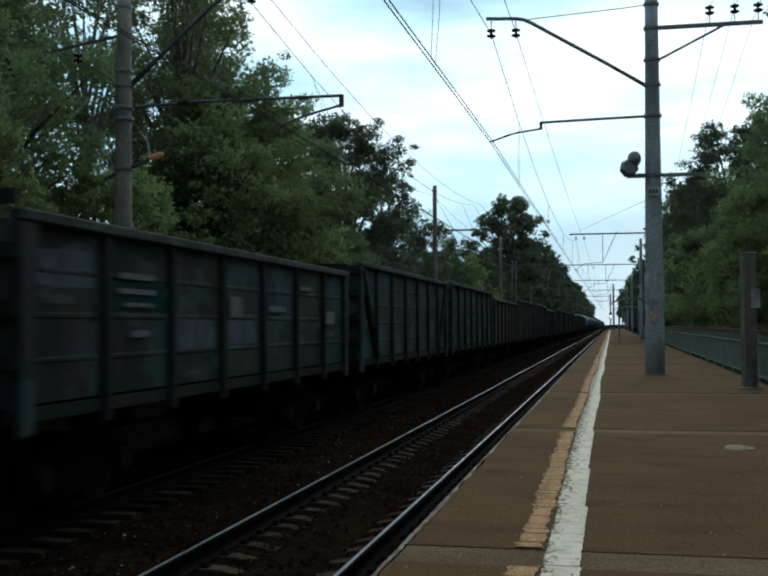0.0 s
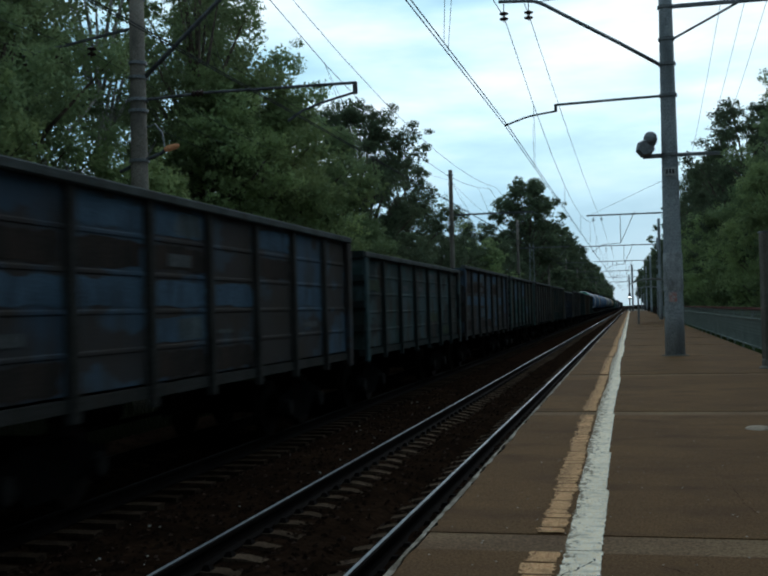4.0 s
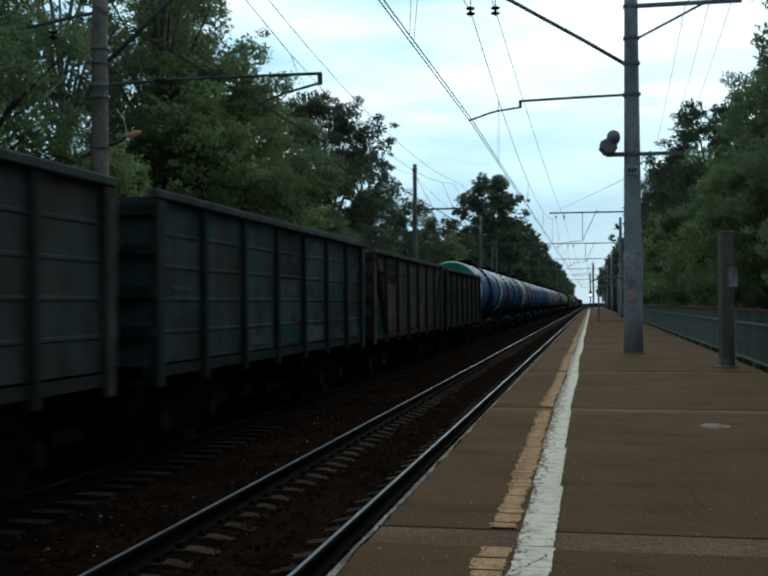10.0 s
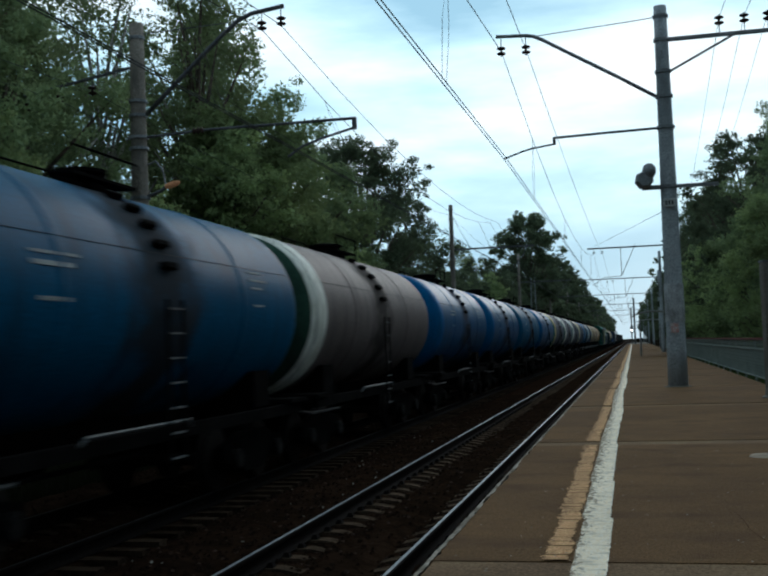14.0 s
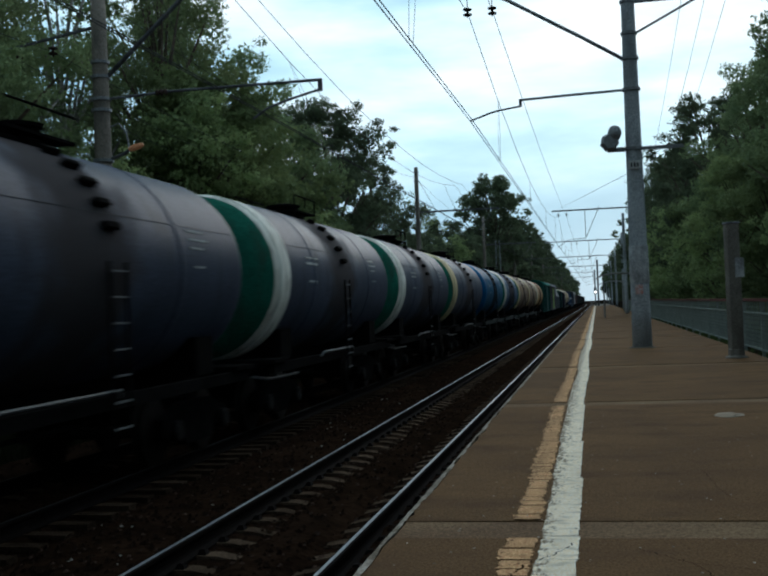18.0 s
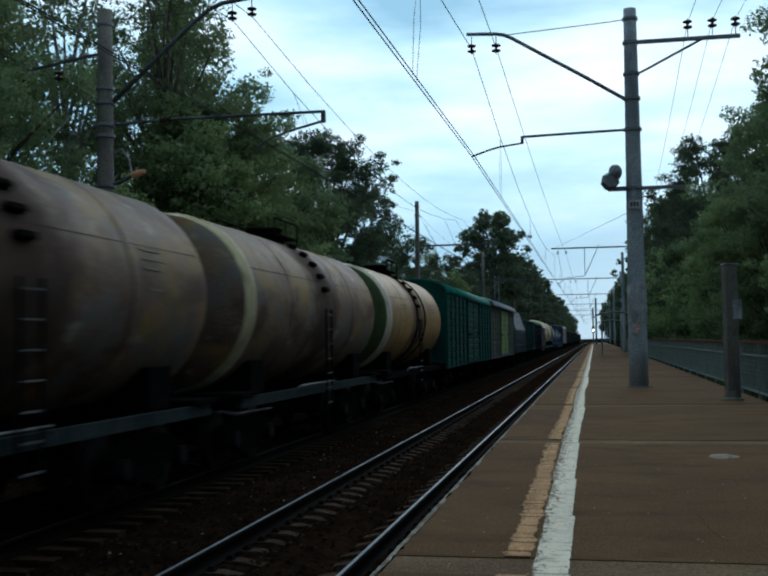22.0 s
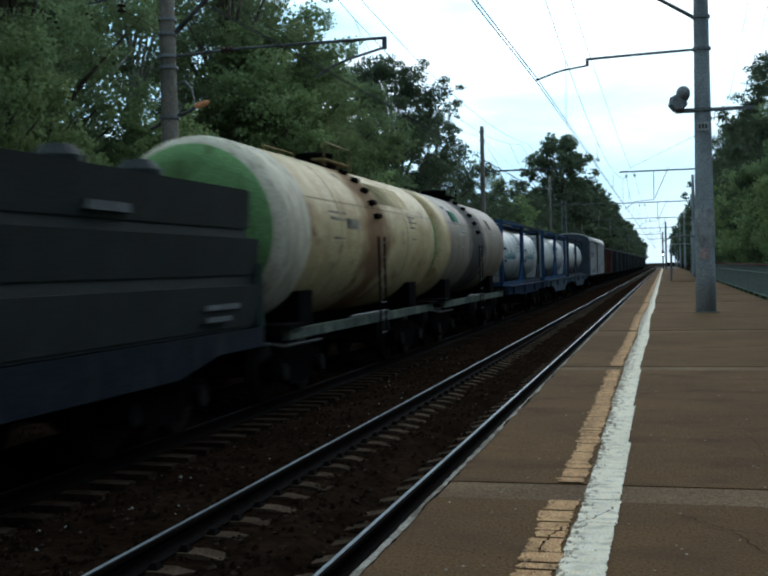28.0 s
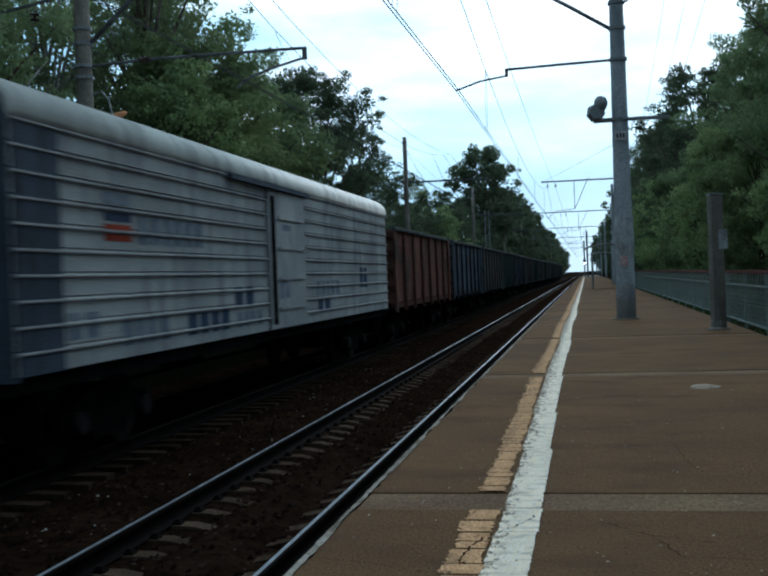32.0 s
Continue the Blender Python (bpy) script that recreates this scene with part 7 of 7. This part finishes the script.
for k in (6, 8, 4, 0, 11, 5, 1, 10, 1, 3, 5, 13, 12, 5, 0, 9, 7):
    s = take(k, s, GONDOLA)
s = put(tank_wagon("blue tank wagon with a green end and white hoop", "blue", "green_end", "white_band", strap=True, zone=0.06, wide=0.32, H=5.68), 231.3, 12.02)
s = put_tank(tank_wagon("navy tank wagon with a dark green end and white hoop", "navy", "dark_green_end", "white_band", zone=0.02, wide=0.2), s)
s = put_tank(tank_wagon("teal-blue tank wagon with faded stencils", "teal_blue", "teal_blue", None), s)
s = put(tank_wagon("brown-grey tank wagon with a green end and white hoop", "brown_grey", "dark_green_end", "white_band", marks=False, zone=0.02, wide=0.58, H=5.68), s, 12.02)
bt = tank_wagon("glossy dusty-blue tank wagon with a bright blue front end", "blue_dusty", "blue", None, zone=0.34)
s = put_tank(bt, s)
s = put_tank(copy_thing(bt, Matrix()), s)
s = put_tank(tank_wagon("teal-blue tank wagon without hoops", "teal_blue", "teal_blue", None, marks=True), s)
s = put_tank(copy_thing(bt, Matrix()), s)
s = put_tank(tank_wagon("slate-grey tank wagon with a green end and cream hoop", "slate", "green_end", "cream_band", zone=0.02, wide=0.42, mid=0.42), s)
sl = tank_wagon("slate-grey tank wagon with a green end and white hoop", "slate", "green_end", "white_band", zone=0.02, wide=0.6)
s = put_tank(sl, s)
s = put_tank(copy_thing(sl, Matrix()), s)
s = put_tank(tank_wagon("grimy slate tank wagon with a cream hoop", "slate", "green_end", "cream_band", marks=False, zone=0.02, wide=0.75, mid=0.5, H=5.5), s)
s = put_tank(tank_wagon("dusty blue tank wagon with a dark strap", "teal_blue", "blue", None, strap=True, sill="sill_light", zone=0.34), s)
s = put_tank(tank_wagon("grimy blue tank wagon with a broad white hoop", "dirty_blue", "green_end", "white_band", sill="sill_light", zone=0.02, wide=0.42), s)
s = put_tank(tank_wagon("rusty cream tank wagon with a green end and cream hoop", "rust_cream", "green_end", "cream_band", mark_mat="ink_dim", sill="sill_light", zone=0.02, wide=0.46), s)
s = put_tank(tank_wagon("rusty cream tank wagon with yellowed hoop", "rust_cream", "rust_cream", "cream_band", sill="sill_light", marks=False, zone=0.02, wide=0.16), s)
s = put_tank(tank_wagon("ochre tank wagon with an olive end and white hoop", "ochre", "olive_end", "dusty_band", mark_mat="ink_dim", strap=True, zone=0.02, wide=0.28, straps=(-0.3, 1.2)), s)
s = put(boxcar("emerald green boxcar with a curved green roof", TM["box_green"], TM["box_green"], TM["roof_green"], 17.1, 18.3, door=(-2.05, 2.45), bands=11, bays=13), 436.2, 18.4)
s = put(boxcar("faded green and mauve boxcar with a grey roof", TM["box_olive"], TM["box_mauve"], TM["roof_grey"], 16.7, 17.6, 3.9, 4.4, (-2.2, 3.0), 9, 12, TM["box_mauve"], TM["box_door"], 16), 454.1, 17.6)
s = put(hopper("grey covered hopper wagon with sloping ridged top"), 471.5, 11.3)
s = put(gondola("teal gondola wagon with ribbed sides", TM["gon_teal"], TM["rib_teal"]), 482.15, 13.92)
BLACK_MARKS = []
# (panel, share across it, width, height of the foot, height, letters): stencils in white paint
for k, f, wd, z, h, n in ((0, 0.42, 0.9, 3.05, 0.16, 4), (0, 0.2, 1.1, 2.42, 0.2, 5), (0, 0.2, 0.8, 1.95, 0.24, 1), (0, 0.2, 0.5, 1.76, 0.1, 1), (1, 0.12, 1.45, 2.48, 0.28, 7), (1, 0.7, 0.4, 3.0, 0.1, 1), (1, 0.75, 0.4, 2.86, 0.1, 1), (1, 0.7, 0.45, 1.95, 0.18, 2),
                          (2, 0.1, 0.4, 2.98, 0.12, 2), (2, 0.6, 0.5, 2.92, 0.1, 2), (5, 0.1, 1.4, 2.82, 0.22, 5), (5, 0.1, 0.35, 2.5, 0.1, 1), (5, 0.12, 0.4, 2.3, 0.1, 1), (5, 0.3, 0.9, 1.86, 0.1, 1), (5, 0.15, 1.2, 1.7, 0.09, 1), (5, 0.2, 1.1, 1.55, 0.09, 1),
                          (6, 0.1, 1.35, 2.78, 0.2, 5), (6, 0.12, 1.4, 2.2, 0.34, 6), (6, 0.1, 1.0, 1.82, 0.12, 1)):
    n = max(n, round(wd / 0.2))
    for j in range(n):
        BLACK_MARKS.append((-6.39 + 1.826 * (k + f) + wd * j / n, z + 0.15 * h, wd / n * 0.66, h * 0.7, "mark_dim"))
black = gondola("blue-black gondola wagon with white stencils and a red mark", TM["gon_black"], TM["rib_black"], marks=BLACK_MARKS, ridges=1, top=3.48)
yb = -6.39 + 1.826 * 4.5
for name_, mat_, dz, shape in (("red_emblem", "mark_red", 2.95, [(0.3 * math.cos(0.63 * k), 0.3 * math.sin(0.63 * k) - 0.1) for k in range(10)]), ("white_emblem", "mark_faint", 2.28, [(-0.32, 0.3), (0.32, 0.3), (0.14, -0.05), (0, -0.3), (-0.14, -0.05)])):
    part(name_, outline(bmesh.new(), 1.507, 1.512, [(yb + y, dz + z) for y, z in shape]), TM[mat_], black, "painted emblem")
s = put(black, 496.4, 13.75)
s = put(drab_wagon("dark olive special wagon with a low ridged body"), 509.2, 11.4)
s = put(tank_wagon("cream-white tank wagon with a grass-green end", "cream", "dusty_band", None, zone=1.0, sill="sill_pale", disc="grass_end", rail_mat="walk_cream", mark_mat="ink_dim", fields=((0.7, 3.3, 28, 22, "tan_field", "tan repainted field"), (-2.2, -1.3, 4, 7, "ink_dim", "bar of dark lettering")), H=5.68), 521.3, 12.02)
s = put(tank_wagon("dusty grey tank wagon with an olive end and a dark spill", "grey_cream", "cream", None, zone=0.75, sill="sill_pale", disc="grass_end", fields=((-3.6, -2.5, 24, 14, "green_field", "green stencilled field"), (-4.0, -2.9, 40, 4, "mark", "bar of white lettering"), (2.6, 3.1, 22, 14, "patch_brown", "rust-brown patch")), H=5.68), 533.3, 12.02)
s = put_loaded(container_wagon("dark blue flat wagon under two white tank containers", 13.7, ("iso_blue", "iso_dark"), "flat_blue", (1, 1), False), 545.4, 13.8)
s = put_loaded(container_wagon("grey-blue fish-bellied wagon under two white tank containers", 14.6, ("iso_blue", "iso_blue"), "flat_grey", (0, 2)), 559.15, 14.6)
s = put_loaded(container_wagon("grey flat wagon under two dark-framed tank containers", 14.6, ("iso_dark", "iso_dark"), "flat_grey", (0, 0)), 573.5, 14.6)
s = put(reefer("dusty white refrigerated wagon with ridged sides"), 589.3, 21.0)
s = put(gondola("red-brown gondola wagon with ribbed sides", TM["gon_brown"], TM["rib_brown"]), 610.5, 13.92)
for k in (2, 5, 0, 2, 5, 0, 1, 0, 5, 2, 0, 5, 1, 0, 2):
    s = take(k, s, 13.92)

# ---- pieces of the tracks and the platform ----


def sleeper_mesh(name, mat):
    bm = bmesh.new()
    pts = [(-1.35, -0.26), (-1.35, -0.0), (-0.55, -0.0), (-0.3, -0.05), (0.3, -0.05), (0.55, 0.0), (1.35, 0.0), (1.35, -0.26)]
    sweep(bm, [(x, z) for x, z in pts], -0.12, 0.12)
    for v in bm.verts:
        if v.co.z > -0.1:
            v.co.y *= 0.82
    me = bpy.data.meshes.new(name)
    bm.to_mesh(me)
    bm.free()
    me.materials.append(mat)
    return me


def clip_mesh():
    bm = boxes((-0.045, 0.045, -0.06, 0.06, 0.0, 0.05))
    for v in bm.verts:
        if v.co.z > 0.02:
            v.co.x *= 0.5
            v.co.y *= 0.6
    me = bpy.data.meshes.new("rail_clip")
    bm.to_mesh(me)
    bm.free()
    me.materials.append(M["rail_side"])
    return me


def lay_sleepers(tr, near, far_end, start, clips, mat):
    me, cm = sleeper_mesh("sleeper", mat), clip_mesh()
    rr = random.Random(9)
    y, k = start, 0
    rest = bmesh.new()
    while y < far_end:
        if k < near:
            o = link("sleeper", me, None, tr)
            o.location, o.rotation_euler = (rr.uniform(-0.03, 0.03), y, -0.175), (0, 0, rr.uniform(-0.012, 0.012))
            if k < clips:
                for sd in (-0.9125, -0.6825, 0.6825, 0.9125):
                    c = link("rail_clip", cm, None, tr)
                    c.location = (sd, y, -0.175)
        else:
            box(rest, -1.35, 1.35, y - 0.1, y + 0.1, -0.35, -0.175)
        y += 0.545 + rr.uniform(-0.015, 0.015)
        k += 1
    part("far_sleeper_run", rest, mat, tr)["kind"] = "stuff"


lay_sleepers(track_near, 220, 330, 2.0, 70, M["sleeper"])
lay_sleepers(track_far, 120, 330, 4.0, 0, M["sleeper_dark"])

# platform slabs: asphalt fields with concrete cross strips, joints and a chipped edge
rp = random.Random(31)
STRIPS = [(-8.0, 0.4), (-1.2, 0.4), (5.5, 0.42), (12.4, 0.42)] + [(12.4 + 6.85 * k, 0.35) for k in range(1, 30)]


def slab(y0, y1, x0, x1, mat, name, label="", z=0.0):
    """A slab with slightly uneven, chipped borders."""
    n = max(2, int((y1 - y0) / 0.18)) if y0 < 40 else 4
    left = [(x0 + (rp.uniform(-0.025, 0.018) if x0 == EDGE_X else 0), y0 + (y1 - y0) * k / n) for k in range(n + 1)]
    bm = bmesh.new()
    top = [bm.verts.new((x, y, z)) for x, y in left]
    mid_ = [bm.verts.new((x + 0.0, y, z - 0.28)) for x, y in left]
    rt_ = [bm.verts.new((x1, y, z)) for _, y in left]
    rb_ = [bm.verts.new((x1, y, z - 0.28)) for _, y in left]
    for k in range(n):
        bm.faces.new((top[k], rt_[k], rt_[k + 1], top[k + 1]))
        bm.faces.new((mid_[k], top[k], top[k + 1], mid_[k + 1]))
        bm.faces.new((rt_[k], rb_[k], rb_[k + 1], rt_[k + 1]))
    bm.faces.new((top[0], mid_[0], rb_[0], rt_[0]))
    bm.faces.new((top[n], rt_[n], rb_[n], mid_[n]))
    bmesh.ops.recalc_face_normals(bm, faces=bm.faces)
    return part(name, bm, mat, platform, label)


for (a, wa), (b, wb) in zip(STRIPS, STRIPS[1:]):
    gap = 0.009
    slab(a + wa + gap, b - gap, EDGE_X, 2.95, M["asphalt"], "asphalt_slab", "worn brown asphalt field", rp.uniform(-0.004, 0.004))
    slab(a + gap, a + wa - gap, EDGE_X + rp.uniform(-0.01, 0.01), 2.95, M["strip"], "joint_strip", "grey-brown concrete cross strip", -0.006)
# thin pale broken lip along the edge
for (a, wa), (b, wb) in zip(STRIPS[1:12], STRIPS[2:13]):
    bm, prev, wd = bmesh.new(), None, 0.02
    n = int((b - a) / 0.06)
    for k in range(n + 1):
        y = a + (b - a) * k / n
        wd = min(0.034, max(0.006, wd + rp.uniform(-0.009, 0.009)))
        row = [bm.verts.new(c) for c in ((EDGE_X - 0.028, y, -0.045 - rp.uniform(0, 0.03)), (EDGE_X - 0.028 + rp.uniform(0, 0.008), y, 0.004), (EDGE_X - 0.02 + wd, y, 0.0045))]
        if prev:
            bm.faces.new((prev[0], prev[1], row[1], row[0]))
            bm.faces.new((prev[1], prev[2], row[2], row[1]))
        prev = row
    part("chipped_lip", bm, M["chip"], platform, "pale chipped concrete edge")


def painted(name, x0, x1, y0, y1, mat, seed, wob, z, label, cell=0.06):
    """A painted stripe with frayed sides."""
    g = random.Random(seed)
    n = max(3, int((y1 - y0) / cell))
    bm = bmesh.new()
    rows = []
    for k in range(n + 1):
        y = y0 + (y1 - y0) * k / n
        rows.append((bm.verts.new((x0 + g.uniform(-wob, wob), y, z)), bm.verts.new((x1 + g.uniform(-wob, wob), y, z))))
    for p, q in zip(rows, rows[1:]):
        bm.faces.new((p[0], p[1], q[1], q[0]))
    return part(name, bm, mat, platform, label)


gl = random.Random(5)


def line_x(y):
    """The middle of the hand-painted white line, which drifts along the platform."""
    return -0.285 - 0.0075 * min(max(y - 5.8, 0.0), 7.0) + (0.02 * math.sin(y * 0.45) if y > 13 else 0.0)


for k, ((a, wa), (b, wb)) in enumerate(zip(STRIPS, STRIPS[1:])):
    dense = a < 30
    y0, y1 = a + 0.005, b - 0.005
    # the white line is laid in lengths that do not quite meet
    while y0 < y1 - 0.1:
        ln = min(gl.uniform(1.0, 2.4) if dense else 6.0, y1 - y0)
        d = gl.uniform(-0.012, 0.012)
        c = line_x(y0 + ln / 2) + d
        painted("white_line", c - 0.095, c + 0.092, y0, y0 + ln - 0.004, M["white_line"], int(y0 * 100), 0.005 if dense else 0.0, 0.0075, "worn white safety line", 0.03 if dense else 2.0)
        y0 += ln
    y0 = a + wa + 0.02
    while y0 < b - 0.12:
        if a > 48:
            painted("orange_stripe", line_x(y0) - 0.26, line_x(y0) - 0.11, y0, b - 0.02, M["yellow_line"], 3, 0, 0.006, "", 3.0)
            break
        ln = min(gl.uniform(0.10, 0.34), b - y0 - 0.02)
        c = line_x(y0)
        x0 = c - 0.262 + gl.uniform(-0.018, 0.02)
        if gl.random() < 0.99:
            painted("orange_patch", x0, c - 0.108 + gl.uniform(-0.02, 0.004), y0, y0 + ln - gl.uniform(0.006, 0.03), M["yellow_line"], int(y0 * 77), 0.014, 0.006, "flaking orange warning patch", 0.03)
        y0 += ln


def crack(pts, w=0.006):
    bm = bmesh.new()
    prev = None
    g = random.Random(len(pts) + int(pts[0][1] * 10))
    fine = []
    for (x0, y0), (x1, y1) in zip(pts, pts[1:]):
        for k in range(8):
            f = k / 8
            fine.append((x0 + (x1 - x0) * f + g.uniform(-0.012, 0.012), y0 + (y1 - y0) * f + g.uniform(-0.012, 0.012)))
    for x, y in fine:
        ww = w * g.uniform(0.4, 1.2)
        row = (bm.verts.new((x - ww, y - ww * 0.6, 0.0088)), bm.verts.new((x + ww, y + ww * 0.6, 0.0088)))
        if prev:
            bm.faces.new((prev[0], prev[1], row[1], row[0]))
        prev = row
    return part("crack", bm, M["crack"], platform, "dark crack in the asphalt")


for pts, wide in (([(-0.22, 5.32), (-0.3, 5.1), (-0.42, 4.9), (-0.47, 4.7), (-0.49, 4.5), (-0.45, 4.42)], 0.005), ([(0.1, 5.2), (0.3, 4.95), (0.62, 4.8)], 0.0025), ([(0.3, 4.95), (0.42, 4.6), (0.9, 4.5)], 0.0025), ([(0.5, 5.2), (0.85, 5.36), (1.3, 5.42)], 0.002),
                  ([(-1.1, 4.5), (-0.8, 4.42), (-0.6, 4.3)], 0.002), ([(0.9, 9.3), (1.4, 9.1), (2.1, 9.25)], 0.002), ([(-0.41, 8.1), (-0.2, 8.12)], 0.003), ([(-0.41, 9.8), (-0.2, 9.78)], 0.003), ([(-0.41, 6.9), (-0.2, 6.88)], 0.003), ([(0.6, 7.6), (0.62, 6.9), (0.7, 6.4)], 0.0016)):
    crack(pts, wide)
# pale grit trodden into the asphalt
gg = random.Random(63)
vs, fs = [], []
for k in range(420):
    x, y, r = gg.uniform(EDGE_X + 0.1, 2.6), 3.4 + 11 * gg.random() ** 1.6, gg.uniform(0.003, 0.009)
    i = len(vs)
    for j in range(4):
        q = j * 1.57 + gg.uniform(-0.4, 0.4)
        vs.append((x + r * math.cos(q), y + 1.4 * r * math.sin(q), 0.009))
    vs.append((x, y, 0.009 + r * 0.5))
    fs += [(i + j, i + (j + 1) % 4, i + 4) for j in range(4)]
tagged(link("platform_grit", mesh_from("platform_grit", vs, fs, M["chip"]), None), "pale grit trodden into the asphalt", "grit", kind="stuff")

patch = lathe(bmesh.new(), [(0.0, 0.022), (0.09, 0.02), (0.13, 0.01), (0.15, 0.0)], 22, "z")
for v in patch.verts:
    v.co.y *= 1.2 + 0.7 * noise.noise((v.co.x * 14, v.co.y * 6, 0))
    v.co.x *= 1.0 + 0.6 * noise.noise((v.co.x * 15, v.co.y * 5, 3))
po = part("mortar_patch", patch, M["mortar"])
po.location = (1.17, 11.05, 0)
tagged(po, "pale flattened lump of mortar on the asphalt", "mortar patch")


def motions():
    """The train rolls past at about 64 to 66 km/h."""
    run = [(0, 0.0), (3, 53.2), (6, 106.4), (9, 159.7), (12, 213.4), (15, 267.8), (18, 322.8), (21, 378.0), (24, 433.1), (27, 488.15), (30, 543.2), (32, 579.9)]
    for w, s in TRAIN:
        walk(w, [(t, pose(FAR_X, s - d, RAIL_Z)) for t, d in run])


motions()
